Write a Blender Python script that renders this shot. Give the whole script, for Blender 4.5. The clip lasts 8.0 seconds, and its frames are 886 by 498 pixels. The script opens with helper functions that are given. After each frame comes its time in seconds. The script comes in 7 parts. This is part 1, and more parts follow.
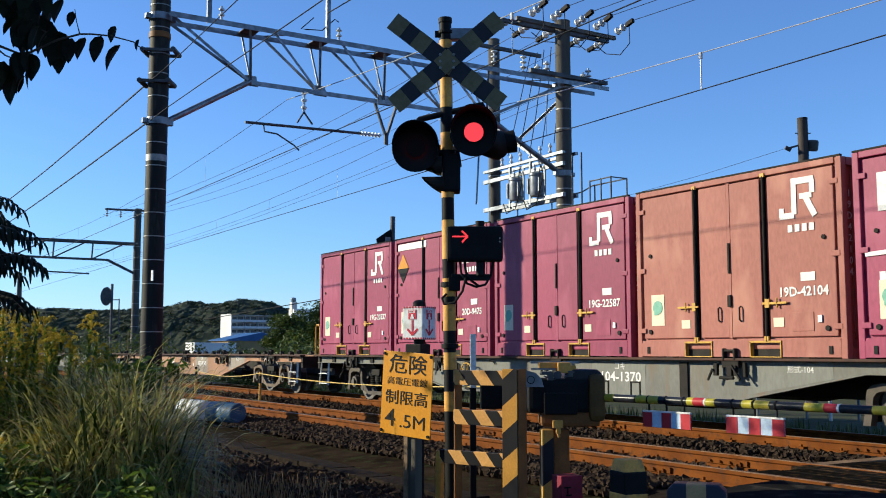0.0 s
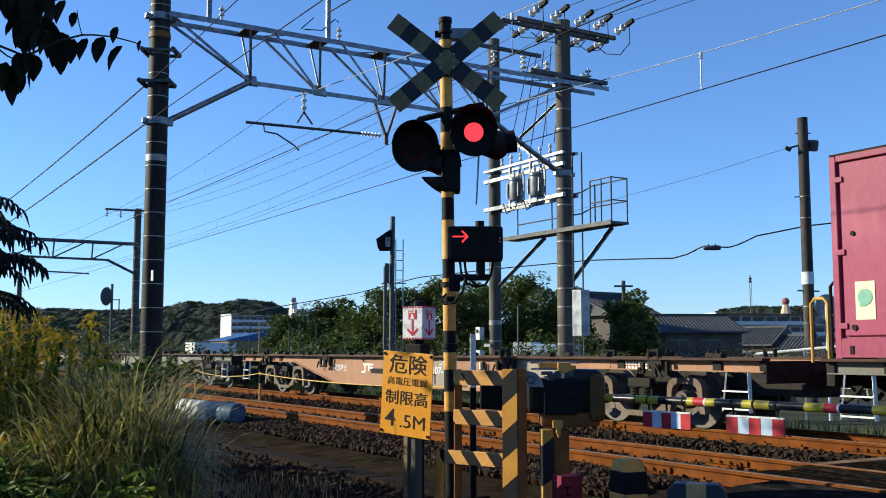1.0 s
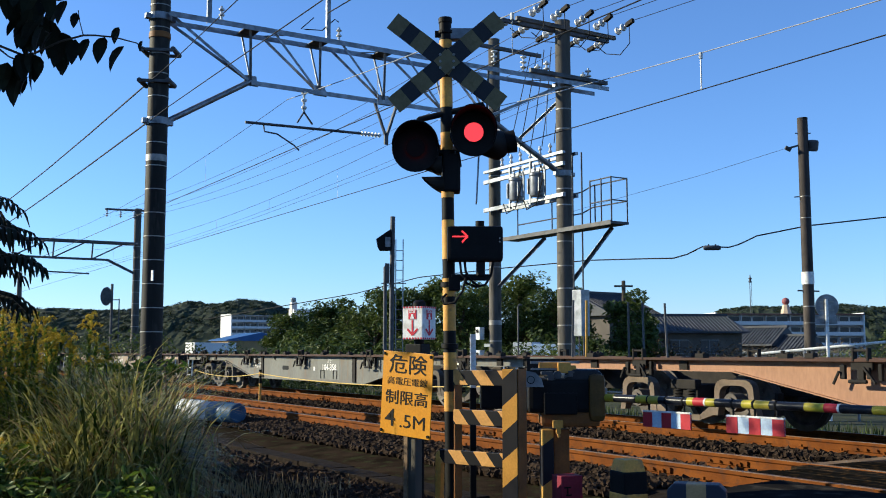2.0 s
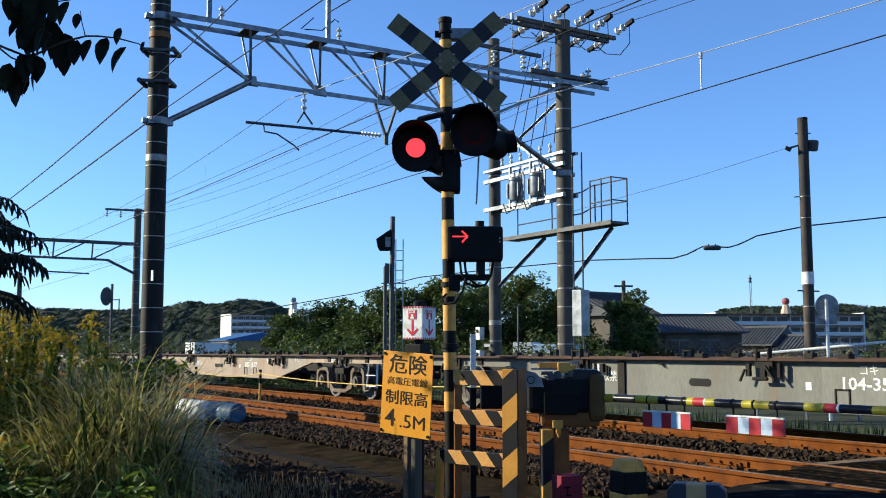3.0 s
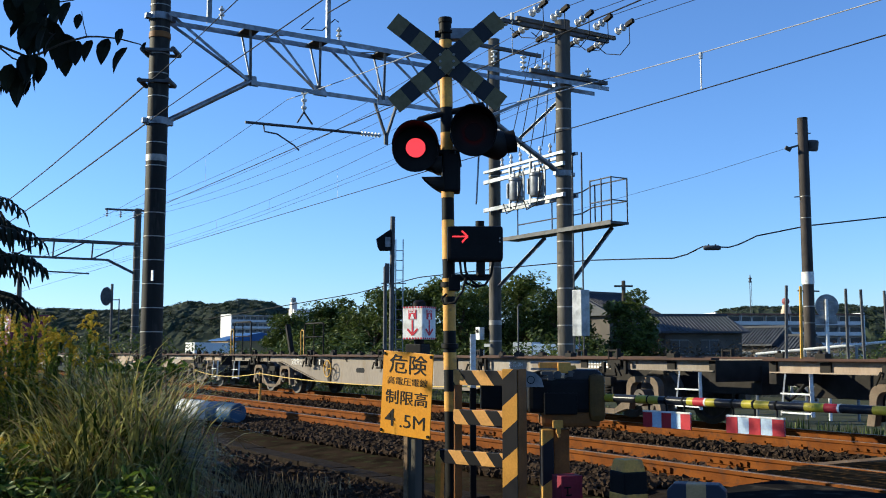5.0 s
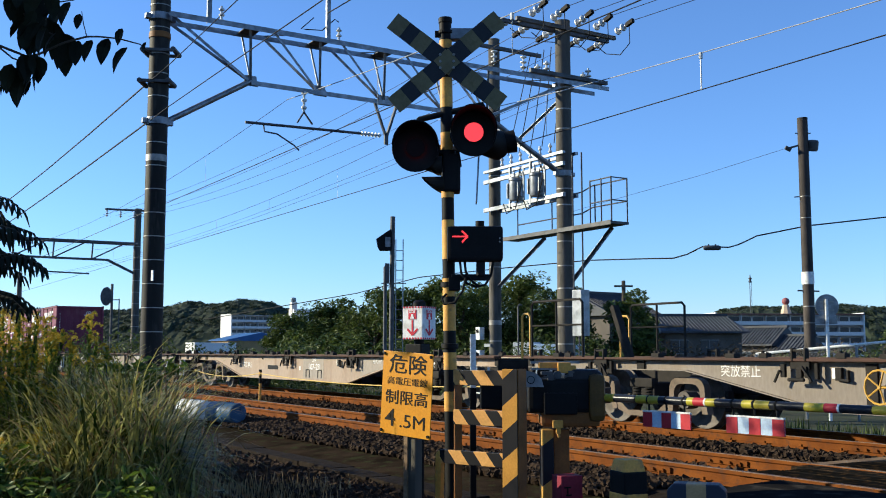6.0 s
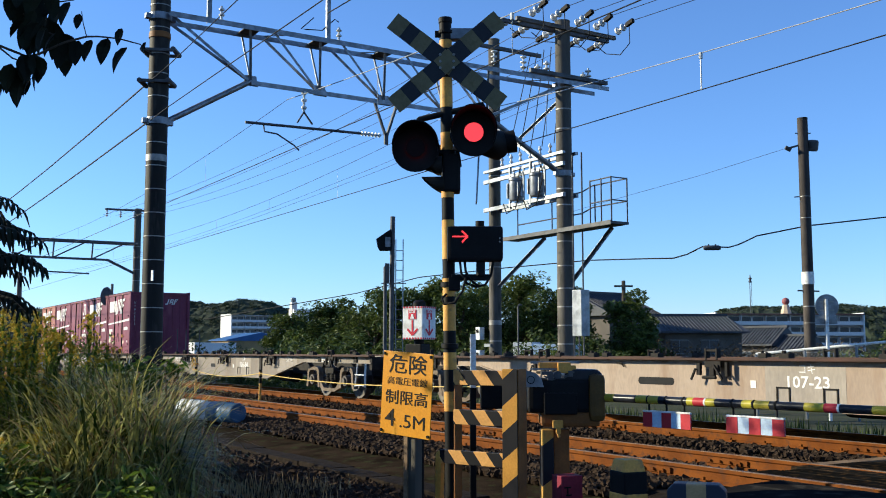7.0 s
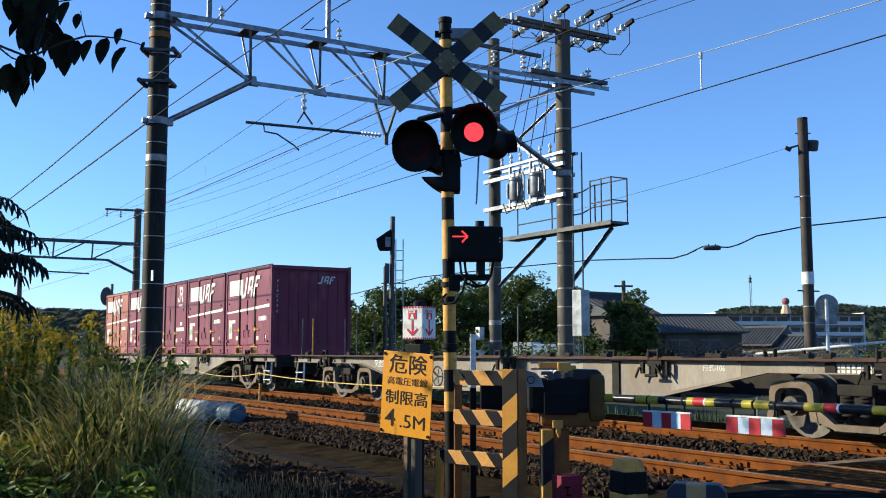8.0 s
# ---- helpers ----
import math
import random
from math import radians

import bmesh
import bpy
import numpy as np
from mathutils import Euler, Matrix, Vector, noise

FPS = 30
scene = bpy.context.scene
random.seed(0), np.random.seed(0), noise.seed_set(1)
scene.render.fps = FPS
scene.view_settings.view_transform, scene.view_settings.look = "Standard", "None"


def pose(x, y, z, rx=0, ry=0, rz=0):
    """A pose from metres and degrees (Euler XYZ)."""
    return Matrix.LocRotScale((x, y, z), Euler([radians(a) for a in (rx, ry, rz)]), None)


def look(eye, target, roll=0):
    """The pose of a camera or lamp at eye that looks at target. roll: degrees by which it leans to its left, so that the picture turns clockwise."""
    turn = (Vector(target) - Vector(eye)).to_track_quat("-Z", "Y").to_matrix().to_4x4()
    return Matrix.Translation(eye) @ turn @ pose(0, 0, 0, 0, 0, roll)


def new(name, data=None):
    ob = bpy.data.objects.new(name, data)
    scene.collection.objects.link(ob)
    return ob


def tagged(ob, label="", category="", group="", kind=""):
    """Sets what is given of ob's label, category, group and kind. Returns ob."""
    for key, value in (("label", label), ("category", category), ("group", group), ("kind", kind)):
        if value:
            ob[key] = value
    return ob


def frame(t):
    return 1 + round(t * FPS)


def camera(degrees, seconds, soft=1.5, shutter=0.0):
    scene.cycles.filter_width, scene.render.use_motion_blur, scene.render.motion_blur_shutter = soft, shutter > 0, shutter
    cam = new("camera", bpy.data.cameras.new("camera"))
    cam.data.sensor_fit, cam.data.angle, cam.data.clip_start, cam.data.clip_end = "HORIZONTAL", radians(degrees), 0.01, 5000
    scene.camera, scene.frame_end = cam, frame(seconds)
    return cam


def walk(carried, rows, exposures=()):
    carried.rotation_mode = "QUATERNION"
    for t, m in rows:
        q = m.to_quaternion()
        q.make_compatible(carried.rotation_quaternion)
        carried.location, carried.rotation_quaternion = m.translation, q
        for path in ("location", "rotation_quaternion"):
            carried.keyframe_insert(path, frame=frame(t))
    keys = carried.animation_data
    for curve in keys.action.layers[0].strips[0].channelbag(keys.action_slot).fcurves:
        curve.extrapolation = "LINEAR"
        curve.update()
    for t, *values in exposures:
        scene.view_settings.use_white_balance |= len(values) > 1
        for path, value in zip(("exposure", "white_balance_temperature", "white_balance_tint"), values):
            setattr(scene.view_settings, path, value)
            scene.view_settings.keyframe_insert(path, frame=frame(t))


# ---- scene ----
# the camera stands still beside the level crossing
TRACK_ANGLE = 58.67          # the crossing furniture faces the road, turned from the tracks by this
cam = camera(47.0, 8.0, soft=1.0)
EYE = (0.0, 0.0, 1.14)
HOLD = pose(*EYE, 90 + 5.73, 0, TRACK_ANGLE)
walk(cam, [(0.0, HOLD), (8.0, HOLD)],
     exposures=[(t, 0.95 + e, 5300, 11) for t, e in ((0.0, -0.18), (0.6, -0.1), (1.0, -0.12), (1.5, -0.1), (2.4, -0.02), (3.5, 0.0), (4.5, -0.06), (6.5, 0.0), (8.0, 0.0))])

# ---- daylight: a low sun from the side, clear sky ----
SUN_AZ = math.atan2(-0.667, -0.745)
SUN_EL = radians(21)
world = bpy.data.worlds.new("clear_sky")
scene.world = world
world.use_nodes = True
wn, wl = world.node_tree.nodes, world.node_tree.links
sky = wn.new("ShaderNodeTexSky")
sky.sky_type, sky.sun_disc = "NISHITA", False
sky.sun_elevation, sky.sun_rotation = SUN_EL, SUN_AZ
sky.air_density, sky.dust_density, sky.ozone_density = 1.0, 0.0, 6.0
vivid = wn.new("ShaderNodeHueSaturation")
vivid.inputs["Saturation"].default_value, vivid.inputs["Hue"].default_value = 0.93, 0.5
wl.new(sky.outputs[0], vivid.inputs["Color"])
wl.new(vivid.outputs[0], wn["Background"].inputs[0])
wn["Background"].inputs[1].default_value = 0.092
sun = new("sun", bpy.data.lights.new("sun", "SUN"))
sun.data.energy, sun.data.angle, sun.data.color = 5.0, radians(0.5), (1.0, 0.82, 0.48)
sun_from = Vector((math.sin(SUN_AZ) * math.cos(SUN_EL), math.cos(SUN_AZ) * math.cos(SUN_EL), math.sin(SUN_EL)))
sun.matrix_world = look(sun_from * 60, (0, 0, 0))


# ---- materials ----
def mat(name, a, b=None, scale=3.0, rough=0.6, metal=0.0, bump=0.15, fine=60.0, streak=1.0, dirt=None, vary=0.0, spec=0.2):
    """Two-scale mottled paint, stone or metal: a to b over large patches, fine grain, dirt in patches."""
    m = bpy.data.materials.new(name)
    m.use_nodes = True
    n, l = m.node_tree.nodes, m.node_tree.links
    p = n["Principled BSDF"]
    b = b or tuple(c * 0.78 for c in a)
    tc, mp = n.new("ShaderNodeTexCoord"), n.new("ShaderNodeMapping")
    mp.inputs["Scale"].default_value = (1, 1, 1 / streak)
    l.new(tc.outputs["Object"], mp.inputs[0])
    big, small = n.new("ShaderNodeTexNoise"), n.new("ShaderNodeTexNoise")
    big.inputs["Scale"].default_value, big.inputs["Detail"].default_value = scale, 5
    small.inputs["Scale"].default_value, small.inputs["Detail"].default_value = fine, 3
    for t in (big, small):
        l.new(mp.outputs[0], t.inputs["Vector"])
    mx = n.new("ShaderNodeMix")
    mx.data_type = "RGBA"
    mx.inputs[6].default_value, mx.inputs[7].default_value = (*a, 1), (*b, 1)
    rm = n.new("ShaderNodeMapRange")
    rm.inputs[1].default_value, rm.inputs[2].default_value = 0.35, 0.65
    l.new(big.outputs[0], rm.inputs[0])
    l.new(rm.outputs[0], mx.inputs[0])
    col = mx.outputs[2]
    g = n.new("ShaderNodeMix")
    g.data_type, g.blend_type = "RGBA", "MULTIPLY"
    g.inputs[0].default_value = 0.35
    gr = n.new("ShaderNodeMapRange")
    gr.inputs[1].default_value, gr.inputs[2].default_value, gr.inputs[3].default_value, gr.inputs[4].default_value = 0.3, 0.7, 0.55, 1.1
    l.new(small.outputs[0], gr.inputs[0])
    l.new(col, g.inputs[6])
    l.new(gr.outputs[0], g.inputs[7])
    col = g.outputs[2]
    if dirt:
        d = n.new("ShaderNodeTexNoise")
        d.inputs["Scale"].default_value, d.inputs["Detail"].default_value = scale * 2.7, 7
        l.new(mp.outputs[0], d.inputs["Vector"])
        dr = n.new("ShaderNodeMapRange")
        dr.inputs[1].default_value, dr.inputs[2].default_value = 0.53, 0.68
        l.new(d.outputs[0], dr.inputs[0])
        dm = n.new("ShaderNodeMix")
        dm.data_type = "RGBA"
        dm.inputs[7].default_value = (*dirt, 1)
        l.new(dr.outputs[0], dm.inputs[0])
        l.new(col, dm.inputs[6])
        col = dm.outputs[2]
    if vary:
        oi, hv = n.new("ShaderNodeObjectInfo"), n.new("ShaderNodeHueSaturation")
        vr = n.new("ShaderNodeMapRange")
        vr.inputs[3].default_value, vr.inputs[4].default_value = 1 - vary, 1 + vary
        l.new(oi.outputs["Random"], vr.inputs[0])
        l.new(vr.outputs[0], hv.inputs["Value"])
        l.new(col, hv.inputs["Color"])
        col = hv.outputs[0]
    l.new(col, p.inputs["Base Color"])
    p.inputs["Roughness"].default_value, p.inputs["Metallic"].default_value = rough, metal
    p.inputs["Specular IOR Level"].default_value = spec
    if bump:
        bp = n.new("ShaderNodeBump")
        bp.inputs["Strength"].default_value, bp.inputs["Distance"].default_value = bump, 0.01
        l.new(small.outputs[0], bp.inputs["Height"])
        l.new(bp.outputs[0], p.inputs["Normal"])
    return m


def stripes(name, a, b, ax, az, width, rough=0.45):
    """Painted diagonal bands, worn: ax, az give the direction across them."""
    m = mat(name, a, tuple(c * 0.8 for c in a), 6, rough, bump=0.1, spec=0.15)
    n, l = m.node_tree.nodes, m.node_tree.links
    p = n["Principled BSDF"]
    old = p.inputs["Base Color"].links[0].from_socket
    tc, dot, fr = n.new("ShaderNodeTexCoord"), n.new("ShaderNodeVectorMath"), n.new("ShaderNodeMath")
    dot.operation, fr.operation = "DOT_PRODUCT", "PINGPONG"
    dot.inputs[1].default_value = (ax / width, 0, az / width)
    fr.inputs[1].default_value = 1.0
    l.new(tc.outputs["Object"], dot.inputs[0])
    l.new(dot.outputs["Value"], fr.inputs[0])
    st = n.new("ShaderNodeMath")
    st.operation, st.inputs[1].default_value = "GREATER_THAN", 0.5
    l.new(fr.outputs[0], st.inputs[0])
    mx = n.new("ShaderNodeMix")
    mx.data_type = "RGBA"
    mx.inputs[7].default_value = (*b, 1)
    l.new(st.outputs[0], mx.inputs[0])
    l.new(old, mx.inputs[6])
    l.new(mx.outputs[2], p.inputs["Base Color"])
    return m


def glow(name, col, strength):
    m = bpy.data.materials.new(name)
    m.use_nodes = True
    p = m.node_tree.nodes["Principled BSDF"]
    p.inputs["Base Color"].default_value = (*[c * 0.3 for c in col], 1)
    p.inputs["Emission Color"].default_value = (*col, 1)
    p.inputs["Emission Strength"].default_value = strength
    return m


def leafy(name, a, b, through_light=0.35, scale=0.6, gloss=0.6):
    """Leaves: each one its own shade, thin enough to let some light through."""
    m = bpy.data.materials.new(name)
    m.use_nodes = True
    n, l = m.node_tree.nodes, m.node_tree.links
    p = n["Principled BSDF"]
    geo, tc, nz = n.new("ShaderNodeNewGeometry"), n.new("ShaderNodeTexCoord"), n.new("ShaderNodeTexNoise")
    nz.inputs["Scale"].default_value = scale
    l.new(tc.outputs["Object"], nz.inputs["Vector"])
    av = n.new("ShaderNodeMath")
    av.operation = "ADD"
    l.new(geo.outputs["Random Per Island"], av.inputs[0])
    l.new(nz.outputs[0], av.inputs[1])
    hf = n.new("ShaderNodeMapRange")
    hf.inputs[1].default_value, hf.inputs[2].default_value = 0.55, 1.5
    l.new(av.outputs[0], hf.inputs[0])
    mx = n.new("ShaderNodeMix")
    mx.data_type = "RGBA"
    mx.inputs[6].default_value, mx.inputs[7].default_value = (*a, 1), (*b, 1)
    l.new(hf.outputs[0], mx.inputs[0])
    l.new(mx.outputs[2], p.inputs["Base Color"])
    p.inputs["Roughness"].default_value = gloss
    p.inputs["Specular IOR Level"].default_value = 0.3
    tr, ms = n.new("ShaderNodeBsdfTranslucent"), n.new("ShaderNodeMixShader")
    l.new(mx.outputs[2], tr.inputs[0])
    ms.inputs[0].default_value = through_light
    l.new(p.outputs[0], ms.inputs[1])
    l.new(tr.outputs[0], ms.inputs[2])
    l.new(ms.outputs[0], n["Material Output"].inputs[0])
    return m


RUST = mat("rail_rust", (0.165, 0.054, 0.009), (0.11, 0.035, 0.007), 4, 0.85, 0.0, 0.3, 80, dirt=(0.08, 0.034, 0.016), spec=0.05)
RAIL_TOP = mat("rail_head_steel", (0.2, 0.13, 0.08), (0.15, 0.08, 0.045), 6, 0.5, 0.4, 0.05)
BALLAST = mat("ballast_stone", (0.06, 0.04, 0.026), (0.02, 0.014, 0.01), 9, 0.9, 0, 0.4, 50, spec=0.04)
BALLAST_BED = mat("ballast_bed", (0.025, 0.019, 0.014), (0.012, 0.009, 0.007), 12, 0.95, 0, 0.8, 30, spec=0.04)
SLEEPER = mat("concrete_sleeper", (0.15, 0.11, 0.08), (0.09, 0.06, 0.04), 5, 0.85, 0, 0.4, spec=0.04)
# soil, asphalt and deck panels darkened: foreground shadow is put into their colours
SOIL = mat("soil_gravel", (0.034, 0.024, 0.016), (0.013, 0.01, 0.007), 2.2, 0.95, 0, 0.8, 35, dirt=(0.03, 0.032, 0.015), spec=0.0)
ASPHALT = mat("asphalt", (0.022, 0.021, 0.02), (0.014, 0.013, 0.013), 2, 0.9, 0, 0.5, 120, dirt=(0.045, 0.04, 0.034), spec=0.0)
DECKING = mat("crossing_panel_rubber", (0.012, 0.011, 0.01), (0.007, 0.007, 0.006), 4, 0.9, 0, 0.3, dirt=(0.05, 0.03, 0.014), vary=0.35, spec=0.0)
WOOD = mat("weathered_wood", (0.22, 0.15, 0.085), (0.13, 0.085, 0.05), 3, 0.85, 0, 0.5, 40, streak=0.2)
POSTWOOD = mat("grey_post_wood", (0.1, 0.09, 0.07), (0.06, 0.052, 0.04), 5, 0.9, 0, 0.5, 40, streak=6)
CONCRETE = mat("pole_concrete", (0.125, 0.115, 0.1), (0.07, 0.065, 0.056), 2.5, 0.85, 0, 0.3, 50, streak=6, dirt=(0.05, 0.046, 0.04))
# dark pole paint deepened further, standing for the pole's shaded side
SHADE_DARK_POLE = mat("shade_dark_painted_pole", (0.02, 0.018, 0.015), (0.01, 0.009, 0.008), 3, 0.65, 0, 0.2, 50, streak=5, dirt=(0.035, 0.032, 0.026), spec=0.2)
BROWN_POLE = mat("weathered_brown_concrete", (0.075, 0.062, 0.055), (0.04, 0.034, 0.031), 3, 0.8, 0, 0.3, 50, streak=5, dirt=(0.025, 0.022, 0.02))
BAND = mat("steel_band", (0.32, 0.31, 0.29), (0.22, 0.21, 0.2), 10, 0.5, 0.5, 0.1)
GALV = mat("galvanised_steel", (0.27, 0.28, 0.3), (0.15, 0.158, 0.17), 6, 0.42, 0.6, 0.1, 40)
GALV_DULL = mat("dull_galvanised_steel", (0.11, 0.11, 0.115), (0.07, 0.07, 0.07), 6, 0.6, 0.3, 0.15, 40)
PORCELAIN = mat("insulator_porcelain", (0.72, 0.72, 0.7), (0.6, 0.6, 0.58), 5, 0.25, 0, 0.02)
WIRE = mat("wire_copper_dark", (0.02, 0.02, 0.021), (0.013, 0.013, 0.014), 5, 0.6, 0.3, 0)
WIRE_PALE = mat("wire_steel_pale", (0.4, 0.4, 0.4), (0.3, 0.3, 0.3), 5, 0.5, 0.4, 0)
BLACK = mat("black_paint", (0.006, 0.006, 0.0065), (0.01, 0.01, 0.0105), 6, 0.6, 0, 0.1, spec=0.12)
RUBBER = mat("black_rubber", (0.007, 0.007, 0.007), (0.011, 0.011, 0.011), 6, 0.7, 0, 0.1, spec=0.15)
YELLOW = mat("warning_yellow_paint", (0.66, 0.36, 0.07), (0.54, 0.27, 0.05), 6, 0.5, 0, 0.1, dirt=(0.36, 0.2, 0.06))
CHARTREUSE = mat("arm_yellow_paint", (0.42, 0.36, 0.03), (0.33, 0.27, 0.03), 8, 0.35, 0, 0.05)
NAVY = mat("arm_black_paint", (0.012, 0.014, 0.02), (0.02, 0.021, 0.028), 8, 0.3, 0, 0.05)
RED_PAINT = mat("red_paint", (0.4, 0.025, 0.035), (0.3, 0.02, 0.03), 8, 0.5, 0, 0.1)
MAROON_BOX = mat("maroon_box_paint", (0.2, 0.018, 0.035), (0.14, 0.014, 0.028), 8, 0.6, 0, 0.15)
WHITE_PAINT = mat("white_paint", (0.78, 0.78, 0.76), (0.66, 0.66, 0.63), 6, 0.5, 0, 0.08, dirt=(0.5, 0.48, 0.44))
PALE_BLUE = mat("pale_blue_sheet", (0.5, 0.6, 0.72), (0.42, 0.52, 0.64), 6, 0.6, 0, 0.1)
SIGN_YELLOW = mat("sign_yellow", (0.56, 0.24, 0.003), (0.51, 0.215, 0.003), 4, 0.4, 0, 0.03, dirt=(0.52, 0.24, 0.01))
INK = mat("sign_black_ink", (0.006, 0.0055, 0.005), (0.009, 0.008, 0.007), 6, 0.6, 0, 0, spec=0.1)
LAMP_ON = glow("red_lamp_light", (1.0, 0.045, 0.045), 0.75)
ARROW_ON = glow("red_led_light", (1.0, 0.04, 0.035), 0.8)
LAMP_OFF = mat("dark_red_glass", (0.012, 0.003, 0.003), (0.008, 0.002, 0.002), 5, 0.5, 0, 0, spec=0.1)
HAZARD = stripes("black_yellow_hazard", (0.66, 0.35, 0.1), (0.01, 0.01, 0.013), 0.78, 0.62, 0.098)
HAZARD_UP = stripes("black_yellow_upright_hazard", (0.5, 0.25, 0.04), (0.01, 0.01, 0.013), 0.62, -0.78, 0.165)
# brown paint; on side faces it is yellow darkened for the unlit side
SHADE_SIDE_AND_BROWN = mat("shade_side_and_brown_paint", (0.24, 0.1, 0.025), (0.16, 0.07, 0.02), 6, 0.6, 0, 0.15)
SOS_RED = mat("sos_red", (0.55, 0.03, 0.05), (0.5, 0.03, 0.05), 6, 0.5, 0, 0)
STICKER = mat("cream_sticker", (0.68, 0.62, 0.46), (0.6, 0.54, 0.4), 9, 0.6, 0, 0)
STICKER_GREEN = mat("green_sticker_print", (0.16, 0.36, 0.26), (0.22, 0.42, 0.33), 12, 0.6, 0, 0)
LETTER_WHITE = mat("white_lettering", (0.74, 0.72, 0.7), (0.62, 0.6, 0.58), 10, 0.6, 0, 0)
HANDLE_YELLOW = mat("handle_yellow", (0.55, 0.32, 0.045), (0.42, 0.24, 0.04), 9, 0.5, 0, 0.1)
UNDER = mat("underframe_dark", (0.024, 0.02, 0.017), (0.013, 0.011, 0.009), 6, 0.8, 0.0, 0.2, spec=0.2)
DECK_RUST = mat("deck_edge_rust", (0.075, 0.038, 0.026), (0.045, 0.026, 0.02), 3, 0.75, 0.1, 0.2)
BOGIE_DARK = mat("bogie_dark_grey", (0.1, 0.082, 0.064), (0.06, 0.05, 0.04), 5, 0.7, 0, 0.15)
BOGIE_PALE = mat("bogie_dusty_tan", (0.185, 0.14, 0.098), (0.11, 0.082, 0.057), 4, 0.75, 0, 0.15, dirt=(0.14, 0.1, 0.07))
WHEEL = mat("wheel_steel", (0.1, 0.086, 0.074), (0.055, 0.047, 0.04), 7, 0.6, 0.3, 0.1)
GREY_W = mat("wagon_grey", (0.17, 0.17, 0.15), (0.13, 0.125, 0.11), 1.5, 0.65, 0, 0.1, 30, streak=3, dirt=(0.15, 0.12, 0.09))
ORANGE_W = mat("wagon_faded_orange", (0.34, 0.185, 0.105), (0.28, 0.15, 0.085), 1.2, 0.65, 0, 0.1, 30, streak=3, dirt=(0.27, 0.15, 0.09))
BEIGE_W = mat("wagon_beige", (0.34, 0.265, 0.2), (0.28, 0.212, 0.158), 1.2, 0.65, 0, 0.1, 30, streak=3, dirt=(0.23, 0.16, 0.11))
STONE_W = mat("wagon_stone_grey", (0.235, 0.2, 0.165), (0.18, 0.15, 0.12), 1.2, 0.65, 0, 0.1, 30, streak=3, dirt=(0.18, 0.14, 0.1))
PATCH_GREY = mat("wagon_repaint_grey", (0.3, 0.26, 0.215), (0.25, 0.215, 0.18), 2, 0.65, 0, 0.08, 30, streak=3)
GREY_LIGHT = mat("wagon_fresh_grey", (0.19, 0.19, 0.17), (0.16, 0.16, 0.14), 2, 0.65, 0, 0.08, 30, streak=3)
MAROON = mat("container_maroon", (0.27, 0.045, 0.095), (0.225, 0.037, 0.08), 0.9, 0.5, 0, 0.06, 24, streak=2.5, dirt=(0.29, 0.065, 0.115), vary=0.1)
BROWN_C = mat("container_faded_brown", (0.34, 0.13, 0.098), (0.29, 0.108, 0.084), 0.9, 0.6, 0, 0.08, 24, streak=2.5, dirt=(0.37, 0.165, 0.12))
PURPLE = mat("container_purple", (0.19, 0.042, 0.075), (0.145, 0.033, 0.06), 0.9, 0.55, 0, 0.08, 24, streak=2.5, dirt=(0.2, 0.06, 0.085), vary=0.1)
GRASS = leafy("grass_blade", (0.018, 0.034, 0.003), (0.5, 0.45, 0.13), 0.3, 0.9, 0.35)
DRY = leafy("dry_grass_blade", (0.22, 0.13, 0.05), (0.42, 0.3, 0.14), 0.3, 0.9)
WEED = leafy("weed_leaf", (0.04, 0.075, 0.006), (0.19, 0.24, 0.03), 0.35, 1.2)
FLOWER = leafy("goldenrod_flower", (0.36, 0.26, 0.012), (0.56, 0.42, 0.03), 0.25, 2)
# near-black base: backlight and crown shade are put into the leaf colour
SHADED_LEAF = leafy("shaded_leaf", (0.004, 0.007, 0.003), (0.008, 0.013, 0.004), 0.03, 2, 0.85)
TREE_LEAF = leafy("tree_leaf", (0.03, 0.052, 0.01), (0.12, 0.15, 0.03), 0.25, 0.5)
BARK = mat("bark", (0.09, 0.07, 0.05), (0.05, 0.04, 0.03), 5, 0.9, 0, 0.6, 30, streak=4)


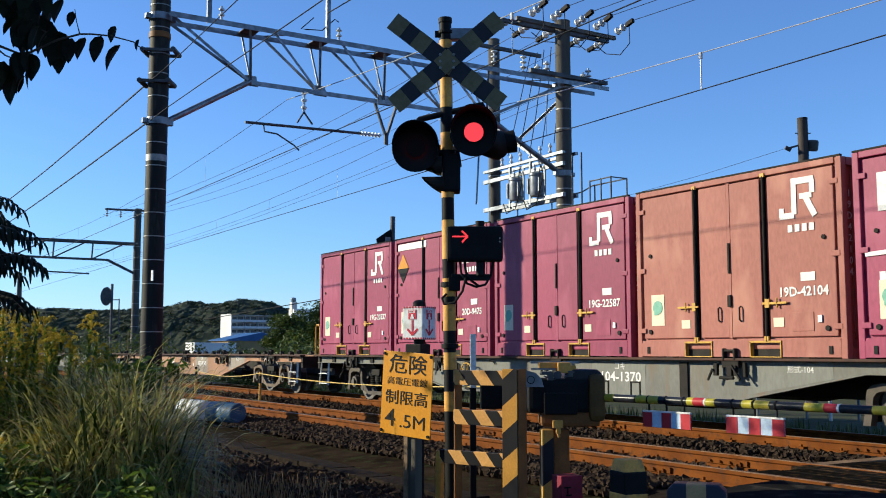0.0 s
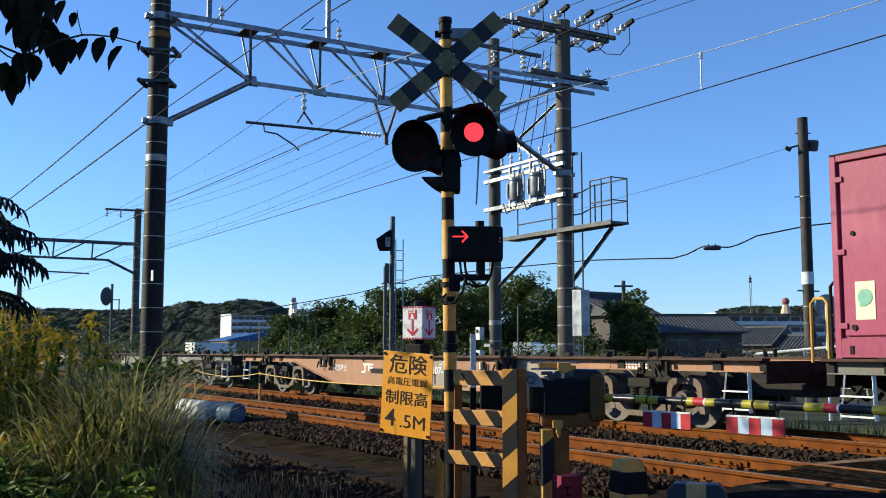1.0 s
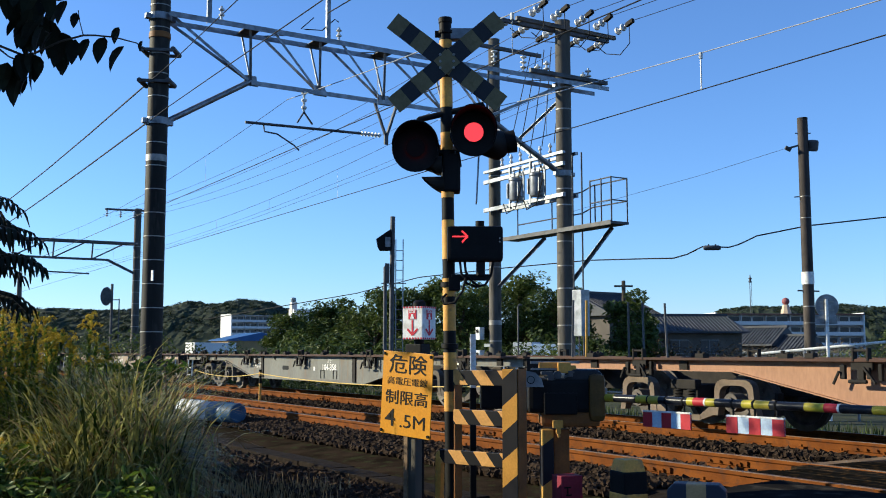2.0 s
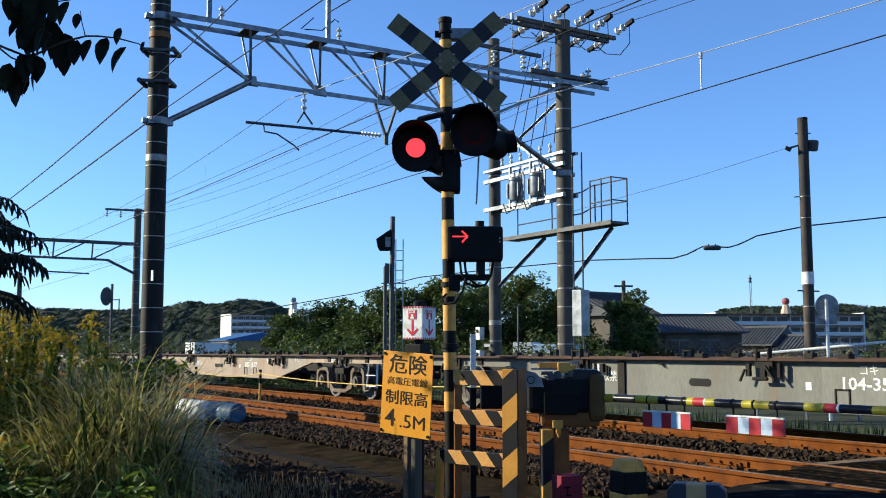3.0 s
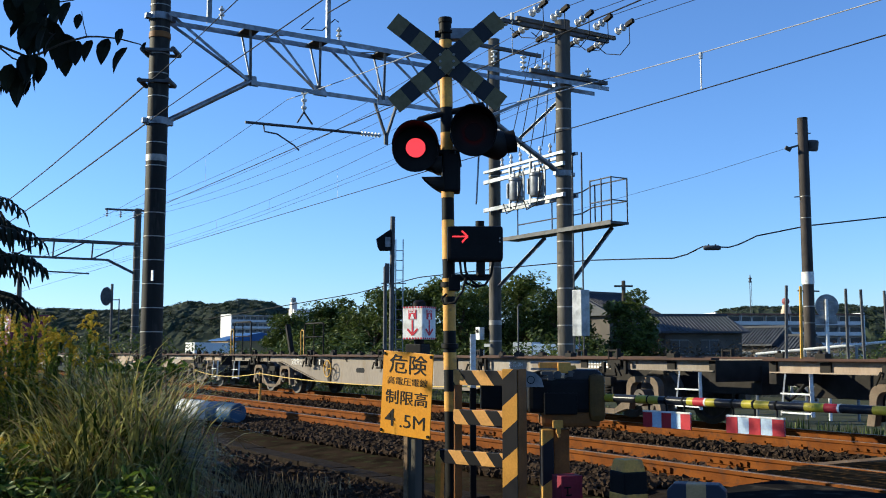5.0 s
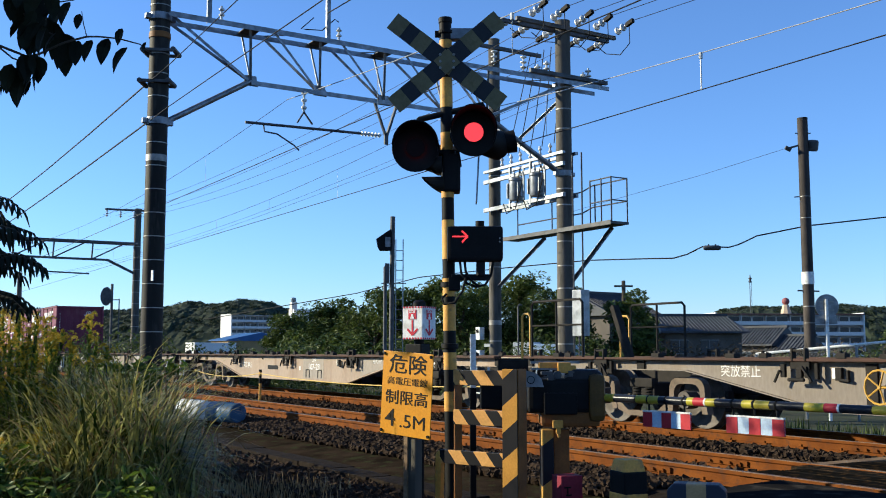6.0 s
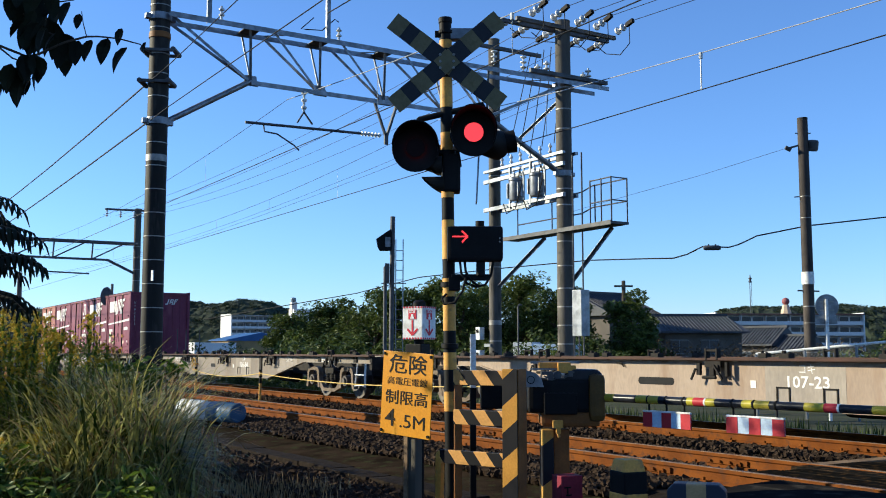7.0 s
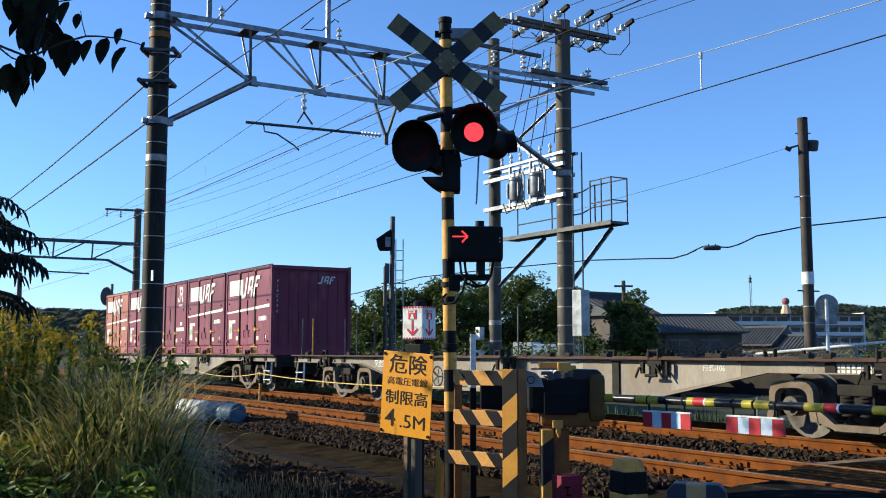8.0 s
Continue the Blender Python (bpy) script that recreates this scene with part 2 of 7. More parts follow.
# ---- building helpers ----
class Geo:
    """Collects vertices and faces for one mesh."""

    def __init__(self):
        self.v, self.f = [], []

    def add(self, vs, fs, m=None):
        k = len(self.v)
        self.v += [tuple(m @ Vector(p)) if m else tuple(p) for p in vs]
        self.f += [tuple(i + k for i in f) for f in fs]
        return self

    def box(self, c, s, m=None):
        x, y, z = (a / 2 for a in s)
        vs = [(c[0] + i * x, c[1] + j * y, c[2] + k * z) for i in (-1, 1) for j in (-1, 1) for k in (-1, 1)]
        return self.add(vs, [(0, 1, 3, 2), (4, 6, 7, 5), (0, 4, 5, 1), (2, 3, 7, 6), (0, 2, 6, 4), (1, 5, 7, 3)], m)

    def bar(self, p0, p1, w, h):
        """A straight bar of w across and h high from p0 to p1."""
        a, b = Vector(p0), Vector(p1)
        d = b - a
        side = d.cross(Vector((0, 0, 1)))
        side = side.normalized() if side.length > 1e-5 else Vector((1, 0, 0))
        up = side.cross(d).normalized()
        m = Matrix((side, d.normalized(), up)).transposed().to_4x4()
        m.translation = (a + b) / 2
        return self.box((0, 0, 0), (w, d.length, h), m)

    def angle(self, p0, p1, w, t=0.01):
        """An L-shaped steel angle."""
        self.bar(p0, p1, w, t)
        a, b = Vector(p0), Vector(p1)
        d = (b - a).normalized()
        side = d.cross(Vector((0, 0, 1)))
        side = side.normalized() if side.length > 1e-5 else Vector((1, 0, 0))
        up = side.cross(d).normalized()
        o = side * (w / 2) - up * (w / 2)
        return self.bar(a + o, b + o, t, w)

    def tube(self, pts, r, n=8, r1=None):
        pts = [Vector(p) for p in pts]
        k, last = len(self.v), len(pts) - 1
        ref = None
        for i, p in enumerate(pts):
            d = (pts[min(i + 1, last)] - pts[max(i - 1, 0)]).normalized()
            if ref is None:
                ref = d.orthogonal().normalized()
            ref = (ref - d * ref.dot(d)).normalized()
            up = d.cross(ref)
            rr = r if r1 is None else r + (r1 - r) * i / last
            self.v += [tuple(p + (ref * math.cos(2 * math.pi * j / n) + up * math.sin(2 * math.pi * j / n)) * rr) for j in range(n)]
        for i in range(last):
            for j in range(n):
                a, b = k + i * n + j, k + i * n + (j + 1) % n
                self.f.append((a, b, b + n, a + n))
        self.f.append(tuple(k + j for j in reversed(range(n))))
        self.f.append(tuple(k + last * n + j for j in range(n)))
        return self

    def cyl(self, p0, p1, r, n=12, r1=None):
        return self.tube([p0, p1], r, n, r1)

    def lathe(self, profile, m=None, n=16):
        """Turns (radius, height) pairs round the z axis; ends close where the radius is 0."""
        k = len(self.v)
        for rr, z in profile:
            for j in range(n):
                p = Vector((rr * math.cos(2 * math.pi * j / n), rr * math.sin(2 * math.pi * j / n), z))
                self.v.append(tuple(m @ p if m else p))
        for i in range(len(profile) - 1):
            for j in range(n):
                a, b = k + i * n + j, k + i * n + (j + 1) % n
                self.f.append((a, b, b + n, a + n))
        return self

    def prism(self, poly, y0, y1, m=None):
        """A shape in x and z, drawn out along y."""
        n = len(poly)
        vs = [(x, y0, z) for x, z in poly] + [(x, y1, z) for x, z in poly]
        fs = [tuple(range(n)), tuple(reversed(range(n, 2 * n)))]
        fs += [((i + 1) % n, i, n + i, n + (i + 1) % n) for i in range(n)]
        return self.add(vs, fs, m)


def mesh_of(geo, material, name, bevel=0.0, smooth=False):
    me = bpy.data.meshes.new(name)
    me.from_pydata(geo.v, [], geo.f)
    if bevel:
        bm = bmesh.new()
        bm.from_mesh(me)
        bmesh.ops.recalc_face_normals(bm, faces=bm.faces)
        sharp = [e for e in bm.edges if len(e.link_faces) == 2 and e.calc_face_angle(0) > 0.7]
        bmesh.ops.bevel(bm, geom=sharp, offset=bevel, segments=2, affect="EDGES", profile=0.6, clamp_overlap=True)
        bm.to_mesh(me)
        bm.free()
    me.materials.append(material)
    if smooth:
        me.polygons.foreach_set("use_smooth", [True] * len(me.polygons))
        me.set_sharp_from_angle(angle=radians(40))
    me.update()
    return me


def thing(name, m, label, category, group="", kind=""):
    ob = new(name)
    ob.empty_display_size = 0.2
    ob.matrix_basis = m
    return tagged(ob, label, category, group, kind)


def part(name, geo, material, parent=None, label="", bevel=0.0, smooth=False, m=None):
    """One mesh object, under a thing or a part."""
    me = geo if isinstance(geo, bpy.types.Mesh) else mesh_of(geo, material, name, bevel, smooth)
    ob = new(name, me)
    ob.parent = parent
    if m:
        ob.matrix_basis = m
    return tagged(ob, label) if label else ob


def solo(name, geo, material, label, category, m=None, kind="", group="", bevel=0.0, smooth=False):
    ob = part(name, geo, material, None, "", bevel, smooth, m)
    return tagged(ob, label, category, group, kind)


def lettering(text, size, material, parent, m, bold=0.0, thick=0.002, name="lettering", squeeze=1.0):
    """Raised letters as a mesh; m stands them up on their surface."""
    c = bpy.data.curves.new("letters", "FONT")
    c.body, c.size, c.extrude, c.offset, c.resolution_u = text, size, thick, bold, 2
    c.align_x, c.align_y = "CENTER", "CENTER"
    tmp = new("letters", c)
    bpy.context.view_layer.update()
    me = bpy.data.meshes.new_from_object(tmp.evaluated_get(bpy.context.evaluated_depsgraph_get()))
    bpy.data.objects.remove(tmp)
    me.materials.clear()
    me.materials.append(material)
    me.transform(Matrix.Diagonal((squeeze, 1, 1, 1)))
    ob = new(name, me)
    ob.parent, ob.matrix_basis = parent, m
    return ob


def spot(across, ahead, z=0.0, turn=0.0):
    """A pose in the crossing's own grid, which faces the road: metres to the side and along the line of sight."""
    c, s = math.cos(radians(TRACK_ANGLE)), math.sin(radians(TRACK_ANGLE))
    return pose(across * c - ahead * s, across * s + ahead * c, z, 0, 0, TRACK_ANGLE + turn)


def upright(x, y, z, lean=0):
    """Stands letters on a face that looks to -y."""
    return pose(x, y, z, 90, -lean, 0) if not lean else pose(x, y, z) @ pose(0, 0, 0, 0, lean, 0) @ pose(0, 0, 0, 90, 0, 0)


def sag(p0, p1, drop, n=14):
    a, b = Vector(p0), Vector(p1)
    return [a.lerp(b, i / n) - Vector((0, 0, drop * 4 * (i / n) * (1 - i / n))) for i in range(n + 1)]


def wire(name, pts, r, material=None, label="thin overhead wire beside the railway", category="wire", group="overhead wires"):
    return solo(name, Geo().tube(pts, r, 5), material or WIRE, label, category, group=group)


# ---- ground, tracks, crossing road ----
RAILS_FAR, RAILS_NEAR = 11.85, 8.15     # centre lines of the two tracks, which run along x
GAUGE = 1.067


def ground_height(x, y):
    if y < 5.2:
        z = -0.36
    elif y < 6.9:
        z = -0.36 + 0.14 * (y - 5.2) / 1.7
    elif y < 14.0:
        z = -0.22
    elif y < 16:
        z = -0.22 - 0.28 * (y - 14) / 2
    else:
        z = -0.5
    flat = max(0.0, 1 - max(0.0, abs(x + 3.3) - 4) / 2.5)
    return z + 0.03 * noise.noise((x * 0.5, y * 0.5, 0)) * (1 - flat)


def build_ground():
    xs = [-3000, -1200, -500, -250, -140] + [-100 + 2.5 * i for i in range(26)] + [-35 + 0.6 * i for i in range(75)] + [15, 30, 60, 150, 500, 1500, 3000]
    ys = [-3000, -800, -200, -60, -20] + [-8 + 0.8 * i for i in range(15)] + [4 + 0.3 * i for i in range(45)] + [18, 22, 30, 45, 70, 120, 250, 600, 1500, 3000]
    g = Geo()
    g.v = [(x, y, ground_height(x, y)) for x in xs for y in ys]
    n = len(ys)
    g.f = [(i * n + j, (i + 1) * n + j, (i + 1) * n + j + 1, i * n + j + 1) for i in range(len(xs) - 1) for j in range(n - 1)]
    solo("ground", g, SOIL, "brown gravelly soil with sparse weeds", "ground", kind="structure", smooth=True)
    far = Geo()
    far.v = [(x, y, -0.46 + 0.02 * math.sin(x)) for x in (-300, -60, -20, 0, 40, 300) for y in (17.2, 21, 25, 60)]
    far.f = [(i * 4 + j, i * 4 + 4 + j, i * 4 + 5 + j, i * 4 + 1 + j) for i in range(5) for j in range(3)]
    solo("ground_verge", far, VERGE, "pale green weedy verge beyond the tracks", "verge", kind="structure")
    bed = Geo()
    for yc in (RAILS_NEAR, RAILS_FAR):
        bed.prism([(-1.75, -0.3), (-1.3, -0.175), (1.3, -0.175), (1.75, -0.3)], -150, 60, pose(0, yc, 0, 0, 0, -90))
    solo("ground_ballast_bed", bed, BALLAST_BED, "dark ballast bed under both railway tracks", "ballast bed", kind="structure")


VERGE = mat("verge_grass", (0.05, 0.055, 0.02), (0.03, 0.034, 0.012), 0.8, 0.95, 0, 0.8, 25, dirt=(0.07, 0.058, 0.028))


def build_track(yc, label):
    t = thing("railway_track", pose(0, yc, 0), label, "railway track", "railway tracks", "structure")
    for s in (-1, 1):
        y = s * (GAUGE / 2 + 0.0325)
        g = Geo()
        prof = [(-0.0625, -0.153), (0.0625, -0.153), (0.0625, -0.142), (0.02, -0.118), (0.016, -0.05), (0.0325, -0.035), (0.0325, -0.004),
                (-0.0325, -0.004), (-0.0325, -0.035), (-0.016, -0.05), (-0.02, -0.118), (-0.0625, -0.142)]
        g.prism(prof, -140, 60, pose(0, y, 0, 0, 0, -90))
        rail = part("rail", g, RUST, t, "rust-brown steel rail")
        part("rail_head", Geo().box((-40, y, -0.0015), (200, 0.056, 0.005)), RAIL_TOP, rail, "worn running surface")
        # bolted joint bars with their bolts
        for x in (-24.4, -13.1, -8.2):
            j = Geo().box((x, y - 0.03, -0.085), (0.62, 0.03, 0.06))
            for k in range(4):
                j.cyl((x - 0.22 + 0.147 * k, y - 0.045, -0.085), (x - 0.22 + 0.147 * k, y - 0.072, -0.085), 0.017, 6)
            part("fishplate", j, RUST, rail, bevel=0.004)
    sl = Geo().prism([(-0.14, -0.24), (0.14, -0.24), (0.1, -0.152), (-0.1, -0.152)], -1.0, 1.0)
    me = mesh_of(sl, SLEEPER, "sleeper")
    clip = Geo()
    for s in (-1, 1):
        for o in (-0.085, 0.085):
            yy = s * (GAUGE / 2 + 0.0325) + o
            clip.box((0, yy, -0.135), (0.09, 0.05, 0.03)).cyl((0, yy, -0.15), (0, yy, -0.09), 0.016, 6)
    me_clip = mesh_of(clip, RUST, "rail_clips")
    i = 0
    x = -70.0
    while x < 12:
        if not -6.9 < x < 2:
            part("sleeper", me, SLEEPER, t, m=pose(x, 0, 0, 0, 0, 1.5 * math.sin(i * 7.3)))
            part("rail_clip", me_clip, RUST, t, m=pose(x, 0, 0))
        x += 0.62
        i += 1
    return t


def stone_mesh(seed_at, r):
    """A rough, angular piece of crushed rock: an uneven cube."""
    rnd = random.Random(seed_at)
    return [((-1 if i & 4 == 0 else 1) * r * rnd.uniform(0.55, 1), (-1 if i & 2 == 0 else 1) * r * rnd.uniform(0.5, 1), (-1 if i & 1 == 0 else 1) * r * rnd.uniform(0.4, 0.9)) for i in range(8)]


def build_ballast():
    rnd = random.Random(4)
    faces = [(0, 1, 3, 2), (4, 6, 7, 5), (0, 4, 5, 1), (2, 3, 7, 6), (0, 2, 6, 4), (1, 5, 7, 3)]
    g = Geo()

    def strip(y0, y1, x0, x1, count, zf):
        for i in range(count):
            x = x0 + (x1 - x0) * rnd.random() ** 0.8
            y = rnd.uniform(y0, y1)
            r = rnd.uniform(0.018, 0.042)
            m = pose(x, y, zf(y) + r * 0.3 + rnd.random() * 0.025, rnd.uniform(0, 360), rnd.uniform(0, 360), rnd.uniform(0, 360))
            g.add(stone_mesh(rnd.randrange(60), r), faces, m)

    strip(9.05, 11.0, -44, -6.9, 13000, lambda y: -0.175 - (0.05 if 9.7 < y < 10.3 else 0))
    strip(7.75, 8.6, -34, -7.0, 3000, lambda y: -0.17)
    strip(6.45, 7.5, -34, -7.4, 11500, lambda y: -0.17 - max(0, 6.95 - y) * 0.13)
    strip(4.2, 5.3, -16, -7.2, 2600, lambda y: -0.36 + 0.12 * max(0, y - 5.2))
    strip(11.6, 12.2, -40, -7.0, 1500, lambda y: -0.17)
    solo("ballast", g, BALLAST, "dark angular crushed stone ballast between the rails", "ballast", kind="stuff")


def build_crossing():
    # the road climbs to rail level and crosses both tracks
    g = Geo()
    xs = (-6.1, -4.6, -3.0, -1.4, 0.9)
    prof = [(-40, -0.34), (0, -0.335), (3.5, -0.28), (5.6, -0.12), (6.9, -0.02), (7.45, -0.012)]
    g.v = [(x - 0.04 * y, y, z) for x in xs for y, z in prof]
    n = len(prof)
    g.f = [(i * n + j, (i + 1) * n + j, (i + 1) * n + j + 1, i * n + j + 1) for i in range(4) for j in range(n - 1)]
    solo("road", g, ASPHALT, "worn dark asphalt road rising to the crossing", "road", kind="structure", smooth=True)
    g = Geo()
    g.v = [(x, y, z) for x in xs for y, z in [(13.1, -0.02), (16, -0.2), (20, -0.42), (60, -0.44)]]
    g.f = [(i * 4 + j, i * 4 + 4 + j, i * 4 + 5 + j, i * 4 + 1 + j) for i in range(4) for j in range(3)]
    solo("road_beyond", g, ASPHALT, "asphalt road going on beyond the tracks", "road", kind="structure")
    deck = thing("crossing_deck", pose(0, 0, 0), "dark rubber and timber panels between the rails", "crossing deck", kind="structure")
    bands = [(7.62, 8.0), (8.02, 8.34), (8.36, 8.66), (8.8, 9.35), (9.37, 9.95), (9.97, 10.55), (10.57, 11.2), (11.36, 11.7), (11.72, 12.03), (12.05, 12.35), (12.5, 13.1)]
    for i, (y0, y1) in enumerate(bands):
        for k in range(4):
            x0 = -6.95 + 1.9 * k + 0.12 * math.sin(i * 2.1)
            part("panel", Geo().box((x0 + 0.94, (y0 + y1) / 2, -0.075 + 0.006 * math.sin(i * 3 + k)), (1.87, y1 - y0 - 0.02, 0.14)), DECKING, deck, bevel=0.008)
    # timber edge ramps at the deck's end
    for y0, y1 in ((8.75, 10.1), (10.15, 11.15)):
        part("edge_timber", Geo().box((-7.08, (y0 + y1) / 2, -0.09), (0.2, y1 - y0, 0.16)), WOOD, deck, "weathered timber", bevel=0.015)
    for y in (7.56, 8.73, 11.24, 12.44):
        part("flange_plate", Geo().box((-3.0, y, -0.02), (8.0, 0.05, 0.03)), RUST, deck)


# ---- the freight train ----
SPEED = 15.15                # m/s to +x
PITCH = 20.5                 # wagon length over couplers
WHEEL_R = 0.43
movers, spinners = [], []


def bar_row(parent, x, y, z, n, w, h):
    """Writing too blurred to read: a row of plain bars."""
    g = Geo()
    for i in range(n):
        g.box((x + (i - (n - 1) / 2) * w, y, z), (w * 0.7, 0.006, h))
    return part("marking", g, LETTER_WHITE, parent, "white marking too worn to read")


def build_wagon(index, centre, paint, number, form, rails=False):
    """A flat container wagon: deep fish-belly side sills, two bogies, locks, ladders and lettering."""
    name_of = {GREY_W: "grey", ORANGE_W: "faded orange-brown", BEIGE_W: "beige", STONE_W: "stone-grey"}[paint]
    w = thing("container_wagon", pose(centre, RAILS_FAR, 0), "%s container flat wagon rolling on the far track" % name_of, "freight wagon", "wagons of the train")
    movers.append((w, centre))
    for s in (-1, 1):
        y = s * 1.13
        sill = [(-9.75, 1.01), (9.75, 1.01), (9.75, 0.87), (5.95, 0.87), (3.5, 0.4), (-3.5, 0.4), (-5.95, 0.87), (-9.75, 0.87)]
        p = part("side_sill", Geo().prism(sill, y - 0.015, y + 0.015), paint, w, "%s painted side sill" % name_of)
        fl = Geo().box((0, s * 1.16, 0.395), (7.02, 0.09, 0.018))
        for q in (-1, 1):
            fl.bar((q * 3.5, s * 1.16, 0.395), (q * 5.95, s * 1.16, 0.865), 0.09, 0.016)
            fl.bar((q * 5.95, s * 1.16, 0.865), (q * 9.75, s * 1.16, 0.865), 0.09, 0.016)
        part("bottom_flange", fl, paint, p)
        part("deck_rail", Geo().box((0, s * 1.2, 1.03), (19.6, 0.16, 0.036)), DECK_RUST, w, "rust-brown deck edge", bevel=0.006)
        for x in (-8.9, -6.9, 6.9, 8.9) + ((-2.9, 2.9) if form != "107" else ()):
            part("stiffener", Geo().box((x, s * 1.15, 0.935 if abs(x) > 5 else 0.7), (0.16, 0.05, 0.125 if abs(x) > 5 else 0.58)), UNDER, p, "dark stiffener rib", bevel=0.005)
        # oval lightening slot, its dark hole put on the web as a black plate, and paired lamp brackets under the deck
        # edge
        long_ = 0.33 if form == "107" else 0.16
        part("slot", Geo().prism([(-1.25 + sx * long_ + 0.055 * math.cos(a), 0.7 + 0.055 * math.sin(a)) for sx, a0 in ((1, -90), (-1, 90)) for a in [radians(a0 + 30 * k) for k in range(7)]], y - 0.018 if s < 0 else y + 0.016, y - 0.016 if s < 0 else y + 0.018), BLACK, p, "black plate for the dark of an oval slot")
        for x in (3.0, 3.55) if form == "107" else (-3.35,):
            br = Geo().box((x, s * 1.17, 0.86), (0.09, 0.05, 0.16)).bar((x - 0.02, s * 1.2, 0.8), (x + 0.16, s * 1.2, 0.78), 0.03, 0.03).box((x + 0.13, s * 1.18, 0.84), (0.03, 0.04, 0.14))
            part("bracket", br, UNDER, p, "dark lock bracket under the deck edge", bevel=0.005)
            part("bracket_face", Geo().box((x - 0.075, s * 1.16, 0.87), (0.045, 0.05, 0.13)), WHITE_PAINT, p, "pale bracket cheek")
        if s < 0:
            patch = PATCH_GREY if paint is not GREY_W else GREY_LIGHT
            part("repaint_patch", Geo().box((1.45, y - 0.0165, 0.7), (1.25, 0.002, 0.5)), patch, p, "paler repainted patch behind the number")
            part("repaint_patch", Geo().prism([(4.1, 0.56), (5.45, 0.8), (5.45, 0.99), (4.1, 0.99)], y - 0.0175, y - 0.0155), patch, p, "paler repainted patch behind the class mark")
            part("grab_hook", Geo().tube([(-2.1, y - 0.01, 0.955), (-2.1, y - 0.05, 0.965), (-1.98, y - 0.05, 0.955), (-1.93, y - 0.04, 0.9)], 0.012, 6), UNDER, p)
        # small side details: rectangular cut-outs, lamp brackets, brake pull rings
        if s < 0:
            for x in (1.12, 1.85):
                fr = Geo()
                for dx, dz, sx, sz in ((-0.1, 0, 0.02, 0.2), (0.1, 0, 0.02, 0.2), (0, 0.1, 0.22, 0.02)):
                    fr.box((x + dx, y - 0.02, 0.57 + dz), (sx, 0.02, sz))
                part("card_frame", fr, UNDER, p)
            for dx in (1.05, 1.95):
                part("marking_panel", Geo().box((dx + 5.3, y - 0.017, 0.92), (0.55, 0.006, 0.1)), paint, p)
            bars = Geo()
            for i in range(7):
                bars.box((7.0 + 0.075 * i, y - 0.022, 0.955), (0.05, 0.006, 0.05)).box((7.0 + 0.075 * i, y - 0.022, 0.885), (0.05, 0.006, 0.05))
            part("marking", bars, LETTER_WHITE, p, "small white stencilled data block")
            part("chalk_mark", Geo().box((0.62, y - 0.018, 0.7), (0.09, 0.005, 0.1)), LETTER_WHITE, p)
            lettering("コキ", 0.14, LETTER_WHITE, p, upright(1.5, y - 0.018, 0.905))
            if number:
                lettering(number, 0.21, LETTER_WHITE, p, upright(1.5, y - 0.018, 0.74), 0.003, squeeze=1.2)
            else:
                bar_row(p, 1.45, y - 0.017, 0.74, 7, 0.12, 0.16)
            lettering("形式-" + form, 0.11, LETTER_WHITE, p, upright(4.95, y - 0.019, 0.9))
            lettering("突放禁止", 0.18, LETTER_WHITE, p, upright(-4.95, y - 0.017, 0.86) if index in (0, 4, 6) else upright(-3.2, y - 0.017, 0.74))
            # faded company mark as plain strokes
            mk = Geo()
            for k, (dx, dz, sx, sz) in enumerate(((0, 0.09, 0.5, 0.045), (-0.16, 0, 0.06, 0.16), (0.02, 0.01, 0.06, 0.14), (0.12, 0.02, 0.2, 0.04), (-0.24, -0.08, 0.18, 0.045))):
                mk.box((dx, 0, dz), (sx, 0.004 + 0.001 * k, sz), None)
            if paint is ORANGE_W:
                part("company_mark", mk, LETTER_WHITE, p, m=pose(-1.75, y - 0.017, 0.75))
            # brake handwheel and its stand
            if index in (0, 4, 6):
                hw = Geo()
                ring = [(-2.7 + 0.2 * math.cos(a), y - 0.18, 0.72 + 0.2 * math.sin(a)) for a in [k * math.pi / 8 for k in range(17)]]
                hw.tube(ring, 0.014, 6)
                hw.cyl((-2.7, y, 0.72), (-2.7, y - 0.2, 0.72), 0.02, 8)
                for k in range(5):
                    a = k * 1.2566
                    hw.cyl((-2.7, y - 0.18, 0.72), (-2.7 + 0.2 * math.cos(a), y - 0.18, 0.72 + 0.2 * math.sin(a)), 0.011, 6)
                part("handwheel", hw, HANDLE_YELLOW, w, "yellow brake handwheel", smooth=True)
    # deck cross members and centre sill
    part("centre_sill", Geo().box((0, 0, 0.72), (19.6, 0.55, 0.42)), UNDER, w, "dark centre sill", bevel=0.01)
    cm = Geo()
    for i in range(15):
        cm.box((-9.6 + 19.2 * i / 14, 0, 0.93), (0.14, 2.22, 0.1))
    part("cross_beam", cm, UNDER, w)
    for s in (-1, 1):
        hb = Geo().box((s * 9.72, 0, 0.86), (0.12, 2.36, 0.3))
        part("end_beam", hb, UNDER, w, bevel=0.008)
        cp = Geo().box((s * 9.98, 0, 0.78), (0.5, 0.16, 0.2)).box((s * 10.1, 0.05 * s, 0.78), (0.2, 0.3, 0.26))
        part("coupler", cp, UNDER, w, "dark automatic coupler", bevel=0.02)
        hose = [(s * 9.8, 0.45 * s, 0.7), (s * 9.95, 0.45 * s, 0.55), (s * 10.1, 0.42 * s, 0.47), (s * 10.18, 0.4 * s, 0.5)]
        part("brake_hose", Geo().tube(hose, 0.025, 6), RUBBER, w, smooth=True)
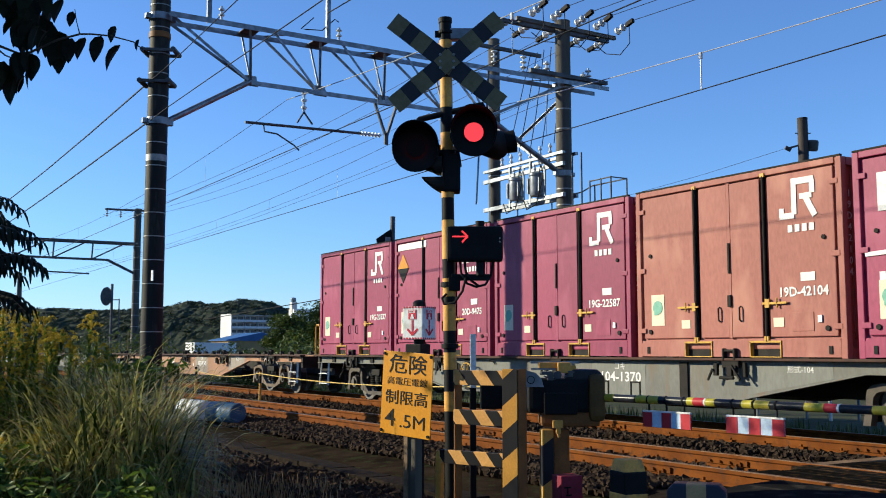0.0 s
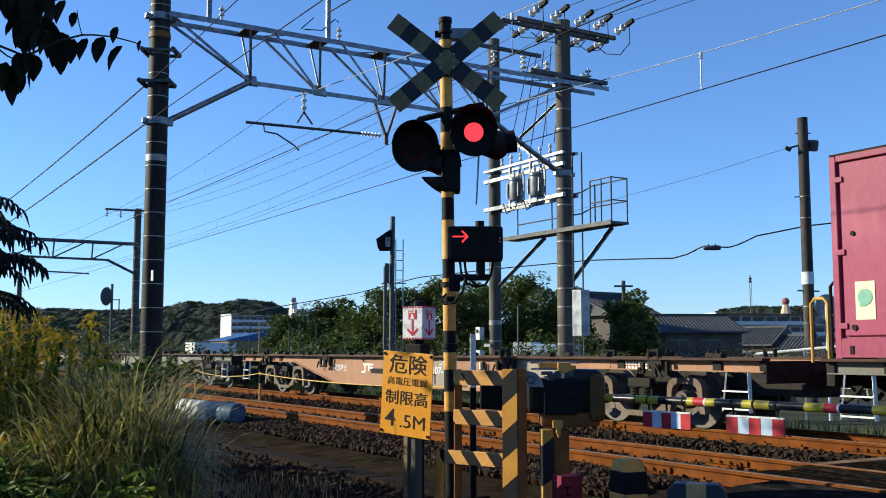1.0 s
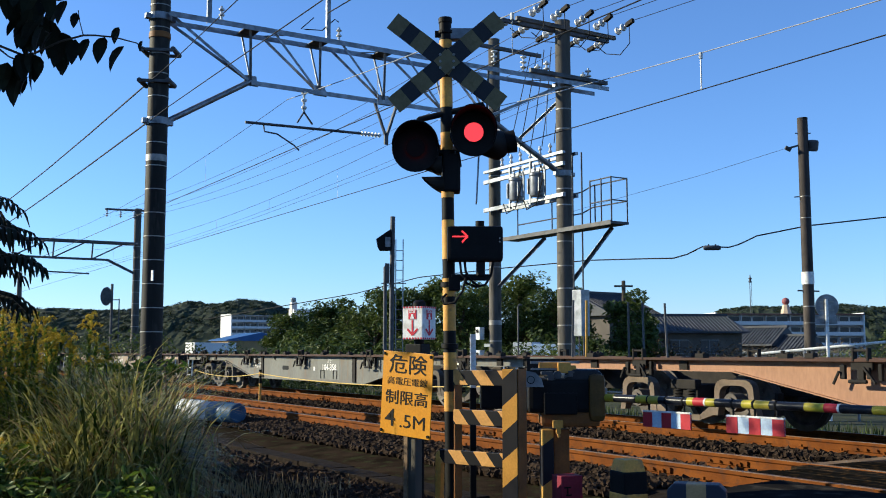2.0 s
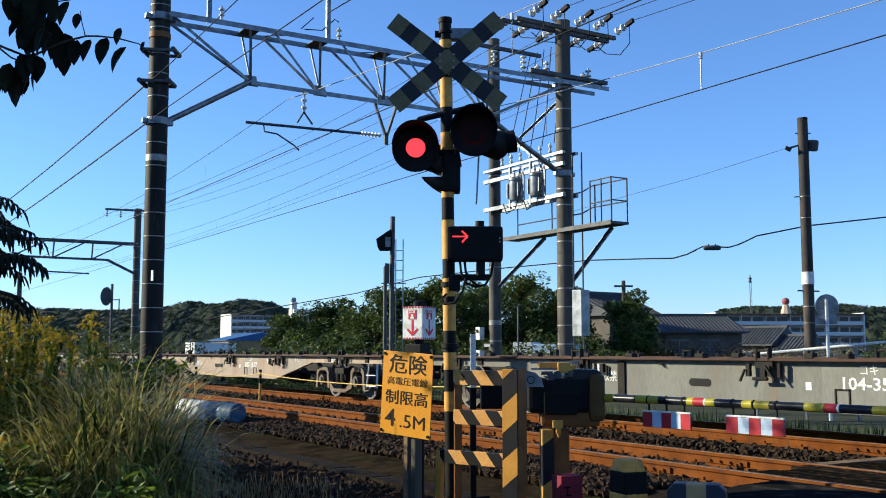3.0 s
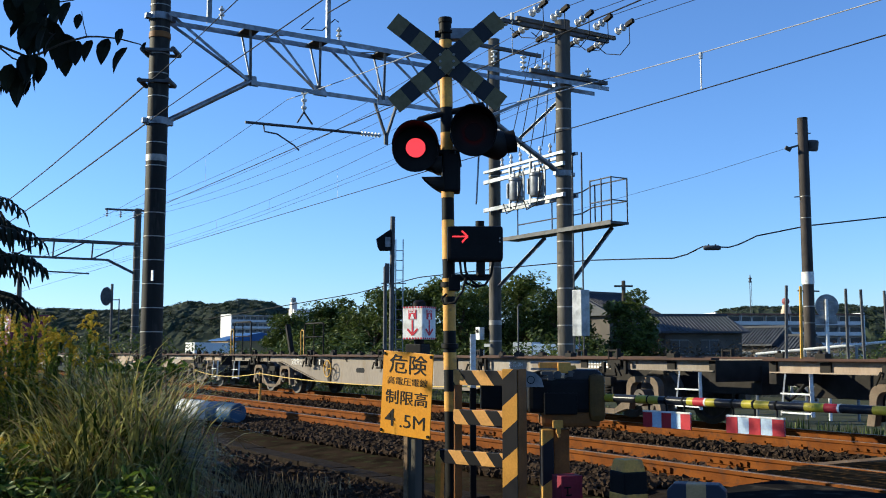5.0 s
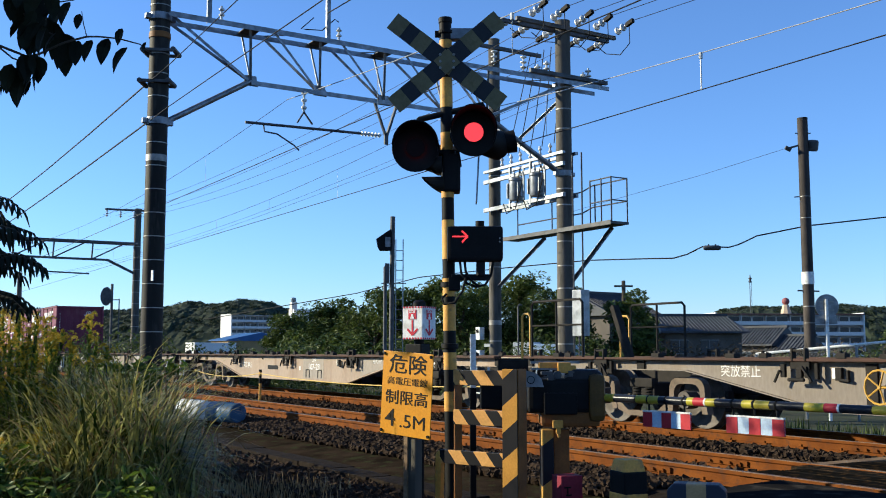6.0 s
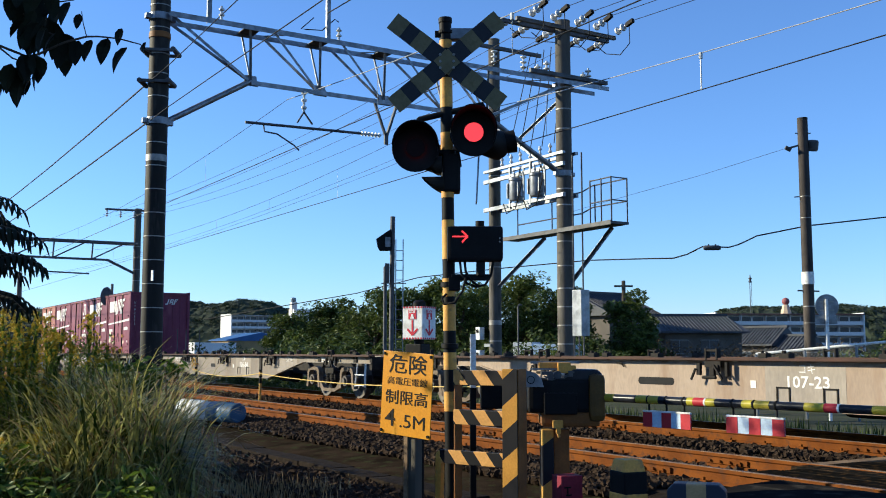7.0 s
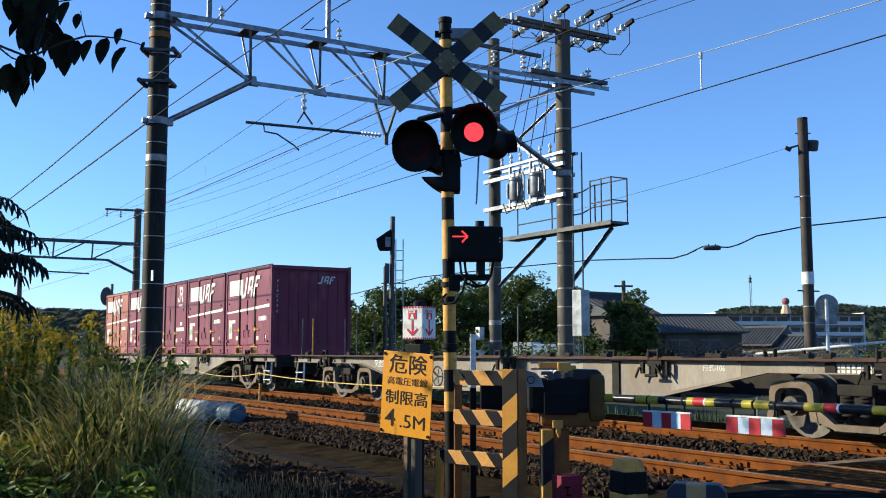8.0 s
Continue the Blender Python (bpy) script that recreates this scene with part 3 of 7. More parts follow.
        for q in (-1, 1):
            ld = Geo()
            for dx in (-0.2, 0.2):
                ld.bar((s * 9.3 + dx, q * 1.2, 0.85), (s * 9.3 + dx * 1.25, q * 1.24, 0.32), 0.045, 0.02)
            for z in (0.36, 0.6):
                ld.bar((s * 9.3 - 0.23, q * 1.24, z), (s * 9.3 + 0.23, q * 1.24, z), 0.05, 0.02)
            part("step", ld, WHITE_PAINT, w, "white painted shunter's step")
    # central and end container locks on both edges
    lock = Geo()
    lock.box((0, 0, 0.965), (0.3, 0.04, 0.1)).box((-0.1, -0.01, 1.1), (0.03, 0.08, 0.16)).box((0.1, -0.01, 1.1), (0.03, 0.08, 0.16)).box((0, -0.01, 1.15), (0.2, 0.06, 0.03))
    lock.box((-0.27, 0, 0.89), (0.07, 0.05, 0.17)).box((0.25, 0, 0.89), (0.05, 0.05, 0.2)).box((0.0, -0.02, 0.85), (0.09, 0.05, 0.16)).box((0.1, -0.02, 0.88), (0.04, 0.05, 0.14))
    lock.bar((0.05, -0.05, 0.95), (0.22, -0.07, 0.76), 0.03, 0.03).bar((-0.3, -0.04, 0.9), (-0.38, -0.05, 0.74), 0.03, 0.03)
    lock.cyl((-0.15, -0.06, 0.78), (0.1, -0.06, 0.78), 0.025, 8)
    me = mesh_of(lock, UNDER, "container_lock", 0.01)
    tie = mesh_of(Geo().box((0, 0, 1.07), (0.16, 0.12, 0.08)).cyl((-0.04, 0, 1.05), (-0.04, 0, 1.15), 0.03, 8).cyl((0.05, 0, 1.05), (0.05, 0, 1.13), 0.025, 8), UNDER, "corner_guide", 0.008)
    for i in range(5):
        for s in (-1, 1):
            part("container_lock", me, UNDER, w, m=pose((i - 2) * SLOT, s * 1.24, 0, 0, 0, 0 if s < 0 else 180))
            for q in (-1, 1):
                part("corner_guide", tie, UNDER, w, m=pose((i - 2) * SLOT + q * 1.2, s * 1.16, 0))
    # under-deck gear
    part("air_tank", Geo().lathe([(0, -0.6), (0.14, -0.57), (0.19, -0.5), (0.19, 0.5), (0.14, 0.57), (0, 0.6)], pose(1.5, 0.35, 0.42, 0, 90, 0), 14), UNDER, w, smooth=True)
    part("brake_cylinder", Geo().cyl((-2.2, -0.3, 0.45), (-1.5, -0.3, 0.45), 0.15, 12).cyl((-1.5, -0.3, 0.45), (-0.6, -0.3, 0.45), 0.03, 8), UNDER, w)
    part("control_valve_box", Geo().box((2.9, -0.2, 0.45), (0.5, 0.35, 0.3)), UNDER, w, bevel=0.02)
    if rails:
        # shunter's platform with bent-tube handrails at the rear end
        for x0, x1, top, m_, lab in ((-9.7, -8.3, 2.0, UNDER, "dark tubular handrail"), (-10.0, -9.75, 1.8, HANDLE_YELLOW, "yellow tubular handrail")):
            for q in (-1, 1):
                g = Geo().tube([(x0, q * 1.15, 1.0), (x0, q * 1.15, top - 0.06), (x0 + 0.06, q * 1.15, top), (x1 - 0.06, q * 1.15, top), (x1, q * 1.15, top - 0.06), (x1, q * 1.15, 1.0)], 0.022, 7)
                if x1 - x0 > 1:
                    g.cyl((x0, q * 1.15, top - 0.42), (x1, q * 1.15, top - 0.42), 0.016, 6).cyl(((x0 + x1) / 2, q * 1.15, 1.0), ((x0 + x1) / 2, q * 1.15, top), 0.02, 6)
                part("handrail", g, m_, w, lab, smooth=True)
        part("lean_post", Geo().bar((-8.9, 0.4, 1.0), (-9.3, 0.4, 1.95), 0.14, 0.1), UNDER, w)
    elif index in (1, 3, 6):
        for k, (x, yy, m_) in enumerate(((-9.6, -1.05, GALV_DULL), (-9.6, -0.75, HANDLE_YELLOW), (-9.6, 0.2, GALV_DULL), (-9.6, 0.55, GALV_DULL), (-9.6, 1.1, GALV_DULL))):
            part("stake", Geo().cyl((x, yy, 1.0), (x - 0.02 * (k - 2), yy, 2.0), 0.02, 6), m_, w, "thin end stake")
    for s in (-1, 1):
        build_bogie(w, s * 7.1, paint)
    return w


def build_bogie(w, x, paint):
    frame_paint = BOGIE_PALE if paint is not GREY_W else BOGIE_DARK
    b = part("bogie", Geo().box((0, 0, 0.55), (0.5, 1.9, 0.22)), UNDER, w, "two-axle bogie with cast side frames", bevel=0.02, m=pose(x, 0, 0))
    for s in (-1, 1):
        g = Geo()
        # the side frame: an arch over each axle box with splayed feet, joined by a low spring beam
        for q in (-1, 1):
            c = q * 0.97
            rim = [(math.copysign(0.36 * abs(math.cos(a)) ** 0.55, math.cos(a)), 0.48 + 0.28 * abs(math.sin(a)) ** 0.55) for a in [math.pi * k / 12 for k in range(13)]]
            rim = [(0.41, 0.24)] + rim + [(-0.41, 0.24)]
            for (xa, za), (xb, zb) in zip(rim, rim[1:]):
                g.prism([(c + xa, za), (c + xb, zb), (c + xb * 0.74, 0.24 + (zb - 0.24) * 0.82), (c + xa * 0.74, 0.24 + (za - 0.24) * 0.82)], s * 0.93 - 0.06, s * 0.93 + 0.06)
            g.prism([(c - q * 0.38, 0.42), (c - q * 0.4, 0.24), (q * 0.3, 0.15), (q * 0.3, 0.22)], s * 0.93 - 0.05, s * 0.93 + 0.05)
        g.box((0, s * 0.93, 0.19), (0.64, 0.11, 0.08))
        part("side_frame", g, frame_paint, b, "pale cast side frame")
        part("bolster_end", Geo().box((0, s * 0.93, 0.66), (0.5, 0.13, 0.14)), UNDER, b, bevel=0.015)
        for q in (-1, 1):
            ab = Geo()
            ab.cyl((q * 0.95, s * 0.82, WHEEL_R), (q * 0.95, s * 1.03, WHEEL_R), 0.13, 14).cyl((q * 0.95, s * 1.0, WHEEL_R), (q * 0.95, s * 1.07, WHEEL_R), 0.075, 12)
            part("axle_box", ab, WHEEL, b, "greasy axle box", smooth=True)
        for q in (-0.13, 0.13):
            sp = Geo()
            for k in range(6):
                z = 0.33 + 0.045 * k
                sp.lathe([(0.06, 0), (0.085, 0.012), (0.085, 0.026), (0.06, 0.038)], pose(q, s * 0.93, z), 10)
            part("coil_spring", sp, UNDER, b, smooth=True)
        for x_ in (-1.45, -0.47, 0.47, 1.45):
            part("brake_shoe", Geo().box((x_, s * 0.62, 0.42), (0.07, 0.12, 0.3)), UNDER, b, bevel=0.01)
    for q in (-1, 1):
        g = Geo().cyl((0, -0.95, 0), (0, 0.95, 0), 0.07, 10)
        for s in (-1, 1):
            wheel = [(0.07, -0.06), (0.12, -0.055), (0.16, -0.015), (0.33, -0.02), (0.37, -0.055), (WHEEL_R, -0.06), (WHEEL_R + 0.005, 0.04), (WHEEL_R + 0.028, 0.05), (WHEEL_R + 0.028, 0.066),
                     (0.37, 0.066), (0.33, 0.02), (0.16, 0.03), (0.12, 0.06), (0.07, 0.06)]
            g.lathe(wheel, pose(0, s * (GAUGE / 2 + 0.03), 0, 90 if s < 0 else -90, 0, 0) @ Matrix.Scale(-1, 4, (0, 0, 1)), 28)
            for k in range(3):
                a = k * 2.094
                g.cyl((0.24 * math.cos(a), s * 0.545, 0.24 * math.sin(a)), (0.24 * math.cos(a), s * 0.6, 0.24 * math.sin(a)), 0.03, 6)
        ws = part("wheelset", g, WHEEL, b, "worn steel wheelset", smooth=True, m=pose(q * 0.95, 0, WHEEL_R))
        spinners.append((ws, q * 0.95))


C_L, C_W, C_H = 3.715, 2.45, 2.5


def company_letters(parent, x, z, size, y, slanted=False, end=False):
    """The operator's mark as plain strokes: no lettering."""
    g = Geo()
    if not slanted:
        g.box((0, 0, 0.0), (0.0001, 0.0001, 0.0001))
        u = size
        g.box((-0.17 * u, 0, 0.08 * u), (0.14 * u, 0.006, 0.84 * u)).box((-0.38 * u, 0, -0.36 * u), (0.42 * u, 0.0065, 0.14 * u)).box((-0.53 * u, 0, -0.25 * u), (0.13 * u, 0.007, 0.16 * u))
        g.box((0.14 * u, 0, 0.42 * u), (0.5 * u, 0.0065, 0.15 * u)).box((0.34 * u, 0, 0.26 * u), (0.14 * u, 0.007, 0.3 * u)).box((0.16 * u, 0, 0.06 * u), (0.34 * u, 0.0065, 0.13 * u))
        g.bar((0.14 * u, 0, 0.06 * u), (0.4 * u, 0, -0.42 * u), 0.006, 0.15 * u)
        for k in range(4):
            g.box(((-0.3 + 0.2 * k) * u, 0, -0.66 * u), (0.13 * u, 0.006, 0.17 * u))
    else:
        u = size
        for k, (dx, dz, sx, sz) in enumerate(((-0.55, 0.0, 0.2, 1.0), (-0.8, -0.42, 0.4, 0.2), (-0.12, 0.1, 0.2, 0.8), (0.1, 0.42, 0.5, 0.18), (0.3, 0.15, 0.18, 0.4), (0.12, -0.05, 0.35, 0.16), (0.33, -0.3, 0.18, 0.4), (0.68, -0.05, 0.2, 0.9), (0.92, 0.42, 0.55, 0.18), (0.85, 0.05, 0.4, 0.15))):
            g.box((dx * u, 0, dz * u), (sx * u, 0.006 + 0.0007 * k, sz * u))
        g.v = [(a + 0.3 * c, b, c) for a, b, c in g.v]
    m = pose(x, y, z) if not end else pose(x, y, z, 0, 0, 90)
    return part("company_mark", g, LETTER_WHITE, parent, "white company mark", m=m)


def build_container(wagon, slot, paint, style, number):
    """A twelve-foot freight container on one place of a wagon; it rides as a part of the moving load."""
    colour = {MAROON: "maroon", BROWN_C: "faded brown", PURPLE: "purple-maroon"}[paint]
    cx = wagon + slot * SLOT
    c = thing("freight_container", pose(cx, RAILS_FAR, 1.045), "%s freight container with %s on a wagon" % (colour, {"plain": "white mark", "stripe": "white band and mark", "hazard": "hazard diamond"}[style]), "container", "containers of the train")
    movers.append((c, cx))
    L, Wd, Hh = C_L / 2, C_W / 2, C_H
    part("shell", Geo().box((0, 0, 1.29), (C_L - 0.16, C_W - 0.1, Hh - 0.16)), paint, c, "%s painted steel shell" % colour, bevel=0.02)
    for sx in (-1, 1):
        for sy in (-1, 1):
            part("corner_post", Geo().box((sx * (L - 0.045), sy * (Wd - 0.05), Hh / 2), (0.09, 0.1, Hh - 0.006)), paint, c, bevel=0.01)
        part("end_header", Geo().box((sx * (L - 0.05), 0, Hh - 0.055), (0.1, C_W - 0.21, 0.1)), paint, c)
        part("end_sill", Geo().box((sx * (L - 0.05), 0, 0.07), (0.1, C_W - 0.21, 0.14)), paint, c)
    for sy in (-1, 1):
        y = sy * Wd
        part("top_rail", Geo().box((0, sy * (Wd - 0.03), Hh - 0.04), (C_L - 0.2, 0.07, 0.08)), paint, c, bevel=0.01)
        part("roof_gutter", Geo().box((0, sy * (Wd - 0.02), Hh + 0.012), (C_L - 0.02, 0.05, 0.024)), UNDER, c, "dark roof edge")
        # the bottom rail, with two fork pockets
        br = Geo()
        for x0, x1 in ((-L + 0.09, -0.86), (-0.34, 0.34), (0.86, L - 0.09)):
            br.box(((x0 + x1) / 2, sy * (Wd - 0.03), 0.12), (x1 - x0, 0.06, 0.2))
        br.box((0, sy * (Wd - 0.03), 0.235), (C_L - 0.2, 0.056, 0.03))
        part("bottom_rail", br, paint, c)
        for q in (-1, 1):
            pk = Geo()
            for dx, dz, sx, sz in ((-0.255, 0, 0.014, 0.19), (0.255, 0, 0.014, 0.19), (0, 0.1, 0.525, 0.026), (0, -0.1, 0.525, 0.012)):
                pk.box((q * 0.6 + dx, sy * (Wd - 0.02), 0.12 + dz), (sx, 0.07, sz))
            part("fork_pocket", pk, HANDLE_YELLOW, c, "yellow rim of a fork pocket")
            part("pocket_recess", Geo().box((q * 0.6, sy * (Wd - 0.08), 0.12), (0.5, 0.04, 0.19)), UNDER, c)
        if sy > 0:
            continue
        # two doors in the middle with their locking bars, fixed panels beside them
        for q in (-1, 1):
            part("fixed_panel", Geo().box((q * 1.2, y + 0.03, 1.34), (1.04, 0.03, 2.12)), paint, c, bevel=0.012)
            part("door", Geo().box((q * 0.29, y + 0.026, 1.34), (0.53, 0.03, 2.12)), paint, c, bevel=0.012)
            part("seal", Geo().box((q * 0.615, y + 0.035, 1.34), (0.034, 0.03, 2.2)), BLACK, c, "black gap along the door")
            part("locking_bar", Geo().cyl((q * 0.63, y - 0.005, 0.22), (q * 0.63, y - 0.005, 2.42), 0.017, 8), UNDER, c)
            hd = Geo().box((q * 0.78, y - 0.015, 0.72), (0.4, 0.018, 0.03)).box((q * 0.66, y - 0.012, 0.72), (0.07, 0.03, 0.12)).cyl((q * 0.82, y - 0.02, 0.66), (q * 0.82, y - 0.02, 0.79), 0.012, 6)
            part("door_handle", hd, HANDLE_YELLOW, c, "yellow locking handle", bevel=0.003)
            part("grip", Geo().tube([(q * 0.19, y + 0.005, 0.5), (q * 0.19, y - 0.025, 0.52), (q * 0.19, y - 0.025, 0.68), (q * 0.19, y + 0.005, 0.7)], 0.012, 6), UNDER, c)
            cap = Geo().box((q * 0.63, y - 0.004, 2.43), (0.07, 0.03, 0.05)).box((q * 0.63, y - 0.004, 0.26), (0.07, 0.03, 0.06))
            part("bar_keeper", cap, HANDLE_YELLOW, c)
            for z in (0.4, 1.3, 2.2):
                hg = Geo().box((q * (L - 0.12), y + 0.004, z), (0.13, 0.022, 0.07))
                part("hinge", hg, paint, c, bevel=0.008)
            part("corner_vent", Geo().cyl((q * 1.58, y + 0.02, 0.38), (q * 1.58, y - 0.005, 0.38), 0.035, 8).cyl((q * 1.56, y + 0.02, 1.52), (q * 1.56, y - 0.005, 1.52), 0.03, 8), UNDER, c)
            part("drain_slot", Geo().box((q * 1.62, y - 0.002, 0.11), (0.05, 0.02, 0.1)), BLACK, c)
        part("centre_seam", Geo().box((0, y + 0.022, 1.34), (0.05, 0.03, 2.14)), paint, c)
        part("seam_lock", Geo().box((0, y + 0.0, 0.78), (0.06, 0.04, 0.16)).box((0, y + 0.002, 1.37), (0.035, 0.03, 0.42)), UNDER, c, bevel=0.006)
        part("tag_plate", Geo().box((1.2, y + 0.012, 0.47), (0.34, 0.012, 0.24)), paint, c, bevel=0.004)
        part("white_ticket", Geo().box((1.3, y + 0.012, 1.04), (0.22, 0.008, 0.11)), LETTER_WHITE, c, "white paper ticket")
        part("small_ticket", Geo().box((0.82, y + 0.012, 0.47), (0.17, 0.008, 0.12)), STICKER, c)
        part("small_ticket", Geo().box((-0.85, y + 0.012, 0.48), (0.17, 0.008, 0.12)), STICKER, c)
        part("lamp_hook", Geo().box((1.47, y + 0.006, 0.5), (0.06, 0.02, 0.09)), LETTER_WHITE, c)
        st = part("sticker", Geo().box((-1.42, y + 0.012, 0.7), (0.27, 0.008, 0.46)), STICKER, c, "cream sticker with a green print")
        part("print", Geo().lathe([(0, 0), (0.1, 0.001), (0.1, 0.006), (0, 0.0065)], pose(-1.42, y + 0.008, 0.74, 90, 0, 0), 14).box((-1.45, y + 0.006, 0.68), (0.09, 0.006, 0.1)), STICKER_GREEN, st)
        if style == "stripe":
            part("white_band", Geo().prism([(-1.72, 1.22), (1.72, 1.33), (1.72, 1.42), (-1.72, 1.27)], y - 0.002, y + 0.012), LETTER_WHITE, c, "white painted band")
            part("white_field", Geo().box((-0.95, y + 0.008, 1.98), (1.15, 0.012, 0.46)), LETTER_WHITE, c, "white painted field")
            company_letters(c, 0.2, 1.95, 0.6, y - 0.004, True)
            bar_row(c, 1.2, y + 0.01, 1.02, 7, 0.09, 0.12)
            bars = Geo()
            for i in range(5):
                bars.box((-1.5 + 0.11 * i, y + 0.01, 0.98), (0.08, 0.008, 0.1))
            part("marking", bars, LETTER_WHITE, c, "small white marking")
        else:
            company_letters(c, 1.22, 2.04, 0.56, y + 0.008)
            if number:
                lettering(number, 0.17, LETTER_WHITE, c, upright(1.22, y + 0.01, 0.85), 0.004)
            else:
                bar_row(c, 1.2, y + 0.01, 0.85, 8, 0.11, 0.13)
        if style == "hazard":
            part("white_field", Geo().box((-1.1, y + 0.008, 2.32), (1.2, 0.01, 0.14)), LETTER_WHITE, c, "white painted field")
            part("diamond_lower", Geo().prism([(-1.48, 1.55), (-1.24, 1.86), (-1.72, 1.86)], y + 0.004, y + 0.012), INK, c, "black lower half of a hazard diamond")
            part("diamond_upper", Geo().prism([(-1.48, 2.17), (-1.72, 1.862), (-1.24, 1.862)], y + 0.004, y + 0.012), SIGN_YELLOW, c, "yellow upper half of a hazard diamond")
    # ends: corrugated posts and a company mark on the leading end
    for sx in (-1, 1):
        eg = Geo()
        for k in range(7):
            eg.box((sx * (L - 0.075), -0.9 + 0.3 * k, 1.3), (0.025, 0.14, 2.1))
        part("end_rib", eg, paint, c)
    company_letters(c, L - 0.055, 2.12, 0.22, 0.45, True, True)
    for k, ch in enumerate(number.replace("-", "")):
        lettering(ch, 0.13, LETTER_WHITE, c, pose(L - 0.055, -1.02, 2.05 - 0.14 * k, 90, 0, 90))
    part("roof", Geo().box((0, 0, Hh - 0.03), (C_L - 0.2, C_W - 0.2, 0.05)), paint, c)


SLOT = 3.87                  # from container to container
HEAD = -13.76                # centre of the first wagon at the clip's start


def build_train():
    plan = [(GREY_W, "104-1370", "104", True), (ORANGE_W, "107-590", "107", False), (GREY_W, "104-358", "104", False), (BEIGE_W, "107-1617", "107", False),
            (STONE_W, "104-1192", "104", True), (BEIGE_W, "107-23", "107", False), (STONE_W, "106-84", "106", False), (STONE_W, "", "104", False)]
    for i, (paint, number, form, rails) in enumerate(plan):
        build_wagon(i, HEAD - i * PITCH + (0.32 if i == 6 else 0), paint, number, form, rails)
    for slot, (paint, style, number) in enumerate([(MAROON, "plain", "19G-20337"), (MAROON, "hazard", "20D-9475"), (MAROON, "plain", "19G-22587"), (BROWN_C, "plain", "19D-42104"), (MAROON, "stripe", "")]):
        build_container(HEAD, slot - 2, paint, style, number)
    for slot, (paint, style, number) in enumerate([(BROWN_C, "stripe", ""), (PURPLE, "stripe", ""), (PURPLE, "plain", ""), (PURPLE, "stripe", ""), (PURPLE, "stripe", "V19C-596")]):
        build_container(HEAD - 7 * PITCH - 0.15, slot - 2, paint, style, number)


# ---- crossing furniture ----
lamp_discs = []


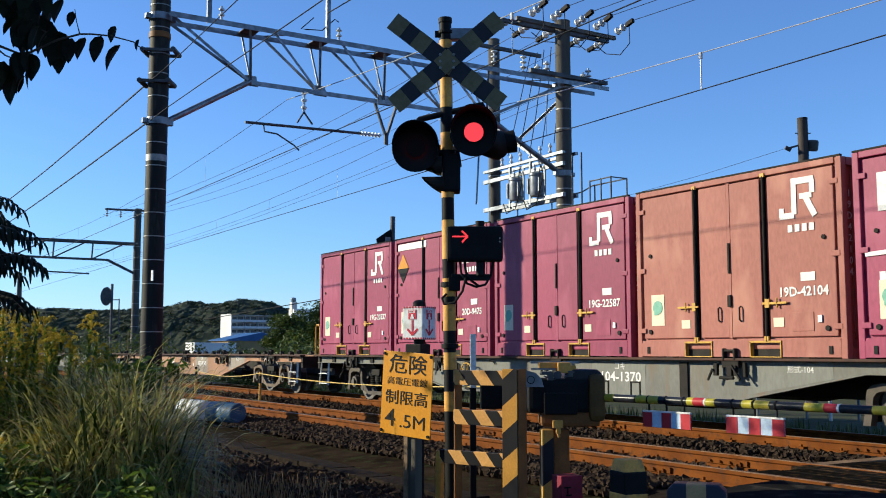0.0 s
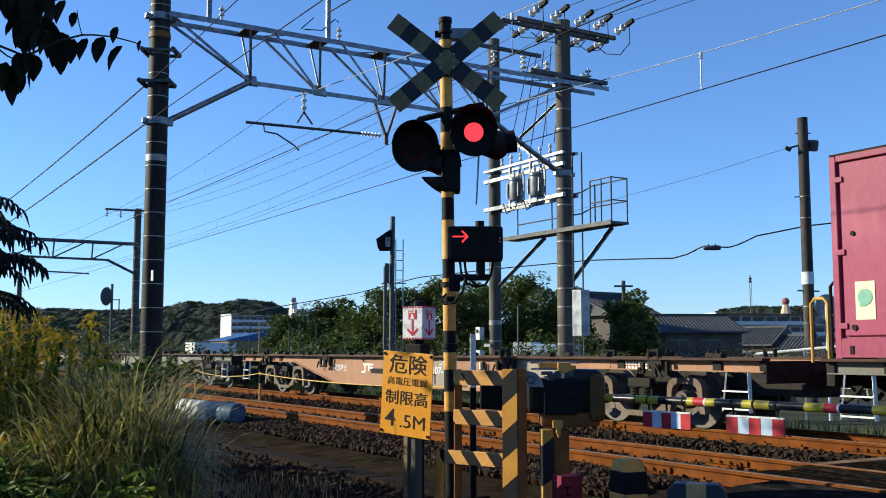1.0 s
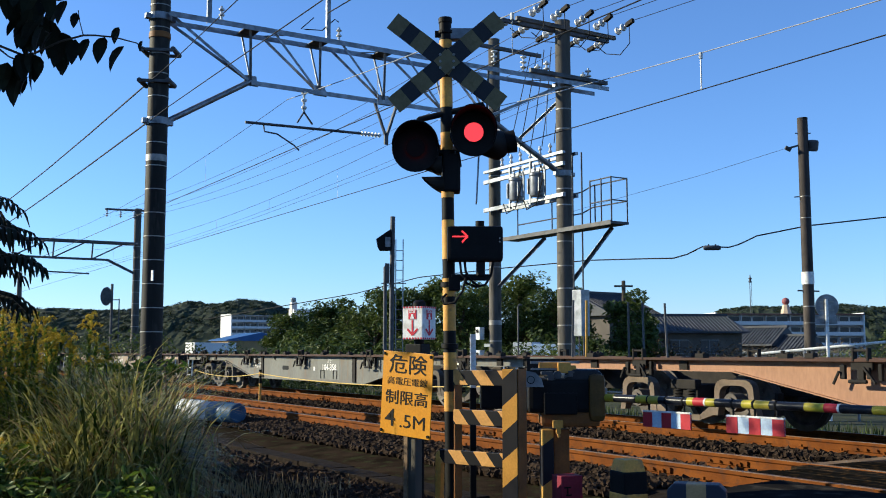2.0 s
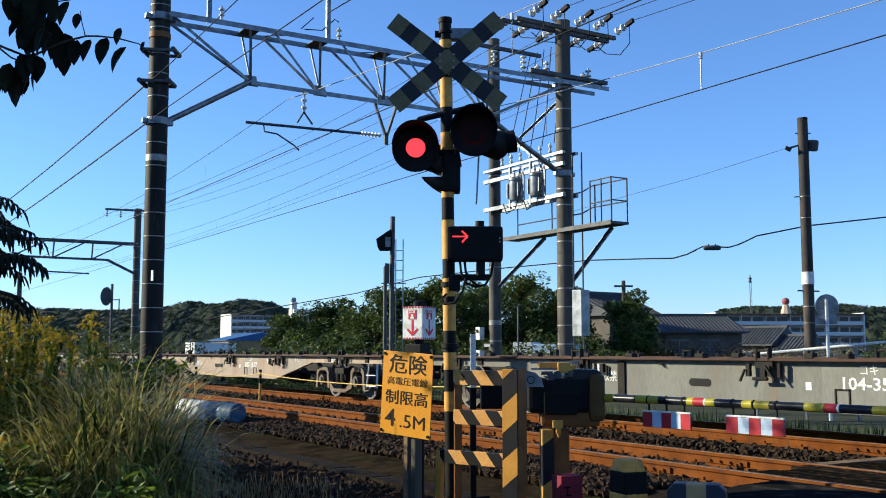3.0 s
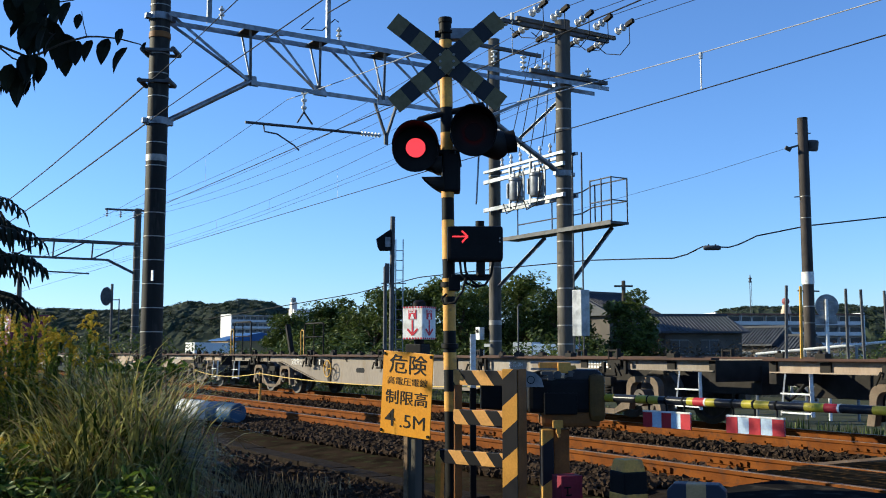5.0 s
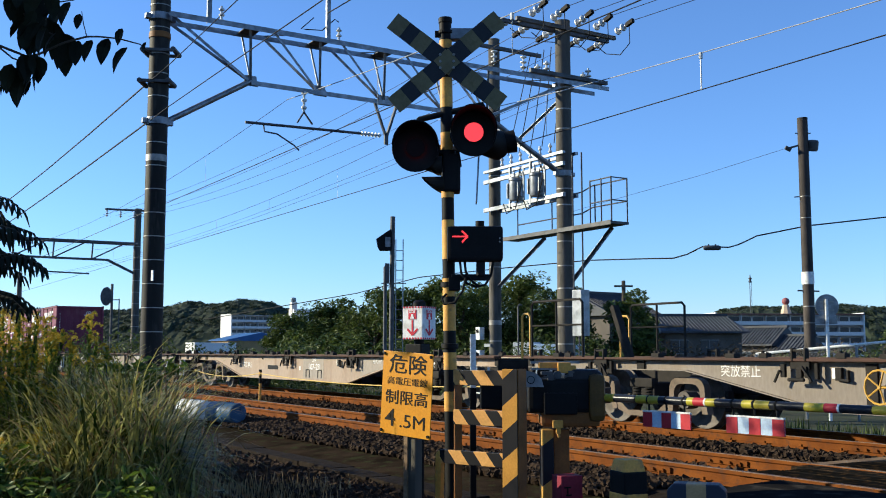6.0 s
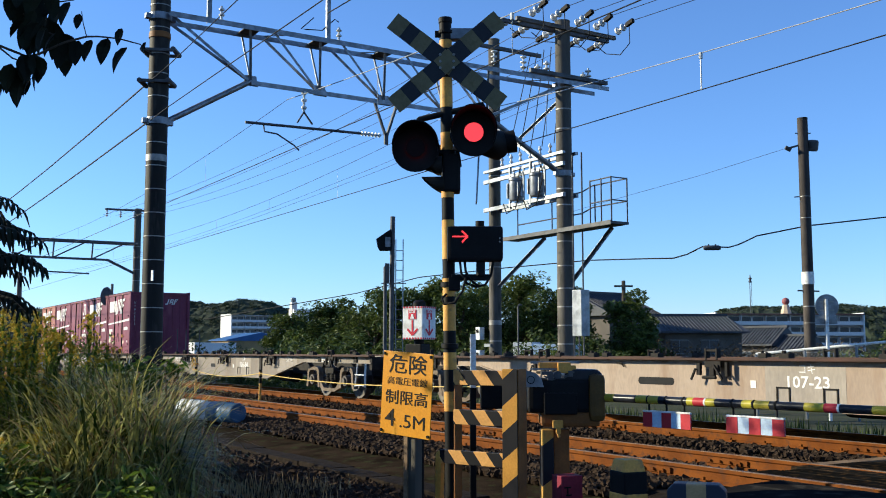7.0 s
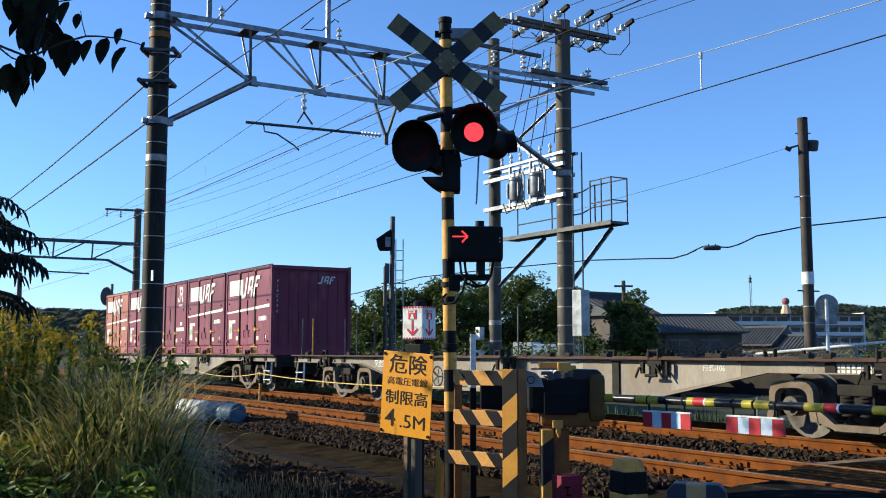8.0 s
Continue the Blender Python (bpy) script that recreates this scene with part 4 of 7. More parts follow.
def build_signal_post():
    s = thing("crossing_signal", spot(0.07, 9.0), "black and yellow crossing signal post with crossbuck and red lamps", "crossing signal")
    foot, head = Vector((0.012, 0, -0.42)), Vector((-0.05, 0, 4.12))
    at = lambda z: foot.lerp(head, (z - foot.z) / (head.z - foot.z))
    pole = part("pole", Geo().cyl(foot, head, 0.056, 20), BLACK, s, "black steel pole", smooth=True)
    for z0, z1 in ((3.86, 3.94), (3.32, 3.59), (2.87, 3.09), (2.5, 2.62), (1.95, 2.3), (1.62, 1.78), (1.32, 1.55), (0.98, 1.13), (0.62, 0.79)):
        part("band", Geo().cyl(at(z0), at(z1), 0.0575, 20), YELLOW, pole, "yellow band", smooth=True)
    cap = Geo().cyl(at(4.1), at(4.15), 0.062, 20).cyl(at(4.0), at(4.03), 0.07, 20).box(at(4.0) + Vector((-0.07, 0, 0)), (0.05, 0.06, 0.05))
    part("cap", cap, BLACK, s, bevel=0.006)
    part("junction_box", Geo().box(at(4.0) + Vector((0.13, 0.02, 0)), (0.2, 0.1, 0.1)).cyl(at(4.02) + Vector((0.05, 0, 0.02)), at(4.02) + Vector((0.3, 0, 0.03)), 0.012, 6), GALV, s, "grey junction box behind the crossbuck", bevel=0.008)
    # crossbuck: two boards of alternating reflective bands
    # band yellow dulled to olive: the front's shade is in the colour
    OLIVE = mat("shade_dulled_reflective_yellow", (0.17, 0.145, 0.07), (0.13, 0.11, 0.055), 7, 0.45, 0, 0.05, dirt=(0.12, 0.1, 0.045))
    DARKB = mat("crossbuck_black", (0.014, 0.015, 0.02), (0.02, 0.021, 0.026), 7, 0.4, 0, 0.05)
    for a, k in ((-38.0, 0), (40.2, 1)):
        m = pose(-0.035, -0.085 - 0.012 * k, 3.72, 0, -a, 0)
        bd = part("crossbuck_board", Geo().box((0, 0.008, 0), (1.24, 0.008, 0.17)), DARKB, s, "black and yellow crossbuck board", bevel=0.002, m=m)
        edges = [-0.62, -0.48, -0.36, -0.22, -0.085, 0.085, 0.22, 0.36, 0.48, 0.62]
        for i in range(9):
            if i % 2 == 0:
                part("reflective_band", Geo().box(((edges[i] + edges[i + 1]) / 2, 0.001, 0), (edges[i + 1] - edges[i], 0.004, 0.168)), OLIVE, bd)
    bolts = Geo()
    for dx in (-0.06, 0.06):
        for dz in (-0.06, 0, 0.06):
            bolts.cyl((-0.035 + dx, -0.1, 3.72 + dz), (-0.035 + dx, -0.115, 3.72 + dz), 0.012, 8)
    part("bolt", bolts, BAND, s, "row of crossbuck bolts")
    # lamp arm and lamps, two towards the road and two away
    part("lamp_arm", Geo().tube([(-0.31, -0.06, 3.1), (-0.31, -0.06, 3.17), (-0.28, -0.06, 3.2), (0.22, 0.03, 3.34), (0.28, 0.0, 3.35), (0.3, -0.02, 3.3), (0.3, -0.02, 3.22)], 0.027, 10), BLACK, s, "black pipe arm", smooth=True)
    for z in (3.12, 3.24):
        part("arm_joint", Geo().cyl((-0.31 if z < 3.2 else 0.3, -0.06 if z < 3.2 else -0.02, z), (-0.31 if z < 3.2 else 0.3, -0.06 if z < 3.2 else -0.02, z + 0.05), 0.04, 10), BLACK, s, smooth=True)
    for cx, cz, sgn in ((-0.31, 2.915, -1), (0.2, 3.055, 1)):
        lamp = part("lamp", Geo().lathe([(0.0, -0.16), (0.09, -0.155), (0.16, -0.1), (0.185, -0.03), (0.185, 0.02), (0.0, 0.02)], pose(cx, -0.14, cz, 90, 0, 0), 28), BLACK, s, "round black warning lamp housing", smooth=True)
        part("backplate", Geo().lathe([(0.1, 0.02), (0.205, 0.02), (0.21, 0.026), (0.205, 0.034), (0.1, 0.034)], pose(cx, -0.14, cz, 90, 0, 0), 32), BLACK, lamp, smooth=True)
        # visor: an open hood over the upper half, pulled towards the road
        hood = Geo()
        n = 28
        for ring, (rr, dep) in enumerate(((0.2, 0.0), (0.205, 0.26), (0.195, 0.26), (0.19, 0.0))):
            for j in range(n + 1):
                a = radians(-28 + 236 * j / n)
                short = 0.35 + 0.65 * max(0.0, math.sin(a)) ** 0.5 if dep else 0
                hood.v.append((cx + rr * math.cos(a), -0.15 - dep * short, cz + rr * math.sin(a)))
        for ring in range(3):
            for j in range(n):
                a0 = ring * (n + 1) + j
                hood.f.append((a0, a0 + 1, a0 + n + 2, a0 + n + 1))
        part("visor", hood, BLACK, lamp, "black half-round visor", smooth=True)
        part("bracket", Geo().box((cx, -0.1, cz + 0.2), (0.12, 0.12, 0.06)).cyl((cx, -0.06, cz + 0.2), (cx, -0.06, cz + 0.27), 0.025, 8), BLACK, lamp, bevel=0.006)
        # an added turning disc stands for the flashing light: one side glows red, the other is dark glass; it turns
        # over when the lamps alternate
        g = Geo().lathe([(0.0, 0.004), (0.06, 0.0035), (0.085, 0.002), (0.086, 0.0)], None, 28).lathe([(0.086, 0.0), (0.085, -0.002), (0.0, -0.004)], None, 28)
        disc = part("flash_lens_disc", g, LAMP_ON, s, "round red lens, turned over to imitate flashing", smooth=True, m=pose(cx, -0.2, cz, 90, 0, 0))
        disc.data.materials.append(LAMP_OFF)
        for p_ in disc.data.polygons:
            p_.material_index = 1 if p_.center.z < 0 else 0
        lamp_discs.append((disc, cx, cz, sgn))
        rear = part("rear_lamp", Geo().lathe([(0.0, -0.14), (0.13, -0.1), (0.16, -0.02), (0.17, 0.2), (0.155, 0.2), (0.14, 0.0), (0, 0.0)], pose(cx + 0.14, 0.1, cz - 0.03, -90, 0, -35) @ Matrix.Scale(0.8, 4), 24), BLACK, s, "lamp facing the other way", smooth=True)
        part("rear_visor", Geo().lathe([(0.1, 0), (0.13, 0.02), (0.14, 0.18), (0.13, 0.18)], pose(cx + 0.26, 0.2, cz - 0.02, 0, 80, 0) @ Matrix.Scale(0.75, 4), 18), BLACK, rear, smooth=True)
    # side-facing lamps with visors and their box below
    part("speaker_box", Geo().box((0.005, 0.02, 2.72), (0.16, 0.2, 0.34)), BLACK, s, bevel=0.02)
    part("side_plate", Geo().box((0.1, 0.05, 2.68), (0.012, 0.2, 0.42), None), GALV, s, "pale side plate", m=pose(0, 0, 0, 0, 3, 0), bevel=0.006)
    for x, z, r in ((-0.05, 2.78, 0.12), (-0.03, 2.61, 0.1)):
        h, n = Geo(), 20
        for rr, out in ((r, 0.0), (r * 0.96, 1.0), (r * 0.9, 1.0), (r * 0.94, 0.0)):
            for j in range(n + 1):
                a = radians(-60 + 300 * j / n)
                h.v.append((x - 0.03 - out * 0.2 * (0.08 + 0.92 * (0.5 + 0.5 * math.sin(a)) ** 0.8), -0.05 + rr * math.cos(a), z + rr * math.sin(a) * 0.75))
        h.f = [(k * (n + 1) + j, k * (n + 1) + j + 1, (k + 1) * (n + 1) + j + 1, (k + 1) * (n + 1) + j) for k in range(3) for j in range(n)]
        part("side_visor", h, UNDER, s, "dark visor of a side-facing lamp", smooth=True)
    for z in (2.88, 1.7, 1.16):
        part("clamp", Geo().lathe([(0.05, 0), (0.075, 0.005), (0.075, 0.045), (0.05, 0.05)], pose(at(z).x, 0, z), 18), BLACK, s, smooth=True)
    # direction indicator with a lit arrow
    ind = part("direction_indicator", Geo().box((0.21, -0.1, 2.075), (0.49, 0.14, 0.31)), BLACK, s, "black box with a lit red arrow", bevel=0.03)
    part("window", Geo().box((0.16, -0.171, 2.08), (0.32, 0.004, 0.24)), BLACK, ind)
    ar = Geo().box((0.076, -0.176, 2.135), (0.13, 0.004, 0.012))
    ar.bar((0.145, -0.176, 2.135), (0.095, -0.176, 2.185), 0.004, 0.014).bar((0.145, -0.176, 2.135), (0.095, -0.176, 2.085), 0.004, 0.014)
    part("arrow", ar, ARROW_ON, ind, "lit red arrow of light-emitting diodes")
    part("neck", Geo().cyl((0.255, -0.09, 2.22), (0.255, -0.09, 2.28), 0.04, 12).cyl((0.26, -0.09, 1.93), (0.26, -0.09, 1.8), 0.04, 12), BLACK, ind, smooth=True)
    part("hinge_pins", Geo().cyl((0.425, -0.172, 2.12), (0.425, -0.18, 2.12), 0.008, 8).cyl((0.425, -0.172, 2.09), (0.425, -0.18, 2.09), 0.008, 8), BAND, ind)
    part("bracket_arm", Geo().box((0.17, -0.07, 1.785), (0.34, 0.06, 0.055)).box((0.03, -0.02, 1.73), (0.1, 0.16, 0.12)), BLACK, s, bevel=0.006)
    for pts in ([(0.08, -0.1, 1.92), (0.09, -0.11, 1.82), (0.14, -0.11, 1.73), (0.22, -0.1, 1.7), (0.3, -0.1, 1.72), (0.35, -0.09, 1.8), (0.37, -0.09, 1.92)], [(0.12, -0.1, 1.92), (0.13, -0.12, 1.83), (0.18, -0.12, 1.75), (0.24, -0.11, 1.71)],
                [(0.13, -0.12, 1.78), (0.1, -0.13, 1.66), (0.03, -0.13, 1.56), (-0.06, -0.1, 1.55), (-0.08, -0.08, 1.6), (-0.04, -0.06, 1.64)]):
        part("cable", Geo().tube(pts, 0.011, 7), RUBBER, s, "black looping cable", smooth=True)


def build_height_sign():
    s = thing("warning_sign", spot(-0.243, 8.0, 0, -42), "yellow enamel height limit sign on a grey wooden post", "warning sign")
    board = part("board", Geo().box((0, -0.06, 0), (0.535, 0.006, 0.645)), SIGN_YELLOW, s, "yellow board with black writing", bevel=0.002, m=pose(0, 0, 0.81, 0, 3.6, 0))
    for txt, size, z, bold, sq in (("危険", 0.158, 0.215, 0.0012, 1.3), ("高電圧電線", 0.066, 0.09, 0.0, 1.33), ("制限高", 0.116, -0.04, 0.0008, 1.33)):
        lettering(txt, size, INK, board, upright(0.005, -0.064, z), bold, 0.0015, squeeze=sq)
    lettering("4", 0.19, INK, board, upright(-0.16, -0.064, -0.2), 0.001, 0.0015, squeeze=1.24)
    lettering(".5M", 0.145, INK, board, upright(0.08, -0.064, -0.215), 0.0, 0.0015, squeeze=1.33)
    for x in (-0.25, 0.25):
        for z in (-0.3, 0.3):
            part("bolt", Geo().cyl((x, -0.062, z), (x, -0.075, z), 0.012, 8), INK, board)
    part("post", Geo().box((0.03, 0.0, 0.25), (0.095, 0.08, 1.35)), POSTWOOD, s, "weathered grey wooden post", bevel=0.008)
    part("post_strip", Geo().box((-0.012, -0.05, 0.1), (0.04, 0.012, 1.0)), WOOD, s, "wooden strip nailed to the post")


def build_guard():
    s = thing("guard_frame", spot(0.3, 8.3, 0, -36), "black and yellow striped steel guard frame beside the barrier", "guard frame")
    for z in (0.925, 0.605):
        part("rail", Geo().box((0.02, 0.03, z), (0.58, 0.05, 0.12)), HAZARD, s, "striped rail", bevel=0.004)
    part("rail", Geo().box((-0.05, 0.03, 0.278), (0.72, 0.05, 0.11)), HAZARD, s, "striped lower rail", bevel=0.004)
    part("bent_leg", Geo().prism([(-0.455, 0.2), (-0.452, 0.3), (-0.41, 0.335), (-0.395, 0.225), (-0.405, -0.36), (-0.455, -0.36)], 0.003, 0.057), YELLOW, s, "yellow bent leg", bevel=0.01)
    part("upright", Geo().box((0.29, -0.01, 0.32), (0.14, 0.012, 1.36)), HAZARD_UP, s, "striped front flange", bevel=0.002)
    # the upright's unlit side, with its shade put into the brown
    part("upright_flange", Geo().box((0.363, 0.05, 0.32), (0.012, 0.12, 1.36)), SHADE_SIDE_AND_BROWN, s, "side flange browned for its shade side")
    part("rear_upright", Geo().box((-0.262, 0.06, 0.32), (0.012, 0.1, 1.34)), SHADE_SIDE_AND_BROWN, s, "brown rear upright")
    part("foot_plate", Geo().box((0.33, 0.03, -0.35), (0.26, 0.22, 0.02)).box((-0.3, 0.03, -0.35), (0.2, 0.2, 0.02)), SHADE_SIDE_AND_BROWN, s)


ARM_FROM, ARM_WAY = (1.276, 8.8, 0.75), (0.629, -0.779)


def build_barrier():
    s = thing("crossing_gate", spot(1.05, 8.8), "black and yellow barrier machine with lowered striped arm", "level crossing gate")
    part("column", Geo().box((-0.165, 0.02, 0.05), (0.1, 0.22, 0.86)), stripes("gate_column_stripes", (0.5, 0.3, 0.07), (0.016, 0.016, 0.02), 0.6, -0.8, 0.27), s, "striped column", bevel=0.012)
    # column face turned from the sun, painted darker to show it
    part("column_side", Geo().box((-0.045, 0.06, 0.05), (0.135, 0.2, 0.86)), SHADE_SIDE_AND_BROWN, s, "column side browned for its shade side", bevel=0.01)
    part("casing", Geo().box((-0.06, 0.05, 0.765), (0.54, 0.34, 0.29)), BLACK, s, "black machine casing", bevel=0.04)
    part("casing_skirt", Geo().box((0.03, 0.05, 0.57), (0.5, 0.3, 0.13)), SHADE_SIDE_AND_BROWN, s, "brown lower casing", bevel=0.03)
    part("motor_housing", Geo().box((0.25, 0.02, 0.75), (0.14, 0.36, 0.4)), mat("gate_brown_yellow", (0.13, 0.07, 0.014), (0.06, 0.036, 0.012), 2.2, 0.5, 0, 0.1), s, "brown-yellow motor housing", bevel=0.05)
    part("top_cover", Geo().prism([(-0.02, 0.88), (0.3, 0.88), (0.3, 0.955), (0.26, 0.985), (0.06, 0.99), (-0.02, 0.95)], -0.1, 0.2), NAVY, s, "blue-black rounded top cover", bevel=0.02)
    part("front_cover", Geo().box((-0.06, -0.135, 0.7), (0.28, 0.03, 0.18)), BLACK, s, bevel=0.01)
    part("counterweight", Geo().box((-0.1, 0.0, 1.02), (0.26, 0.1, 0.05)).box((-0.02, -0.08, 1.0), (0.11, 0.06, 0.09)).box((0.05, -0.05, 0.985), (0.06, 0.08, 0.07)), YELLOW, s, "yellow counterweight linkage", bevel=0.006)
    part("linkage_rod", Geo().bar((-0.3, 0.0, 1.045), (0.12, 0.0, 1.045), 0.03, 0.02).bar((-0.3, -0.04, 0.99), (0.02, -0.04, 0.985), 0.02, 0.015), GALV, s)
    dial = Geo().prism([(-0.36, 0.84), (-0.2, 0.84), (-0.22, 0.91), (-0.27, 0.96), (-0.36, 0.98)], -0.14, -0.13)
    part("pale_plate", dial, GALV, s, "pale bracket plate")
    part("plate_ring", Geo().lathe([(0.028, 0), (0.034, 0), (0.034, 0.004), (0.028, 0.004)], pose(-0.31, -0.141, 0.9, 90, 0, 0), 16), INK, s)
    gear = Geo().box((-0.17, -0.1, 0.955), (0.1, 0.05, 0.03)).box((-0.14, -0.1, 0.92), (0.05, 0.05, 0.05)).box((0.03, -0.1, 0.95), (0.04, 0.05, 0.05)).cyl((-0.08, -0.12, 0.94), (-0.08, -0.06, 0.94), 0.035, 12).bar((-0.02, -0.11, 0.92), (0.06, -0.11, 0.97), 0.015, 0.02).bar((-0.2, -0.12, 0.93), (-0.1, -0.12, 0.9), 0.01, 0.012)
    part("mechanism", gear, GALV_DULL, s, "small metal mechanism under the counterweight", bevel=0.004)
    part("lock_box", Geo().box((-0.085, -0.13, 0.53), (0.085, 0.05, 0.065)).box((-0.08, -0.13, 0.475), (0.04, 0.035, 0.05)).cyl((-0.08, -0.13, 0.45), (-0.075, -0.13, 0.42), 0.012, 8), YELLOW, s, "sunlit yellow lock box", bevel=0.005)
    # the arm, level across the road, in painted bands
    a0 = Vector((ARM_FROM[0] - 1.05, ARM_FROM[1] - 8.8, ARM_FROM[2]))
    way = Vector((ARM_WAY[0], ARM_WAY[1], 0))
    p = lambda d, z=0.0: a0 + way * d + Vector((0, 0, z))
    part("arm_socket", Geo().cyl(p(-0.34), p(0.0), 0.042, 14), RUBBER, s, "black arm socket", smooth=True)
    part("socket_mark", Geo().box(p(-0.12, -0.06), (0.09, 0.05, 0.03)), RED_PAINT, s)
    arm = part("arm", Geo().cyl(p(-0.02), p(5.6), 0.033, 16, 0.026), NAVY, s, "black and yellow barrier arm", smooth=True)
    d, k = 0.0, 0
    while d < 5.5:
        ln = (0.26, 0.24, 0.23, 0.28)[k % 4]
        if k % 2 == 0:
            r = 0.0345 - 0.007 * d / 5.6
            part("band", Geo().cyl(p(d), p(d + ln), r, 16, r - 0.0003), CHARTREUSE, arm, "yellow band", smooth=True)
        d, k = d + ln, k + 1
    for d in (1.07, 2.17, 3.3):
        part("red_band", Geo().cyl(p(d), p(d + 0.1), 0.0352 - 0.007 * d / 5.6, 16), RED_PAINT, arm, "red reflective band", smooth=True)
        part("white_ring", Geo().cyl(p(d + 0.1), p(d + 0.115), 0.0356 - 0.007 * d / 5.6, 16), WHITE_PAINT, arm, smooth=True)
    for d0, d1 in ((0.56, 1.03), (1.36, 1.85)):
        # the board's white is tinted pale blue to stand for unlit white
        fl = part("warning_board", Geo().bar(p(d0, -0.156), p(d1, -0.156), 0.012, 0.12), PALE_BLUE, s, "red and white hanging warning board")
        part("board_rim", Geo().bar(p(d0, -0.09), p(d1, -0.09), 0.022, 0.012), WHITE_PAINT, fl)
        w = (d1 - d0) / 5
        for i in (0, 2, 4):
            part("red_stripe", Geo().bar(p(d0 + w * i, -0.158), p(d0 + w * (i + 1), -0.158), 0.017, 0.118), RED_PAINT, fl, "red stripe")
        for d in (d0 + 0.06, (d0 + d1) / 2, d1 - 0.06):
            part("hanger", Geo().cyl(p(d, -0.095), p(d, 0.0), 0.008, 6).lathe([(0.032, -0.012), (0.037, 0), (0.032, 0.012)], Matrix.Translation(p(d)) @ way.to_track_quat("Z", "Y").to_matrix().to_4x4(), 14), RUBBER, fl)


def build_small_furniture():
    s = thing("emergency_button_box", spot(-0.2, 8.6, 0, -33), "white and red emergency button box on a dark post", "emergency button")
    b = part("box", Geo().box((0, 0, 1.375), (0.2, 0.2, 0.275)), WHITE_PAINT, s, "white box with red writing and arrows", bevel=0.006)
    for face, turn in (("road", 0), ("side", 90)):
        m = pose(0, 0, 0, 0, 0, turn)
        g = Geo()
        for k in range(7):
            for z in (1.505, 1.247):
                g.box((-0.085 + 0.029 * k, -0.1015, z), (0.015, 0.003, 0.014))
        part("border", g, SOS_RED, b, "red dashed border", m=m)
        part("panel", Geo().box((0, -0.1015, 1.445), (0.08, 0.003, 0.08)), SOS_RED, b, m=m)
        lettering("SOS", 0.034, WHITE_PAINT, b, m @ upright(0, -0.104, 1.468), 0.001, 0.001)
        part("pictogram", Geo().box((0, -0.104, 1.43), (0.022, 0.002, 0.034)).box((0, -0.104, 1.417), (0.036, 0.0024, 0.016)), WHITE_PAINT, b, m=m)
        ar = Geo().box((0, -0.1015, 1.345), (0.016, 0.003, 0.11))
        ar.bar((0, -0.1015, 1.275), (-0.052, -0.1015, 1.325), 0.003, 0.018).bar((0, -0.1015, 1.275), (0.052, -0.1015, 1.325), 0.0032, 0.018)
        part("arrow", ar, SOS_RED, b, "red downward arrow", m=m)
    part("lamp_cap", Geo().lathe([(0.055, 0), (0.055, 0.035), (0.035, 0.055), (0, 0.06)], pose(0, 0, 1.512), 18), BLACK, s, smooth=True)
    part("post", Geo().cyl((0, 0, -0.4), (0, 0, 1.24), 0.045, 14), BLACK, s, smooth=True)
    part("button_unit", Geo().box((0, -0.02, 1.08), (0.16, 0.14, 0.24)).cyl((0.03, -0.09, 1.08), (0.03, -0.11, 1.08), 0.035, 14), BLACK, s, bevel=0.01)
    part("button", Geo().cyl((0.03, -0.11, 1.08), (0.03, -0.122, 1.08), 0.025, 12), RED_PAINT, s)
    # small things standing at the roadside
    s = thing("cable_marker_box", spot(1.0, 8.35, 0, 20), "small maroon painted box standing on the gravel", "marker box")
    part("body", Geo().box((0, 0, -0.1), (0.19, 0.17, 0.5)), MAROON_BOX, s, bevel=0.006)
    mk = Geo().box((-0.04, -0.087, 0.06), (0.06, 0.003, 0.012)).box((-0.04, -0.087, 0.03), (0.012, 0.0034, 0.06)).box((-0.03, -0.087, 0.0), (0.05, 0.003, 0.012))
    part("mark", mk, INK, s, "small black painted mark")
    s = thing("bollard", spot(1.375, 7.7, 0, 22), "squat concrete bollard with black and yellow bands", "bollard")
    part("body", Geo().prism([(-0.095, -0.36), (0.095, -0.36), (0.095, 0.26), (-0.095, 0.26)], -0.11, 0.11), BLACK, s, "black band", bevel=0.012)
    top = Geo()
    top.v = [(-0.097, -0.112, 0.22), (0.097, -0.112, 0.22), (0.097, 0.112, 0.22), (-0.097, 0.112, 0.22), (-0.075, -0.085, 0.345), (0.075, -0.085, 0.345), (0.075, 0.085, 0.345), (-0.075, 0.085, 0.345)]
    top.f = [(0, 1, 5, 4), (1, 2, 6, 5), (2, 3, 7, 6), (3, 0, 4, 7), (4, 5, 6, 7), (0, 3, 2, 1)]
    part("top", top, YELLOW, s, "worn yellow top", bevel=0.015)
    part("band", Geo().box((0, 0, 0.02), (0.196, 0.226, 0.16)), YELLOW, s, "worn yellow band", bevel=0.01)
    s = thing("wheel_stop_kerb", spot(1.86, 7.6, 0, -18), "low black and yellow concrete kerb block", "kerb block")
    part("block", Geo().prism([(-0.21, -0.3), (0.21, -0.3), (0.21, 0.13), (0.16, 0.18), (-0.16, 0.18), (-0.21, 0.13)], -0.09, 0.09), stripes("kerb_stripes", (0.42, 0.28, 0.13), (0.03, 0.035, 0.05), 1, 0, 0.14), s, bevel=0.015)
    s = thing("control_cabinet", spot(0.62, 9.6), "small black equipment box on a post behind the guard frame", "equipment cabinet")
    part("body", Geo().box((-0.05, 0, 0.74), (0.44, 0.2, 0.26)).box((-0.34, 0.02, 0.3), (0.06, 0.06, 1.4)), BLACK, s, bevel=0.01)
